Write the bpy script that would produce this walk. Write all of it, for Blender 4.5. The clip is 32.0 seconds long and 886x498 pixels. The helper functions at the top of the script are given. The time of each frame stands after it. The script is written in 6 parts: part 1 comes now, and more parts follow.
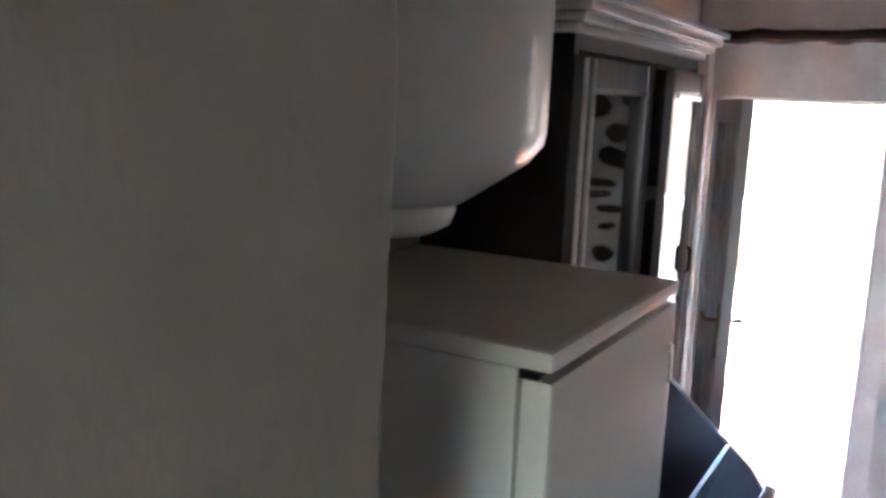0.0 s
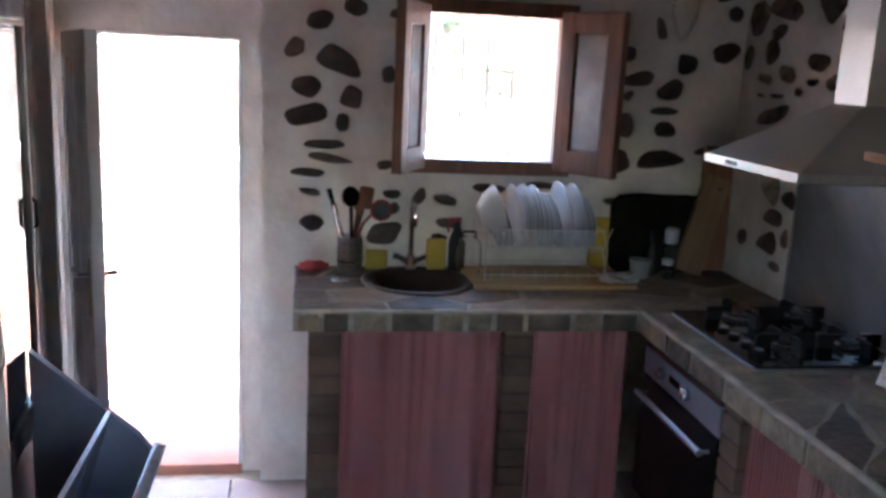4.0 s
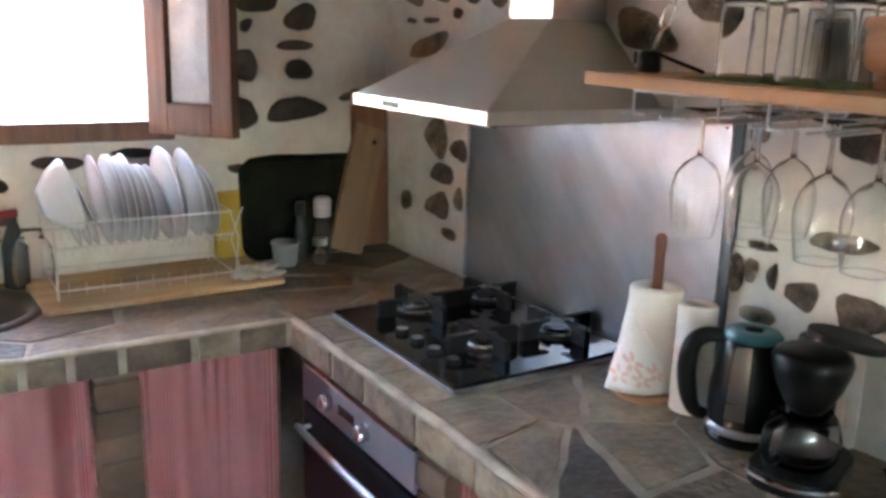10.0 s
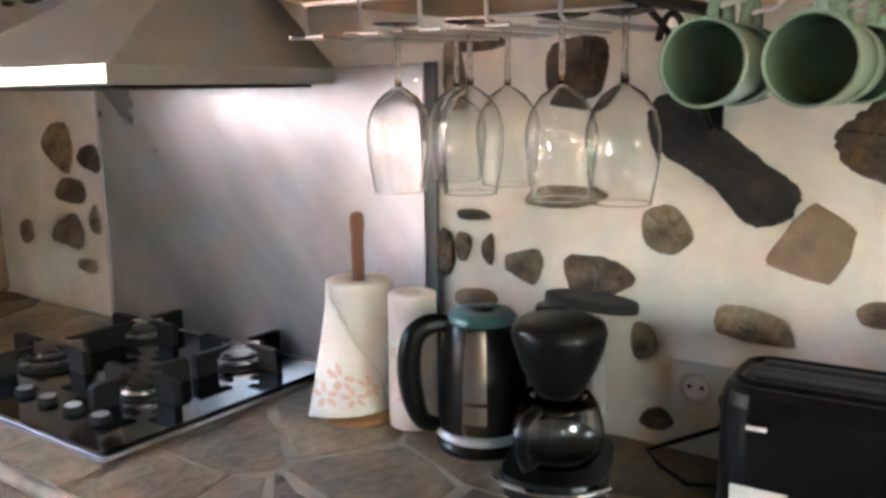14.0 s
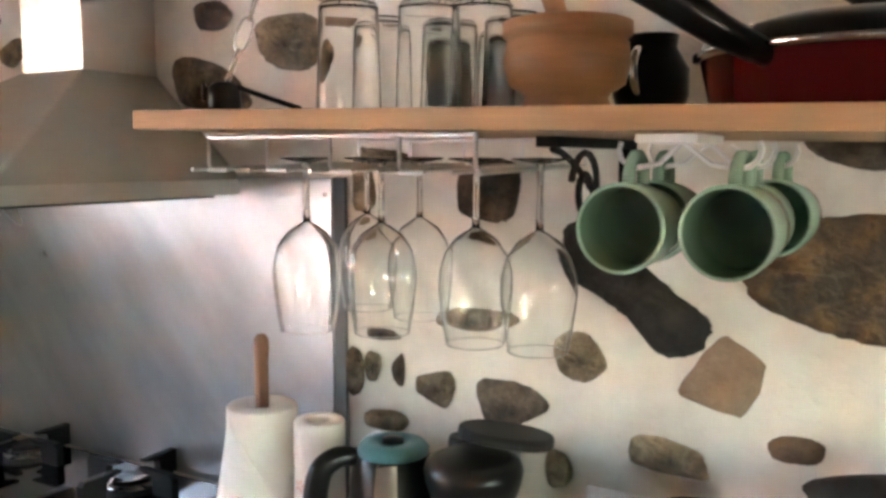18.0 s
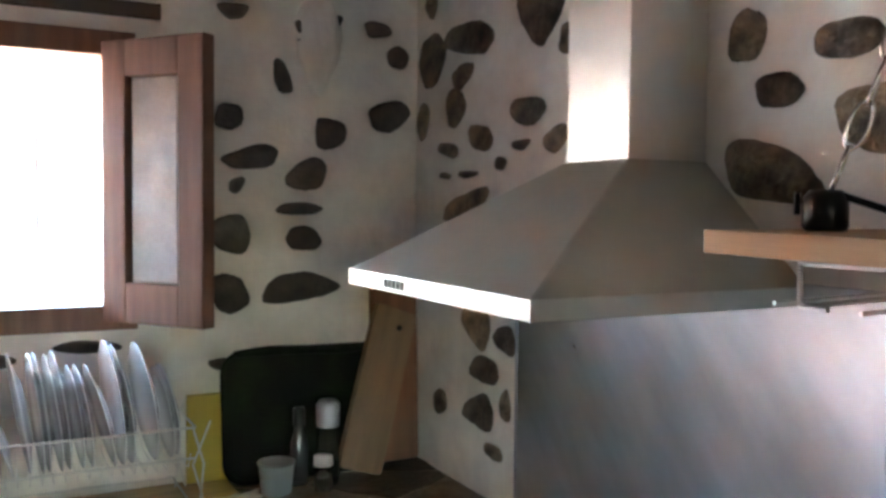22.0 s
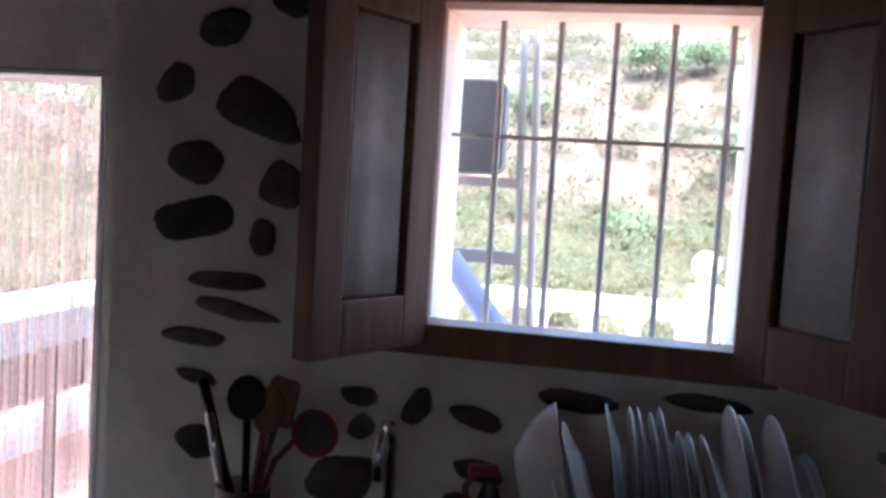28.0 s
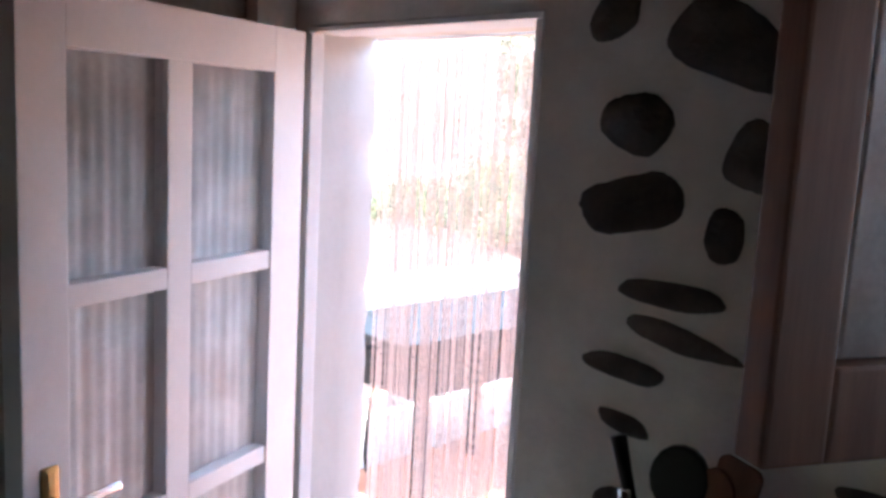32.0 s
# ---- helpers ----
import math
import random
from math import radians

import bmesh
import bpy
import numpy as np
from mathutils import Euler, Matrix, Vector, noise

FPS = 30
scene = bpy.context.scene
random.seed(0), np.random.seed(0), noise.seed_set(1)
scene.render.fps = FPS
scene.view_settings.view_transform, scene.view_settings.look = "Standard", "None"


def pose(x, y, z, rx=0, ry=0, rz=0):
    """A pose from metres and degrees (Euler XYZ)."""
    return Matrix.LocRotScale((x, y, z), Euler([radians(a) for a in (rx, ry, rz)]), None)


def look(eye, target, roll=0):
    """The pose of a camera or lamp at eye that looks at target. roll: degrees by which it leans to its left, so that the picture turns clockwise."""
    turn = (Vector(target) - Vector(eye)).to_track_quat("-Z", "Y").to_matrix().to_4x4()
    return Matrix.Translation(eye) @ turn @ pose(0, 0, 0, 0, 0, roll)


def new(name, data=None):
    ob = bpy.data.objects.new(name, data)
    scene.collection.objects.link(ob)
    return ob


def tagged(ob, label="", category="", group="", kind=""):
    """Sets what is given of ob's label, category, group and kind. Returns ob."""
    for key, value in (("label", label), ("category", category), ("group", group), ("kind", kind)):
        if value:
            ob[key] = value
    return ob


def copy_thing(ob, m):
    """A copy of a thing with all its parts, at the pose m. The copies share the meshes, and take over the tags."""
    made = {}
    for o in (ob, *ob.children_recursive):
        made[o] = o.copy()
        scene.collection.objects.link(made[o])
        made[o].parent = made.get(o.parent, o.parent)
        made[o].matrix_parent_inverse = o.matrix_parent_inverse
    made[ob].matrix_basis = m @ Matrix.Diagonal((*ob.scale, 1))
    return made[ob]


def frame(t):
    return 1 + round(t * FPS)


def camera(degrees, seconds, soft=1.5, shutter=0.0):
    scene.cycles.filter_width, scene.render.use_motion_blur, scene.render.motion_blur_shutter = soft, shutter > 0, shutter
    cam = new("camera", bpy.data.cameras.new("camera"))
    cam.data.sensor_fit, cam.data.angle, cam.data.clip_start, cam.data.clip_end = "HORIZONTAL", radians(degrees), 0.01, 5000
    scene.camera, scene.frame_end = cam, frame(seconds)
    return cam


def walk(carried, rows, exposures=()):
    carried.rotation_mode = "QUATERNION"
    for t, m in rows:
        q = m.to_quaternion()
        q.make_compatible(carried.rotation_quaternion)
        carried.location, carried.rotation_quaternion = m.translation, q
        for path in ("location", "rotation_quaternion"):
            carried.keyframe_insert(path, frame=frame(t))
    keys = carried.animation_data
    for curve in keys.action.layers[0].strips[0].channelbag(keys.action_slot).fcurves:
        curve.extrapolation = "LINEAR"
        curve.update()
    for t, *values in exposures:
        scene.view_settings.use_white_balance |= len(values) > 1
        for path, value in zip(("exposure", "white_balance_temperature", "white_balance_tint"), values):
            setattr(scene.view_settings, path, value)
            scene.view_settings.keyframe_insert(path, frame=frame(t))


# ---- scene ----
cam = camera(54.2, 32.0, soft=3.2)
PATH = [
    (0, (-1.922, -3.815, 1.853), (-2.903, -2.108, 1.504), 2.4),
    (0.5, (-1.918, -3.791, 1.855), (-2.737, -2.005, 1.484), 2.2),
    (1, (-1.947, -3.769, 1.854), (-2.511, -1.887, 1.478), 1.6),
    (1.5, (-1.97, -3.761, 1.85), (-2.303, -1.826, 1.471), 1.1),
    (2, (-1.993, -3.756, 1.849), (-2.173, -1.801, 1.468), 0.3),
    (2.5, (-2.003, -3.746, 1.839), (-2.011, -1.786, 1.443), 0.6),
    (3, (-1.995, -3.709, 1.831), (-1.874, -1.756, 1.42), 1.4),
    (3.5, (-1.939, -3.649, 1.822), (-1.723, -1.703, 1.412), 2.1),
    (4, (-1.875, -3.591, 1.824), (-1.555, -1.66, 1.411), 2.8),
    (4.5, (-1.84, -3.56, 1.79), (-1.427, -1.647, 1.378), 3.5),
    (6.5, (-1.797, -3.281, 1.737), (-0.98, -1.528, 1.227), 2.4),
    (7, (-1.708, -3.197, 1.734), (-0.846, -1.464, 1.231), 2.7),
    (7.5, (-1.652, -3.148, 1.733), (-0.768, -1.422, 1.242), 3.1),
    (8, (-1.632, -3.07, 1.726), (-0.733, -1.35, 1.242), 2.3),
    (8.5, (-1.621, -2.986, 1.734), (-0.645, -1.314, 1.235), 1.2),
    (9, (-1.624, -2.919, 1.729), (-0.589, -1.288, 1.21), 1.1),
    (9.5, (-1.562, -2.834, 1.723), (-0.518, -1.208, 1.207), 1.4),
    (10, (-1.485, -2.753, 1.71), (-0.444, -1.111, 1.241), 1.7),
    (10.5, (-1.441, -2.691, 1.653), (-0.399, -1.046, 1.198), 2.1),
    (11, (-1.423, -2.575, 1.534), (-0.349, -0.945, 1.097), 0.5),
    (11.5, (-1.412, -2.498, 1.531), (-0.336, -0.866, 1.109), -0.7),
    (12, (-1.306, -2.455, 1.545), (-0.229, -0.817, 1.149), -0.0),
    (12.5, (-1.182, -2.447, 1.549), (-0.088, -0.818, 1.164), 0.7),
    (13, (-1.137, -2.452, 1.539), (0.049, -0.889, 1.152), 0.4),
    (13.5, (-1.178, -2.442, 1.535), (0.218, -1.058, 1.168), -0.5),
    (14, (-1.239, -2.469, 1.529), (0.356, -1.315, 1.171), -0.7),
    (14.5, (-1.264, -2.442, 1.535), (0.441, -1.472, 1.145), -1.0),
    (16.5, (-1.307, -2.431, 1.625), (0.55, -1.818, 1.204), -0.7),
    (17, (-1.274, -2.446, 1.599), (0.574, -1.749, 1.289), -0.4),
    (17.5, (-1.238, -2.437, 1.614), (0.577, -1.64, 1.345), 0.1),
    (18, (-1.198, -2.435, 1.616), (0.53, -1.452, 1.403), 0.2),
    (18.5, (-1.158, -2.439, 1.629), (0.45, -1.261, 1.463), 0.9),
    (19, (-1.123, -2.44, 1.633), (0.328, -1.072, 1.484), 1.8),
    (19.5, (-1.118, -2.419, 1.635), (0.249, -0.967, 1.48), 1.7),
    (20, (-1.124, -2.37, 1.644), (0.173, -0.854, 1.499), 0.9),
    (20.5, (-1.14, -2.315, 1.661), (0.086, -0.739, 1.538), -0.3),
    (21, (-1.146, -2.274, 1.667), (-0.019, -0.627, 1.548), -1.0),
    (21.5, (-1.112, -2.241, 1.677), (-0.069, -0.537, 1.574), -0.4),
    (22, (-1.072, -2.21, 1.683), (-0.143, -0.441, 1.59), 0.6),
    (22.5, (-1.03, -2.192, 1.685), (-0.252, -0.352, 1.598), 1.1),
    (23, (-0.99, -2.186, 1.684), (-0.361, -0.289, 1.609), 1.8),
    (23.5, (-0.974, -2.188, 1.679), (-0.488, -0.25, 1.599), 2.0),
    (24, (-0.986, -2.132, 1.675), (-0.608, -0.171, 1.575), 1.8),
    (24.5, (-1.016, -2.071, 1.681), (-0.684, -0.102, 1.565), 1.4),
    (25, (-1.058, -2.032, 1.681), (-0.776, -0.055, 1.564), 0.9),
    (25.5, (-1.082, -1.988, 1.68), (-0.879, -0.002, 1.56), 0.8),
    (26, (-1.053, -1.893, 1.69), (-0.992, 0.103, 1.579), 1.7),
    (26.5, (-1.037, -1.806, 1.709), (-1.134, 0.188, 1.598), 2.5),
    (28.5, (-1.055, -1.502, 1.7), (-1.535, 0.432, 1.529), 3.2),
    (29, (-1.081, -1.424, 1.703), (-1.668, 0.478, 1.503), 2.5),
    (29.5, (-1.084, -1.381, 1.693), (-1.806, 0.472, 1.481), 2.3),
    (30, (-1.076, -1.295, 1.712), (-1.999, 0.466, 1.498), 2.7),
    (30.5, (-1.064, -1.194, 1.716), (-2.199, 0.441, 1.522), 2.8),
    (31, (-1.058, -1.123, 1.713), (-2.327, 0.407, 1.499), 3.1),
    (31.5, (-1.1, -1.081, 1.694), (-2.433, 0.39, 1.449), 3.8),
    (32, (-1.18, -1.038, 1.707), (-2.595, 0.346, 1.417), 3.0),
]
EXPOSURES = [
    (0, 6.25, 5900, 3), (1, 6.3, 5850, 3), (2, 6.35, 5800, 3), (4, 5.95, 5900, 5), (6.5, 7.3, 6850, 5), (9, 7.6, 6800, 5), (13, 7.75, 7050, 5),
    (14.5, 7.85, 7450, 7), (17, 7.98, 7550, 6), (19, 7.8, 7000, 2), (20, 7.65, 6850, 1), (22, 7.25, 6400, -1), (23, 6.85, 6300, 0),
    (26, 6.75, 6000, 2), (26.5, 5.95, 6000, 2), (28.5, 3.75, 5900, 6), (29, 3.5, 6000, 8), (30, 3.35, 6050, 7), (31, 3.8, 5950, 6), (32, 4.25, 6000, 4)]
walk(cam, [(t, look(eye, target, roll)) for t, eye, target, roll in PATH], EXPOSURES)

# ---- light ----
world = bpy.data.worlds.new("sky")
scene.world = world
world.use_nodes = True
wn, wl = world.node_tree.nodes, world.node_tree.links
sky = wn.new("ShaderNodeTexSky")
sky.sky_type, sky.sun_disc = "NISHITA", False
sky.sun_elevation, sky.sun_rotation = radians(74), radians(150)
sky.dust_density, sky.ozone_density = 2.0, 1.0
wn["Background"].inputs["Strength"].default_value = 0.15
wl.new(sky.outputs[0], wn["Background"].inputs["Color"])
sun = new("sun", bpy.data.lights.new("sun", "SUN"))
sun.data.energy, sun.data.angle, sun.data.color = 1.8, radians(0.5), (1.0, 0.95, 0.87)
SUN_AZ, SUN_EL = radians(150), radians(74)
sun.matrix_world = look((0, 0, 8), (-math.sin(SUN_AZ) * math.cos(SUN_EL), -math.cos(SUN_AZ) * math.cos(SUN_EL), 8 - math.sin(SUN_EL)))


# ---- materials ----
def mat(name, col, rough=0.6, metal=0.0, var=0.12, scale=6.0, grain=60.0, bump=0.15, dist=0.004, rand=0.0, spec=0.5, stretch=(1, 1, 1), col2=None, mask=0.5):
    m = bpy.data.materials.new(name)
    m.use_nodes = True
    n, l = m.node_tree.nodes, m.node_tree.links
    b = n["Principled BSDF"]
    b.inputs["Roughness"].default_value, b.inputs["Metallic"].default_value = rough, metal
    b.inputs["Specular IOR Level"].default_value = spec
    tc = n.new("ShaderNodeTexCoord")
    mp = n.new("ShaderNodeMapping")
    mp.inputs["Scale"].default_value = stretch
    l.new(tc.outputs["Object"], mp.inputs["Vector"])
    big = n.new("ShaderNodeTexNoise")
    big.inputs["Scale"].default_value, big.inputs["Detail"].default_value = scale, 5
    fine = n.new("ShaderNodeTexNoise")
    fine.inputs["Scale"].default_value, fine.inputs["Detail"].default_value = grain, 4
    for t in (big, fine):
        l.new(mp.outputs[0], t.inputs["Vector"])
    ramp = n.new("ShaderNodeMix")
    ramp.data_type = "RGBA"
    c2 = col2 or tuple(c * (1 - 2.2 * var) for c in col)
    ramp.inputs[6].default_value, ramp.inputs[7].default_value = (*col, 1), (*c2, 1)
    mr = n.new("ShaderNodeMapRange")
    mr.inputs["From Min"].default_value, mr.inputs["From Max"].default_value = mask - 0.15, mask + 0.2
    l.new(big.outputs["Fac"], mr.inputs["Value"])
    l.new(mr.outputs[0], ramp.inputs[0])
    hsv = n.new("ShaderNodeHueSaturation")
    l.new(ramp.outputs[2], hsv.inputs["Color"])
    ad = n.new("ShaderNodeMath")
    ad.operation = "MULTIPLY_ADD"
    ad.inputs[1].default_value, ad.inputs[2].default_value = 2 * var, 1 - var
    l.new(fine.outputs["Fac"], ad.inputs[0])
    if rand:
        oi = n.new("ShaderNodeObjectInfo")
        r2 = n.new("ShaderNodeMath")
        r2.operation = "MULTIPLY_ADD"
        r2.inputs[1].default_value, r2.inputs[2].default_value = 2 * rand, 1 - rand
        l.new(oi.outputs["Random"], r2.inputs[0])
        mu = n.new("ShaderNodeMath")
        mu.operation = "MULTIPLY"
        l.new(ad.outputs[0], mu.inputs[0])
        l.new(r2.outputs[0], mu.inputs[1])
        l.new(mu.outputs[0], hsv.inputs["Value"])
        h2 = n.new("ShaderNodeMath")
        h2.operation = "MULTIPLY_ADD"
        h2.inputs[1].default_value, h2.inputs[2].default_value = 0.04 * rand, 0.5 - 0.02 * rand
        l.new(oi.outputs["Random"], h2.inputs[0])
        l.new(h2.outputs[0], hsv.inputs["Hue"])
    else:
        l.new(ad.outputs[0], hsv.inputs["Value"])
    l.new(hsv.outputs[0], b.inputs["Base Color"])
    if bump:
        add = n.new("ShaderNodeMath")
        add.operation = "MULTIPLY_ADD"
        add.inputs[1].default_value = 2.0
        l.new(big.outputs["Fac"], add.inputs[0])
        l.new(fine.outputs["Fac"], add.inputs[2])
        bp = n.new("ShaderNodeBump")
        bp.inputs["Strength"].default_value, bp.inputs["Distance"].default_value = bump, dist
        l.new(add.outputs[0], bp.inputs["Height"])
        l.new(bp.outputs[0], b.inputs["Normal"])
    return m


def glass(name, col=(1, 1, 1), rough=0.0, ior=1.45):
    m = bpy.data.materials.new(name)
    m.use_nodes = True
    b = m.node_tree.nodes["Principled BSDF"]
    b.inputs["Base Color"].default_value = (*col, 1)
    b.inputs["Roughness"].default_value, b.inputs["IOR"].default_value = rough, ior
    b.inputs["Transmission Weight"].default_value = 1.0
    return m


def pane_glass(name, tint=(0.95, 0.97, 0.96), edge=0.30, face=0.035):
    m = bpy.data.materials.new(name)
    m.use_nodes = True
    n, l = m.node_tree.nodes, m.node_tree.links
    tr, gl, mx, fr = n.new("ShaderNodeBsdfTransparent"), n.new("ShaderNodeBsdfGlossy"), n.new("ShaderNodeMixShader"), n.new("ShaderNodeLayerWeight")
    tr.inputs[0].default_value = (*tint, 1)
    gl.inputs["Roughness"].default_value = 0.02
    fr.inputs["Blend"].default_value = 0.25
    pw = n.new("ShaderNodeMath")
    pw.operation = "MULTIPLY_ADD"
    pw.inputs[1].default_value, pw.inputs[2].default_value = edge, face
    l.new(fr.outputs["Facing"], pw.inputs[0])
    l.new(pw.outputs[0], mx.inputs[0])
    l.new(tr.outputs[0], mx.inputs[1])
    l.new(gl.outputs[0], mx.inputs[2])
    l.new(mx.outputs[0], n["Material Output"].inputs["Surface"])
    return m


def brushed(name, col, rough, axis, smear=0.12, slant=0, detail=1.5):
    m = mat(name, col, rough, 1.0, 0.05, 3.0, 40.0, 0.0)
    n, l = m.node_tree.nodes, m.node_tree.links
    tc, mp, no, mr = n.new("ShaderNodeTexCoord"), n.new("ShaderNodeMapping"), n.new("ShaderNodeTexNoise"), n.new("ShaderNodeMapRange")
    mp.inputs["Scale"].default_value, mp.inputs["Rotation"].default_value = axis, (radians(slant), 0, 0)
    no.inputs["Scale"].default_value, no.inputs["Detail"].default_value, no.inputs["Distortion"].default_value = 3.0, detail, 0.0
    mr.inputs["To Min"].default_value, mr.inputs["To Max"].default_value = rough - smear, rough + smear
    l.new(tc.outputs["Object"], mp.inputs[0])
    l.new(mp.outputs[0], no.inputs["Vector"])
    l.new(no.outputs["Fac"], mr.inputs["Value"])
    l.new(mr.outputs[0], n["Principled BSDF"].inputs["Roughness"])
    if slant:
        mp.vector_type = "TEXTURE"
        # wiped grease film: slanting duller and brighter streaks
        film_v, film_c = n.new("ShaderNodeMapRange"), n.new("ShaderNodeMix")
        film_v.inputs["From Min"].default_value, film_v.inputs["From Max"].default_value = 0.35, 0.68
        film_v.inputs["To Min"].default_value, film_v.inputs["To Max"].default_value = 0.70, 1.10
        film_c.data_type, film_c.blend_type = "RGBA", "MULTIPLY"
        film_c.inputs[0].default_value = 1.0
        l.new(no.outputs["Fac"], film_v.inputs["Value"])
        l.new(n["Hue/Saturation/Value"].outputs[0], film_c.inputs[6])
        l.new(film_v.outputs[0], film_c.inputs[7])
        l.new(film_c.outputs[2], n["Principled BSDF"].inputs["Base Color"])
    return m


def gingham(name):
    m = mat(name, (0.45, 0.082, 0.088), 0.9, 0, 0.1, 3.0, 300.0, 0.2, 0.001)
    n, l = m.node_tree.nodes, m.node_tree.links
    hsv = n["Hue/Saturation/Value"]
    tc, sp = n.new("ShaderNodeTexCoord"), n.new("ShaderNodeSeparateXYZ")
    l.new(tc.outputs["UV"], sp.inputs[0])
    fac = []
    for k in (0, 1):
        w = n.new("ShaderNodeMath")
        w.operation = "MULTIPLY"
        w.inputs[1].default_value = 125.0
        f = n.new("ShaderNodeMath")
        f.operation = "FRACT"
        g = n.new("ShaderNodeMath")
        g.operation = "GREATER_THAN"
        g.inputs[1].default_value = 0.5
        l.new(sp.outputs[k], w.inputs[0])
        l.new(w.outputs[0], f.inputs[0])
        l.new(f.outputs[0], g.inputs[0])
        fac.append(g)
    s = n.new("ShaderNodeMath")
    s.operation = "ADD"
    l.new(fac[0].outputs[0], s.inputs[0])
    l.new(fac[1].outputs[0], s.inputs[1])
    h = n.new("ShaderNodeMath")
    h.operation = "MULTIPLY"
    h.inputs[1].default_value = 0.4
    l.new(s.outputs[0], h.inputs[0])
    mx = n.new("ShaderNodeMix")
    mx.data_type = "RGBA"
    l.new(h.outputs[0], mx.inputs[0])
    l.new(hsv.outputs[0], mx.inputs[6])
    mx.inputs[7].default_value = (0.60, 0.38, 0.36, 1)
    l.new(mx.outputs[2], n["Principled BSDF"].inputs["Base Color"])
    return m


PLASTER = mat("plaster", (0.80, 0.77, 0.70), 0.9, 0, 0.10, 5.0, 26.0, 0.45, 0.013, col2=(0.62, 0.585, 0.52), mask=0.57)
BOARDS = mat("ceiling_timber", (0.22, 0.165, 0.12), 0.8, 0, 0.15, 3.0, 24.0, 0.3, 0.004, stretch=(1, 10, 10))
OCHRE = mat("ochre_plaster", (0.62, 0.56, 0.48), 0.9, 0, 0.06, 2.5, 30.0, 0.35, 0.012, mask=0.58)
STONE = mat("schist", (0.11, 0.088, 0.068), 0.85, 0, 0.25, 16.0, 90.0, 0.6, 0.006, rand=0.45, col2=(0.05, 0.044, 0.04))
BLACKST = mat("black_schist", (0.016, 0.014, 0.012), 0.65, 0, 0.3, 20.0, 90.0, 0.9, 0.008, col2=(0.055, 0.045, 0.035), mask=0.62)
STONE_BR = mat("brown_schist", (0.30, 0.225, 0.15), 0.85, 0, 0.5, 18.0, 90.0, 1.0, 0.014, rand=0.5, col2=(0.06, 0.05, 0.04), mask=0.5)
PLASTER_R = mat("rubbed_plaster", (0.42, 0.40, 0.345), 0.85, 0, 0.14, 3.5, 14.0, 0.35, 0.016, stretch=(1.2, 1.2, 0.75), col2=(0.30, 0.28, 0.24), mask=0.52)
STONE_TAN = mat("sandstone", (0.32, 0.22, 0.14), 0.9, 0, 0.3, 24.0, 90.0, 0.9, 0.006, rand=0.25, col2=(0.2, 0.14, 0.1))
STONE_RUST = mat("rust_schist", (0.085, 0.062, 0.042), 0.85, 0, 0.35, 26.0, 90.0, 1.0, 0.010, rand=0.15, col2=(0.23, 0.125, 0.05), mask=0.6)
SLATE = mat("slate", (0.26, 0.19, 0.128), 0.47, 0, 0.42, 8.0, 46.0, 0.9, 0.009, rand=0.62, col2=(0.098, 0.08, 0.062), mask=0.47, spec=0.35)
BEDM = mat("mortar_bed", (0.43, 0.365, 0.285), 0.9, 0, 0.18, 12.0, 120.0, 0.4, 0.004, col2=(0.26, 0.22, 0.175))
GROUT = mat("grout", (0.60, 0.52, 0.41), 0.9, 0, 0.16, 12.0, 120.0, 0.4, 0.004, col2=(0.36, 0.31, 0.25))
FLOORM = mat("floor_stone", (0.46, 0.38, 0.34), 0.55, 0, 0.12, 5.0, 60.0, 0.25, 0.004, rand=0.12)
PINE = mat("pine", (0.52, 0.31, 0.16), 0.55, 0, 0.12, 3.0, 26.0, 0.12, 0.002, stretch=(14, 1, 14), rand=0.08)
PINEX = mat("board_wood", (0.27, 0.165, 0.094), 0.6, 0, 0.12, 3.0, 26.0, 0.12, 0.002, stretch=(10, 10, 1), rand=0.1)
REDWOOD = mat("red_wood", (0.22, 0.10, 0.055), 0.6, 0, 0.15, 3.0, 26.0, 0.12, 0.002, stretch=(10, 10, 1))
MAT_WOOD = mat("bamboo", (0.60, 0.40, 0.205), 0.6, 0, 0.15, 4.0, 40.0, 0.15, 0.002, stretch=(1, 12, 12))
WINWOOD = mat("window_wood", (0.215, 0.108, 0.062), 0.55, 0, 0.14, 3.0, 22.0, 0.15, 0.002, stretch=(12, 12, 1), col2=(0.13, 0.061, 0.037))
BEAMWOOD = mat("beam_wood", (0.085, 0.062, 0.048), 0.85, 0, 0.2, 3.0, 22.0, 0.5, 0.006, stretch=(1, 10, 10))
OLIVEWOOD = mat("mortar_wood", (0.42, 0.20, 0.09), 0.5, 0, 0.14, 5.0, 30.0, 0.1, 0.002, stretch=(1, 1, 8))
BRICK = mat("brick", (0.20, 0.125, 0.08), 0.9, 0, 0.15, 10.0, 80.0, 0.4, 0.005, rand=0.2)
WHITE = mat("white_paint", (0.85, 0.84, 0.83), 0.4, 0, 0.04, 4.0, 60.0, 0.08, 0.002)
ENAMEL = mat("white_enamel", (0.76, 0.745, 0.69), 0.25, 0, 0.03, 3.0, 40.0, 0.02, 0.001)
CERAMIC = mat("white_ceramic", (0.80, 0.81, 0.82), 0.15, 0, 0.03, 4.0, 40.0, 0.0, rand=0.06)
GREENC = mat("green_ceramic", (0.32, 0.47, 0.36), 0.2, 0, 0.06, 6.0, 60.0, 0.0)
GREEND = mat("green_glaze", (0.125, 0.205, 0.14), 0.2, 0, 0.08, 6.0, 60.0, 0.0)
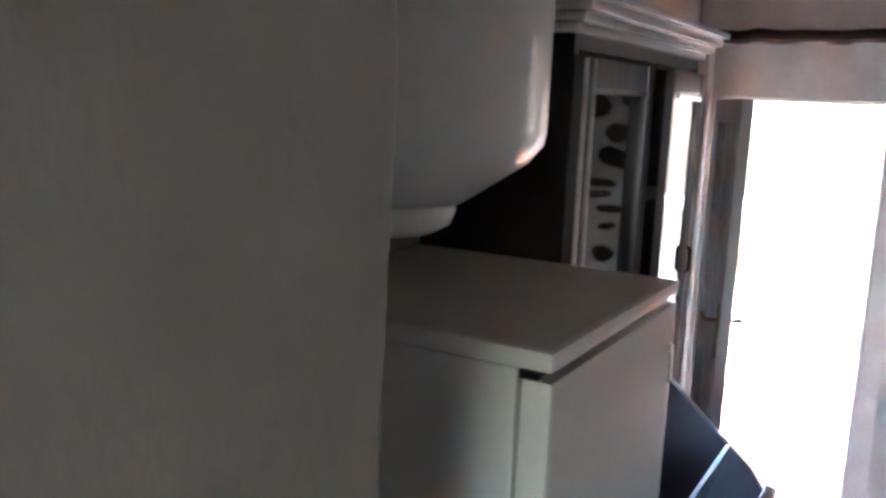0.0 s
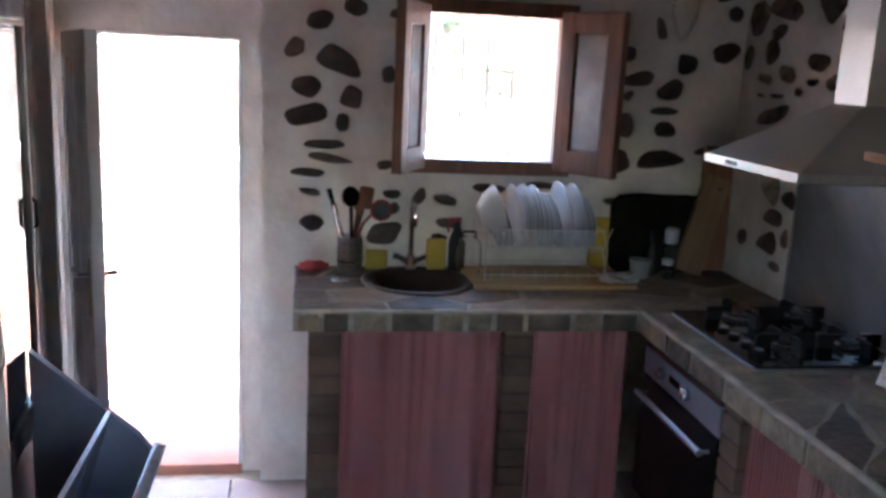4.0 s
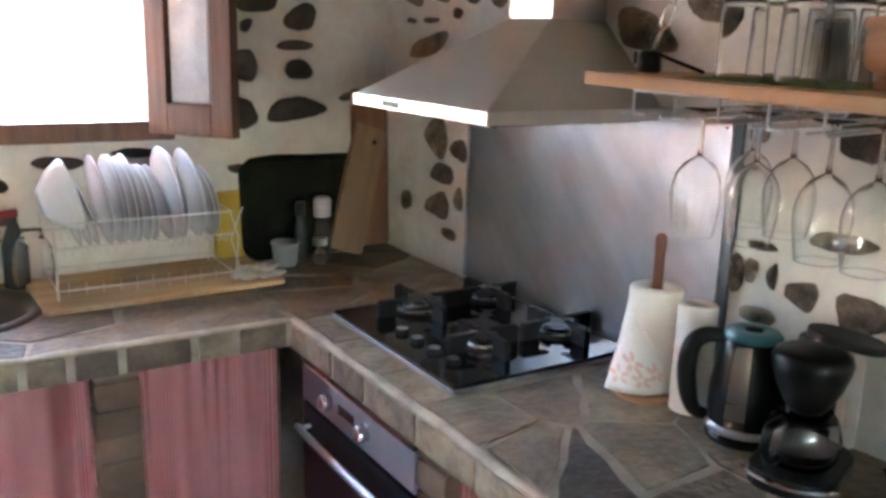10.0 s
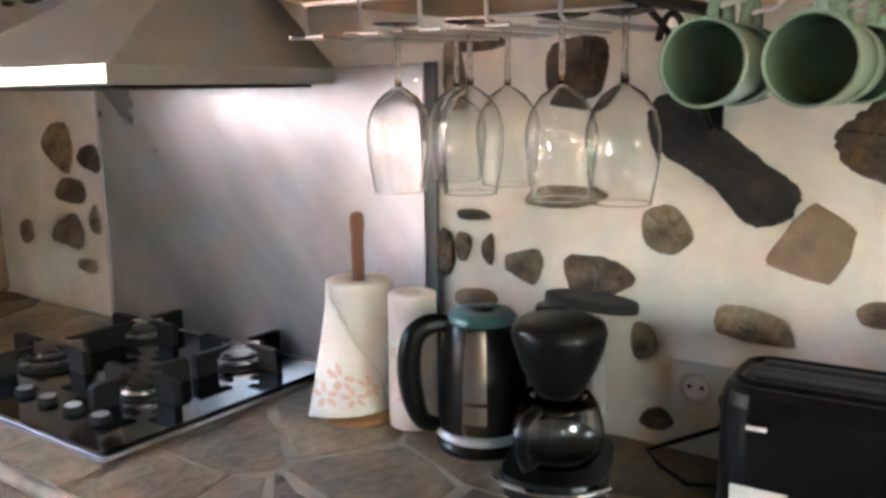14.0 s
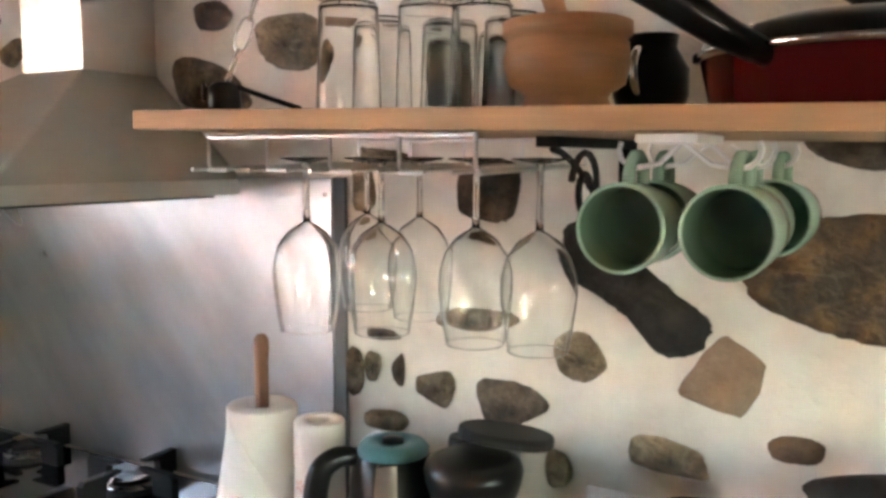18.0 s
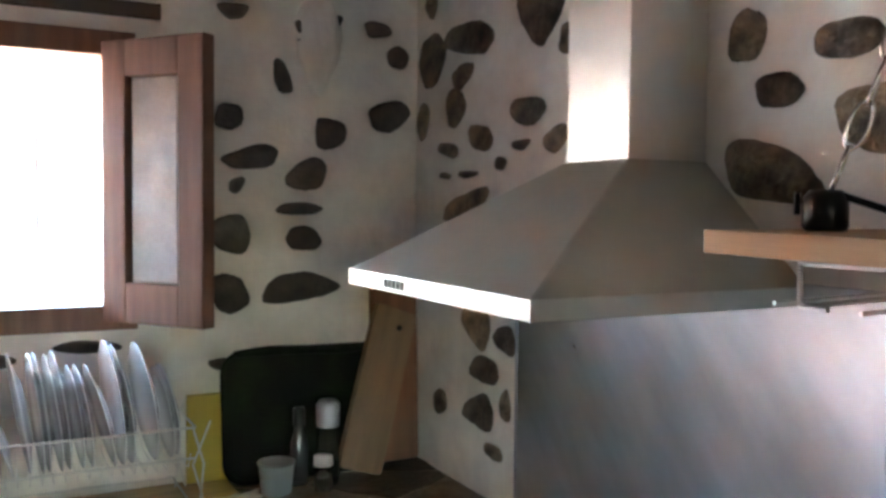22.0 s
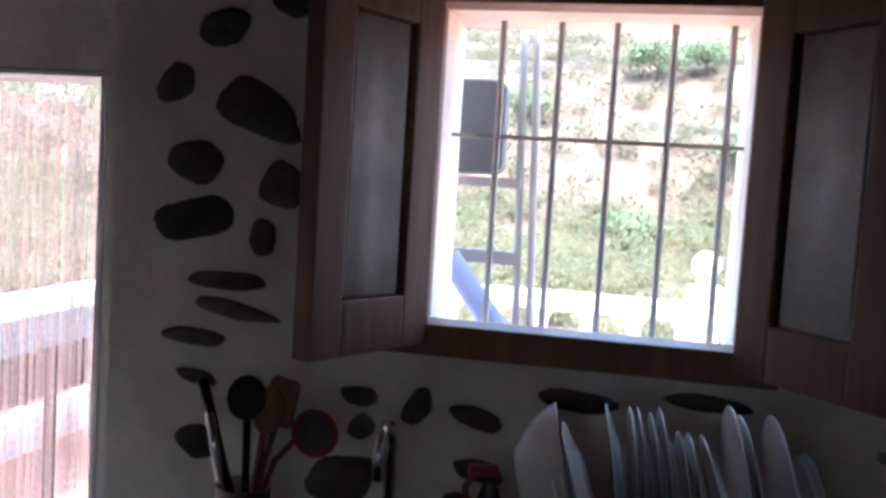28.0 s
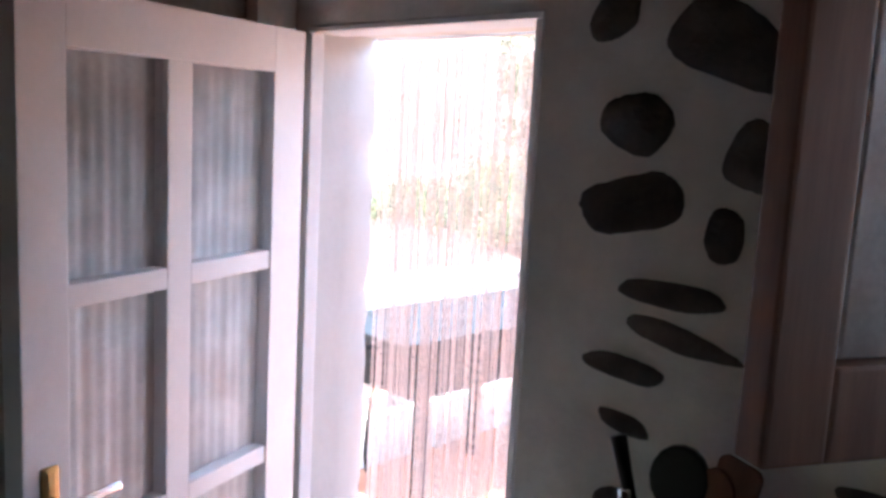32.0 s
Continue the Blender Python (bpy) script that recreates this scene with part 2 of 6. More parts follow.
BLACK = mat("black_plastic", (0.007, 0.0068, 0.0066), 0.28, 0, 0.1, 6.0, 80.0, 0.02, 0.001, spec=0.2)
IRON = mat("cast_iron", (0.015, 0.0145, 0.014), 0.6, 0, 0.15, 8.0, 120.0, 0.15, 0.001, spec=0.2)
BOTTLE = mat("dark_bottle", (0.045, 0.05, 0.05), 0.18, 0, 0.1, 5.0, 60.0, 0.0)
CARD = mat("cardboard", (0.20, 0.13, 0.08), 0.9, 0, 0.1, 6.0, 60.0, 0.1)
# cornice and door beads: the window's reflection is put into this pale colour
CORNICE = mat("cornice_glare", (0.82, 0.79, 0.75), 0.16, 0.1, 0.1, 3.0, 24.0, 0.05, 0.002, stretch=(10, 1, 10))
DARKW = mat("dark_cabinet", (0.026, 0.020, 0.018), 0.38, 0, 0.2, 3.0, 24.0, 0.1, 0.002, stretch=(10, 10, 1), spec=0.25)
# door-frame wood, paler than the cabinet: gloss glare is in its grey
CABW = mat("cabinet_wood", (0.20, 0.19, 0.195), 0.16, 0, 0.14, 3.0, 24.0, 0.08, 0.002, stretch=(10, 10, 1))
RACKM = mat("navy_lacquer", (0.26, 0.27, 0.36), 0.22, 0, 0.1, 4.0, 40.0, 0.03, 0.001)
PAPER = mat("paper", (0.82, 0.78, 0.73), 0.95, 0, 0.04, 5.0, 90.0, 0.4, 0.003)
PEACH = mat("peach_print", (0.80, 0.55, 0.45), 0.95, 0, 0.1, 9.0, 60.0, 0.0)
TEAL = mat("teal_plastic", (0.06, 0.20, 0.22), 0.35, 0, 0.06, 5.0, 60.0, 0.0)
YELLOW = mat("yellow_pack", (0.52, 0.38, 0.05), 0.5, 0, 0.1, 5.0, 40.0, 0.05)
RED = mat("red_enamel", (0.09, 0.008, 0.009), 0.2, 0, 0.1, 5.0, 40.0, 0.0)
REDP = mat("red_plastic", (0.30, 0.035, 0.04), 0.35, 0, 0.06, 5.0, 40.0, 0.0)
SINKM = mat("brown_sink", (0.055, 0.035, 0.028), 0.35, 0, 0.12, 6.0, 120.0, 0.03, 0.001)
STEEL = brushed("brushed_steel", (0.455, 0.47, 0.49), 0.30, (1, 0.5, 1.6), 0.09, -42, 4.0)
STEEL.node_tree.nodes["Principled BSDF"].inputs["Metallic"].default_value = 0.8
HOODM = brushed("hood_steel", (0.53, 0.515, 0.465), 0.5, (1, 2, 1), 0.05)
HOODM.node_tree.nodes["Principled BSDF"].inputs["Metallic"].default_value = 0.7
DUCTM = brushed("duct_steel", (0.74, 0.72, 0.69), 0.4, (1, 1, 14), 0.04)
CHROME = mat("chrome", (0.75, 0.75, 0.76), 0.12, 1.0, 0.04, 4.0, 50.0, 0.0)
WIRE = mat("wire", (0.72, 0.71, 0.70), 0.35, 0.8, 0.05, 4.0, 50.0, 0.0)
DARKSTEEL = mat("oven_steel", (0.42, 0.42, 0.48), 0.42, 0.75, 0.06, 4.0, 60.0, 0.0)
HOBGLASS = mat("hob_glass", (0.012, 0.012, 0.014), 0.06, 0, 0.05, 4.0, 40.0, 0.0, spec=0.7)
GLASS = glass("clear_glass")
THIN = glass("thin_glass", (0.985, 0.995, 0.985), 0.0, 1.36)
PLASTICC = glass("clear_plastic", (0.95, 0.96, 0.95), 0.12)
PANE = pane_glass("pane")
DOORPANE = pane_glass("door_pane", (0.99, 0.99, 0.99), 0.03, 0.006)
CABPANE = pane_glass("cabinet_pane", (0.35, 0.38, 0.38), 0.68, 0.08)
# black tray; an olive reflection is mixed into its colour as green patches
TRAYM = mat("tray_olive_sheen", (0.009, 0.010, 0.008), 0.7, 0, 0.2, 6.0, 60.0, 0.05, spec=0.12, col2=(0.018, 0.028, 0.010), mask=0.6)
CLOTH = gingham("red_gingham")
GALV = mat("zinc_chain", (0.90, 0.79, 0.73), 0.4, 0.0, 0.05, 5.0, 50.0, 0.0, rand=0.1)
TERRA = mat("terracotta", (0.48, 0.22, 0.14), 0.75, 0, 0.12, 4.0, 40.0, 0.2, 0.003)
LIME = mat("limewash", (0.48, 0.47, 0.45), 0.9, 0, 0.05, 3.0, 40.0, 0.2, 0.004)
# hill and leaf colours kept close together and pale, standing in for haze
HILL = mat("hillside", (0.075, 0.050, 0.036), 0.95, 0, 0.25, 0.16, 1.2, 0.3, 0.5, col2=(0.072, 0.042, 0.026), mask=0.5)
PIERM = mat("pier_mortar", (0.15, 0.105, 0.075), 0.9, 0, 0.15, 10.0, 80.0, 0.4, 0.004)
LEAFP = mat("hazy_leaf", (0.19, 0.18, 0.105), 0.8, 0, 0.1, 0.9, 6.0, 0.0, col2=(0.16, 0.16, 0.095))
LEAF = mat("scrub_leaf", (0.155, 0.14, 0.09), 0.8, 0, 0.2, 0.9, 6.0, 0.0, col2=(0.12, 0.115, 0.07))
BLUE = mat("blue_canvas", (0.22, 0.28, 0.48), 0.8, 0, 0.12, 5.0, 60.0, 0.1)
ZINC = mat("weathered_zinc", (0.34, 0.33, 0.33), 0.6, 0.2, 0.1, 6.0, 60.0, 0.05)
GREYM = mat("grey_plastic", (0.10, 0.11, 0.12), 0.5, 0, 0.08, 5.0, 60.0, 0.03)
# dark bars in mid grey: bloom from outside is put into their colour
BARS = mat("bloomed_iron", (0.48, 0.46, 0.44), 0.6, 0.3, 0.15, 8.0, 60.0, 0.1)
NETPALE = mat("pale_net_fabric", (0.86, 0.86, 0.85), 0.9, 0, 0.14, 9.0, 120.0, 0.1, 0.001)
for thin, share in ((LEAFP, 0.65), (LEAF, 0.65), (NETPALE, 0.12), (GALV, 0.65)):
    ln, ll = thin.node_tree.nodes, thin.node_tree.links
    tl, mxs = ln.new("ShaderNodeBsdfTranslucent"), ln.new("ShaderNodeMixShader")
    mxs.inputs[0].default_value = share
    ll.new(ln["Hue/Saturation/Value"].outputs[0], tl.inputs[0])
    ll.new(ln["Principled BSDF"].outputs[0], mxs.inputs[1])
    ll.new(tl.outputs[0], mxs.inputs[2])
    ll.new(mxs.outputs[0], ln["Material Output"].inputs["Surface"])
FOIL = mat("screen_film", (0.05, 0.16, 0.22), 0.25, 0, 0.05, 4.0, 30.0, 0.0)


# ---- mesh helpers ----
def mesh_of(name, bm, material, smooth=False, data=None):
    me = bpy.data.meshes.new(name)
    bm.normal_update()
    bm.to_mesh(me)
    bm.free()
    if smooth:
        me.shade_smooth()
    me.materials.append(material)
    return me


def part(name, bm, material, parent=None, label="", smooth=False, kind=""):
    ob = new(name, mesh_of(name, bm, material, smooth))
    ob.parent = parent
    return tagged(ob, label, kind=kind)


def thing(name, label, category, at=(0, 0, 0), rz=0, group="", kind=""):
    e = new(name)
    e.matrix_basis = pose(*at, 0, 0, rz)
    e.empty_display_size = 0.05
    return tagged(e, label, category, group, kind)


def solo(name, bm, material, label, category, at=(0, 0, 0), rz=0, smooth=False, kind="", group=""):
    ob = new(name, mesh_of(name, bm, material, smooth))
    ob.matrix_basis = pose(*at, 0, 0, rz)
    return tagged(ob, label, category, group, kind)


def add_box(bm, x0, x1, y0, y1, z0, z1, bevel=0.0, m=None):
    vs = [bm.verts.new((x, y, z)) for x in (x0, x1) for y in (y0, y1) for z in (z0, z1)]
    fs = [bm.faces.new([vs[i] for i in f]) for f in ((0, 1, 3, 2), (4, 6, 7, 5), (0, 4, 5, 1), (2, 3, 7, 6), (0, 2, 6, 4), (1, 5, 7, 3))]
    if bevel:
        es = list({e for f in fs for e in f.edges})
        r = bmesh.ops.bevel(bm, geom=es, offset=bevel, segments=2, affect="EDGES", profile=0.7)
        vs = list({v for f in r["faces"] for v in f.verts} | {v for v in vs if v.is_valid})
    if m is not None:
        bmesh.ops.transform(bm, matrix=m, verts=vs)
    return bm


def box(x0, x1, y0, y1, z0, z1, bevel=0.0, m=None):
    return add_box(bmesh.new(), x0, x1, y0, y1, z0, z1, bevel, m)


def lathe(profile, n=28, m=None, bm=None):
    bm = bm or bmesh.new()
    rings, made = [], []
    for r, z in profile:
        if r < 1e-5:
            ring = [bm.verts.new((0, 0, z))]
        else:
            ring = [bm.verts.new((r * math.cos(2 * math.pi * k / n), r * math.sin(2 * math.pi * k / n), z)) for k in range(n)]
        rings.append(ring)
        made += ring
    for a, b in zip(rings, rings[1:]):
        for k in range(n):
            q = (k + 1) % n
            f = [a[k % len(a)], a[q % len(a)], b[q % len(b)], b[k % len(b)]]
            f = list(dict.fromkeys(f))
            if len(f) > 2:
                bm.faces.new(f)
    if m is not None:
        bmesh.ops.transform(bm, matrix=m, verts=made)
    return bm


def tube(points, r, n=8, bm=None, closed=False):
    bm = bm or bmesh.new()
    ps = [Vector(p) for p in points]
    rings = []
    for i, p in enumerate(ps):
        a = ps[i - 1] if (i or closed) else p
        b = ps[(i + 1) % len(ps)] if (i < len(ps) - 1 or closed) else p
        d = (b - a).normalized()
        u = d.orthogonal().normalized() if not rings else (rings[-1][1] - d * rings[-1][1].dot(d)).normalized()
        v = d.cross(u)
        rr = r[i] if isinstance(r, (list, tuple)) else r
        rings.append(([bm.verts.new(p + rr * (math.cos(2 * math.pi * k / n) * u + math.sin(2 * math.pi * k / n) * v)) for k in range(n)], u))
    pairs = list(zip(rings, rings[1:])) + ([(rings[-1], rings[0])] if closed else [])
    for (a, _), (b, _) in pairs:
        for k in range(n):
            bm.faces.new((a[k], a[(k + 1) % n], b[(k + 1) % n], b[k]))
    if not closed:
        bm.faces.new(rings[0][0][::-1])
        bm.faces.new(rings[-1][0])
    return bm


def arc(c, r, a0, a1, n, plane="xz"):
    out = []
    for k in range(n + 1):
        a = radians(a0 + (a1 - a0) * k / n)
        u, v = r * math.cos(a), r * math.sin(a)
        out.append({"xz": (c[0] + u, c[1], c[2] + v), "yz": (c[0], c[1] + u, c[2] + v), "xy": (c[0] + u, c[1] + v, c[2])}[plane])
    return out


def prism(outline, z0, z1, bevel=0.0, m=None):
    """A flat outline in x, y raised from z0 to z1."""
    bm = bmesh.new()
    lo = [bm.verts.new((x, y, z0)) for x, y in outline]
    hi = [bm.verts.new((x, y, z1)) for x, y in outline]
    n = len(lo)
    bm.faces.new(lo[::-1])
    top = bm.faces.new(hi)
    for k in range(n):
        bm.faces.new((lo[k], lo[(k + 1) % n], hi[(k + 1) % n], hi[k]))
    bmesh.ops.recalc_face_normals(bm, faces=bm.faces)
    if bevel:
        bmesh.ops.bevel(bm, geom=list(top.edges), offset=bevel, segments=2, affect="EDGES", profile=0.6)
    if m is not None:
        bm.transform(m)
    return bm


def round_rect(w, h, r, n=5):
    out = []
    for cx, cy, a0 in ((w / 2 - r, h / 2 - r, 0), (-w / 2 + r, h / 2 - r, 90), (-w / 2 + r, -h / 2 + r, 180), (w / 2 - r, -h / 2 + r, 270)):
        for k in range(n + 1):
            a = radians(a0 + 90 * k / n)
            out.append((cx + r * math.cos(a), cy + r * math.sin(a)))
    return out


def thing_copy(ob, x, y, z, rx=0, ry=0, rz=0):
    return copy_thing(ob, pose(x, y, z, rx, ry, rz))


# ---- setting ----
WEST, SOUTH, CEIL, TH = -2.9, -5.4, 2.42, 0.35
bm = bmesh.new()
for b in ((-3.2, -2.9, 0, TH, 0, CEIL), (-2.9, -2.85, 0, 0.1, 0, CEIL), (-2.9, -2.80, 0.1, 0.13, 0, 1.90), (-2.9, -2.13, 0.1, TH, 1.90, 2.12), (-2.13, -2.045, 0.1, TH, 0, 2.12),
          (-2.85, -2.045, 0, 0.1, 2.12, CEIL), (-2.9, -2.045, 0.1, TH, 2.12, CEIL), (-2.045, -1.41, 0, TH, 0, CEIL), (-1.41, -0.81, 0, 0.06, 0, 1.43), (-1.41, -0.81, 0.06, TH, 0, 1.335), (-1.41, -0.81, 0, TH, 2.055, CEIL), (-0.81, 0.3, 0, TH, 0, CEIL)):
    add_box(bm, *b)
wall_n = part("wall_north", bm, PLASTER, kind="structure", label="white plastered wall with dark fieldstones showing")
wall_n["category"] = "wall"
wall_e = part("wall_east", box(0, 0.3, SOUTH - 0.3, 0, 0, CEIL), PLASTER, kind="structure", label="cream plastered wall with bare fieldstones")
bm = bmesh.new()
# side wall; the unseen opening behind the partition is added to let light in
for b in ((SOUTH - 0.3, -4.78, 0, CEIL), (-3.98, 0, 0, CEIL), (-4.78, -3.98, 0, 1.3), (-4.78, -3.98, 1.58, CEIL)):
    add_box(bm, WEST - 0.3, WEST, *b)
wall_w = part("wall_west", bm, OCHRE, kind="structure", label="plain plastered side wall, unseen opening added to let light in")
# end wall, out of view; its opening is added to light the room
bm = bmesh.new()
for b in ((WEST, -2.05, 0, CEIL), (-1.35, 0, 0, CEIL), (-2.05, -1.35, 0, 1.3), (-2.05, -1.35, 1.72, CEIL)):
    add_box(bm, b[0], b[1], SOUTH - 0.3, SOUTH, b[2], b[3])
part("wall_south", bm, OCHRE, kind="structure", label="plain plastered end wall, small unseen opening added for light")
bm = box(WEST - 0.3, 0.3, SOUTH - 0.3, TH, CEIL + 0.03, CEIL + 0.2)
for k in range(18):
    add_box(bm, WEST - 0.3 + 0.2 * k + 0.003, WEST - 0.1 + 0.2 * k - 0.003, SOUTH - 0.3, TH, CEIL, CEIL + 0.03)
part("ceiling", bm, BOARDS, kind="structure", label="plain dark timber-boarded ceiling")
bm = bmesh.new()
prev = None
for k in range(49):
    z = CEIL * k / 48
    w = 0.008 * noise.noise((1.3, 0, z * 4)) + 0.004 * noise.noise((7, 0, z * 11))
    row = [bm.verts.new((x + (w if x > -2.8 else 0), y, z)) for x, y in ((WEST, -3.72), (-2.305, -3.72), (-2.284, -3.70), (-2.284, -3.27), (-2.292, -3.255), (-2.38, -3.175), (-2.40, -3.17), (WEST, -3.17))]
    if prev:
        for i in range(7):
            bm.faces.new((prev[i], prev[i + 1], row[i + 1], row[i]))
    prev = row
part("wall_partition", bm, PLASTER_R, kind="structure", label="grey plastered partition beside the refrigerator", smooth=False)
floor = part("floor", box(WEST - 0.3, 0.3, SOUTH - 0.3, TH, -0.1, -0.012), GROUT, kind="structure", label="stone tiled floor with pale joints")

# fieldstones of the two stone walls: along the wall, height, length, width, turn
STONES_N1 = [(-1.68, 2.04, 0.1, 0.075, -8), (-1.82, 1.98, 0.11, 0.074, 7), (-1.92, 1.87, 0.092, 0.075, 49), (-1.74, 1.82, 0.195, 0.112, -24),
    (-1.87, 1.72, 0.12, 0.094, -3), (-1.69, 1.68, 0.094, 0.096, -19), (-1.87, 1.61, 0.17, 0.09, 17), (-1.72, 1.58, 0.056, 0.076, -8),
    (-1.79, 1.49, 0.17, 0.042, -1), (-1.77, 1.43, 0.188, 0.039, -6), (-1.86, 1.37, 0.14, 0.039, 1), (-1.51, 1.29, 0.079, 0.042, -4),
    (-1.85, 1.29, 0.091, 0.032, -9), (-1.39, 1.28, 0.088, 0.05, 51), (-1.28, 1.27, 0.105, 0.044, -9), (-1.54, 1.12, 0.155, 0.099, 6)]
STONES_N2 = [(-1.5, 1.23, 0.049, 0.06, -39), (-1.84, 1.16, 0.099, 0.074, 16), (-1.27, 1.17, 0.1, 0.045, -4), (-1.3, 1.11, 0.074, 0.033, 2),
    (-1.1, 1.325, 0.161, 0.043, -4), (-0.86, 1.345, 0.165, 0.034, -4), (-1.71, 2.17, 0.139, 0.081, -10), (-1.58, 2.16, 0.069, 0.082, 0),
    (-1.51, 2.02, 0.07, 0.037, -5), (-1.54, 1.78, 0.06, 0.07, 0), (-1.54, 1.41, 0.07, 0.04, 1), (-1.86, 2.24, 0.128, 0.05, 0)]
STONES_N3 = [(-0.53, 1.91, 0.075, 0.068, -8), (-0.48, 1.81, 0.162, 0.069, 12), (-0.51, 1.74, 0.044, 0.047, 1), (-0.39, 2.02, 0.044, 0.098, 17),
    (-0.25, 1.88, 0.1, 0.095, 12), (-0.32, 1.77, 0.13, 0.088, 22), (-0.34, 1.68, 0.132, 0.035, 2), (-0.33, 1.6, 0.101, 0.068, 1),
    (-0.34, 1.47, 0.227, 0.084, 7), (-0.53, 1.61, 0.113, 0.106, 2), (-0.53, 1.46, 0.115, 0.1, -18), (-0.55, 1.28, 0.063, 0.032, 1),
    (-0.15, 1.51, 0.076, 0.038, 2), (-0.52, 2.18, 0.087, 0.049, 7), (-0.12, 2.17, 0.084, 0.046, 1), (-0.09, 1.93, 0.141, 0.097, 3), (-0.06, 2.1, 0.066, 0.065, 14)]
STONES_E1 = [(-0.09, 2.23, 0.069, 0.076, -11), (-0.1, 2.08, 0.15, 0.15, -8), (-0.29, 2.11, 0.26, 0.087, -9), (-0.27, 2.02, 0.113, 0.06, 25),
    (-0.6, 2.11, 0.179, 0.157, -24), (-0.72, 2.04, 0.053, 0.064, -14), (-0.05, 1.92, 0.063, 0.108, -5), (-0.24, 1.94, 0.103, 0.101, -11),
    (-0.37, 1.85, 0.124, 0.076, -4), (-0.19, 1.84, 0.12, 0.042, -8), (-0.57, 1.9, 0.144, 0.069, -5), (-0.55, 1.83, 0.075, 0.028, -4),
    (-0.46, 1.79, 0.051, 0.034, -2), (-0.68, 1.83, 0.107, 0.063, 9), (-0.18, 1.77, 0.064, 0.018, -2), (-0.31, 1.77, 0.098, 0.019, 1), (-0.28, 1.69, 0.262, 0.066, 13)]
STONES_E2 = [(-0.35, 1.41, 0.141, 0.139, -11), (-0.49, 1.38, 0.1, 0.081, 3), (-0.4, 1.29, 0.15, 0.069, 2), (-0.37, 1.18, 0.17, 0.096, 12),
    (-0.49, 1.22, 0.053, 0.08, 6), (-0.44, 1.1, 0.089, 0.038, 0), (-0.17, 1.17, 0.072, 0.074, 6), (-1.38, 1.93, 0.128, 0.06, -1),
    (-1.26, 1.87, 0.109, 0.055, 1), (-1.44, 1.81, 0.175, 0.11, -14), (-1.26, 1.74, 0.202, 0.096, -11), (-1.2, 1.96, 0.08, 0.09, -10),
    (-1.69, 1.91, 0.131, 0.039, -3), (-1.84, 1.57, 0.121, 0.109, 0), (-1.65, 1.61, 0.132, 0.037, 0)]
STONES_E3 = [(-1.99, 1.32, 0.086, 0.076, -11), (-2.13, 1.19, 0.125, 0.052, -10), (-1.88, 1.23, 0.129, 0.085, -4), (-1.74, 1.24, 0.076, 0.066, 5),
    (-1.81, 1.36, 0.156, 0.038, 0), (-1.64, 1.32, 0.07, 0.024, -1), (-1.62, 1.26, 0.033, 0.053, 5), (-1.67, 1.26, 0.025, 0.056, 5),
    (-1.58, 1.25, 0.044, 0.091, 5), (-2.47, 1.35, 0.15, 0.062, 4), (-2.34, 1.63, 0.138, 0.05, -11), (-2.56, 1.56, 0.096, 0.041, -10),
    (-2.565, 1.272, 0.2, 0.045, -5), (-1.96, 1.14, 0.044, 0.066, 5), (-1.65, 1.17, 0.101, 0.039, 6), (-1.98, 1.02, 0.06, 0.039, 9), (-1.60, 1.57, 0.05, 0.12, 0)]
STONES_TAN = [(-1.54, 1.9, 0.126, 0.072, -10), (-2.29, 1.23, 0.079, 0.038, 6), (-2.59, 1.33, 0.045, 0.034, 4)]


def fieldstone(w, h, seed, angular=1.0, taper=None, corners=()):
    """A bedded stone; taper > 0 makes its right end the thick one; corners give it an outline."""
    rng = random.Random(seed)
    bm = bmesh.new()
    m = 0 if corners else rng.randint(5, 7)
    corners = [Vector(p) for p in corners]
    for k in range(m):
        a = 2 * math.pi * (k + rng.uniform(-0.3, 0.3)) / m
        r = 1 + angular * rng.uniform(-0.24, 0.26)
        c, s = math.cos(a), math.sin(a)
        corners.append(Vector((r * math.copysign(abs(c) ** 0.75, c), r * math.copysign(abs(s) ** 0.75, s))))
    if taper is None and not m:
        taper = 0
    if taper is None:
        taper = angular * rng.uniform(-0.4, 0.4)
    corners = [Vector((p.x, p.y * (1 + taper * p.x))) for p in corners]
    for cut in ((0.12, 0.25) if angular > 0.8 else (0.2, 0.22, 0.22)):
        # round the corners off a little
        corners = [q for p, r in zip(corners, corners[1:] + corners[:1]) for q in (p.lerp(r, cut), p.lerp(r, 1 - cut))]
    hx, hz = max(abs(p.x) for p in corners), max(abs(p.y) for p in corners)
    outline = [Vector((p.x / hx + rng.uniform(-0.018, 0.018), p.y / hz + rng.uniform(-0.028, 0.028))) for p in corners]
    n = len(outline)
    rings = []
    for sc, d in ((1.07, 0.012), (1.0, -0.002), (0.9, -0.008), (0.6, -0.011), (0.3, -0.012)):
        rings.append([bm.verts.new((w / 2 * sc * p.x, d + 0.006 * noise.noise((w * sc * p.x * 14 + seed, h * sc * p.y * 14, 1.7)), h / 2 * sc * p.y)) for p in outline])
    for a, b in zip(rings, rings[1:]):
        for k in range(n):
            bm.faces.new((a[k], a[(k + 1) % n], b[(k + 1) % n], b[k]))
    bm.faces.new(rings[-1])
    return bm


# stones that are plainly thicker at one end
TAPERS = {(-1.74, 1.82): -0.35, (-1.87, 1.61): 0.1, (-0.48, 1.81): 0.45, (-0.32, 1.77): 0.4, (-0.34, 1.47): -0.3, (-0.25, 1.88): -0.1,
    (-1.88, 1.23): -0.2, (-2.13, 1.19): -0.45, (-0.6, 2.11): 0.3, (-1.26, 1.74): -0.4, (-1.77, 1.43): -0.5, (-1.84, 1.57): -0.1}


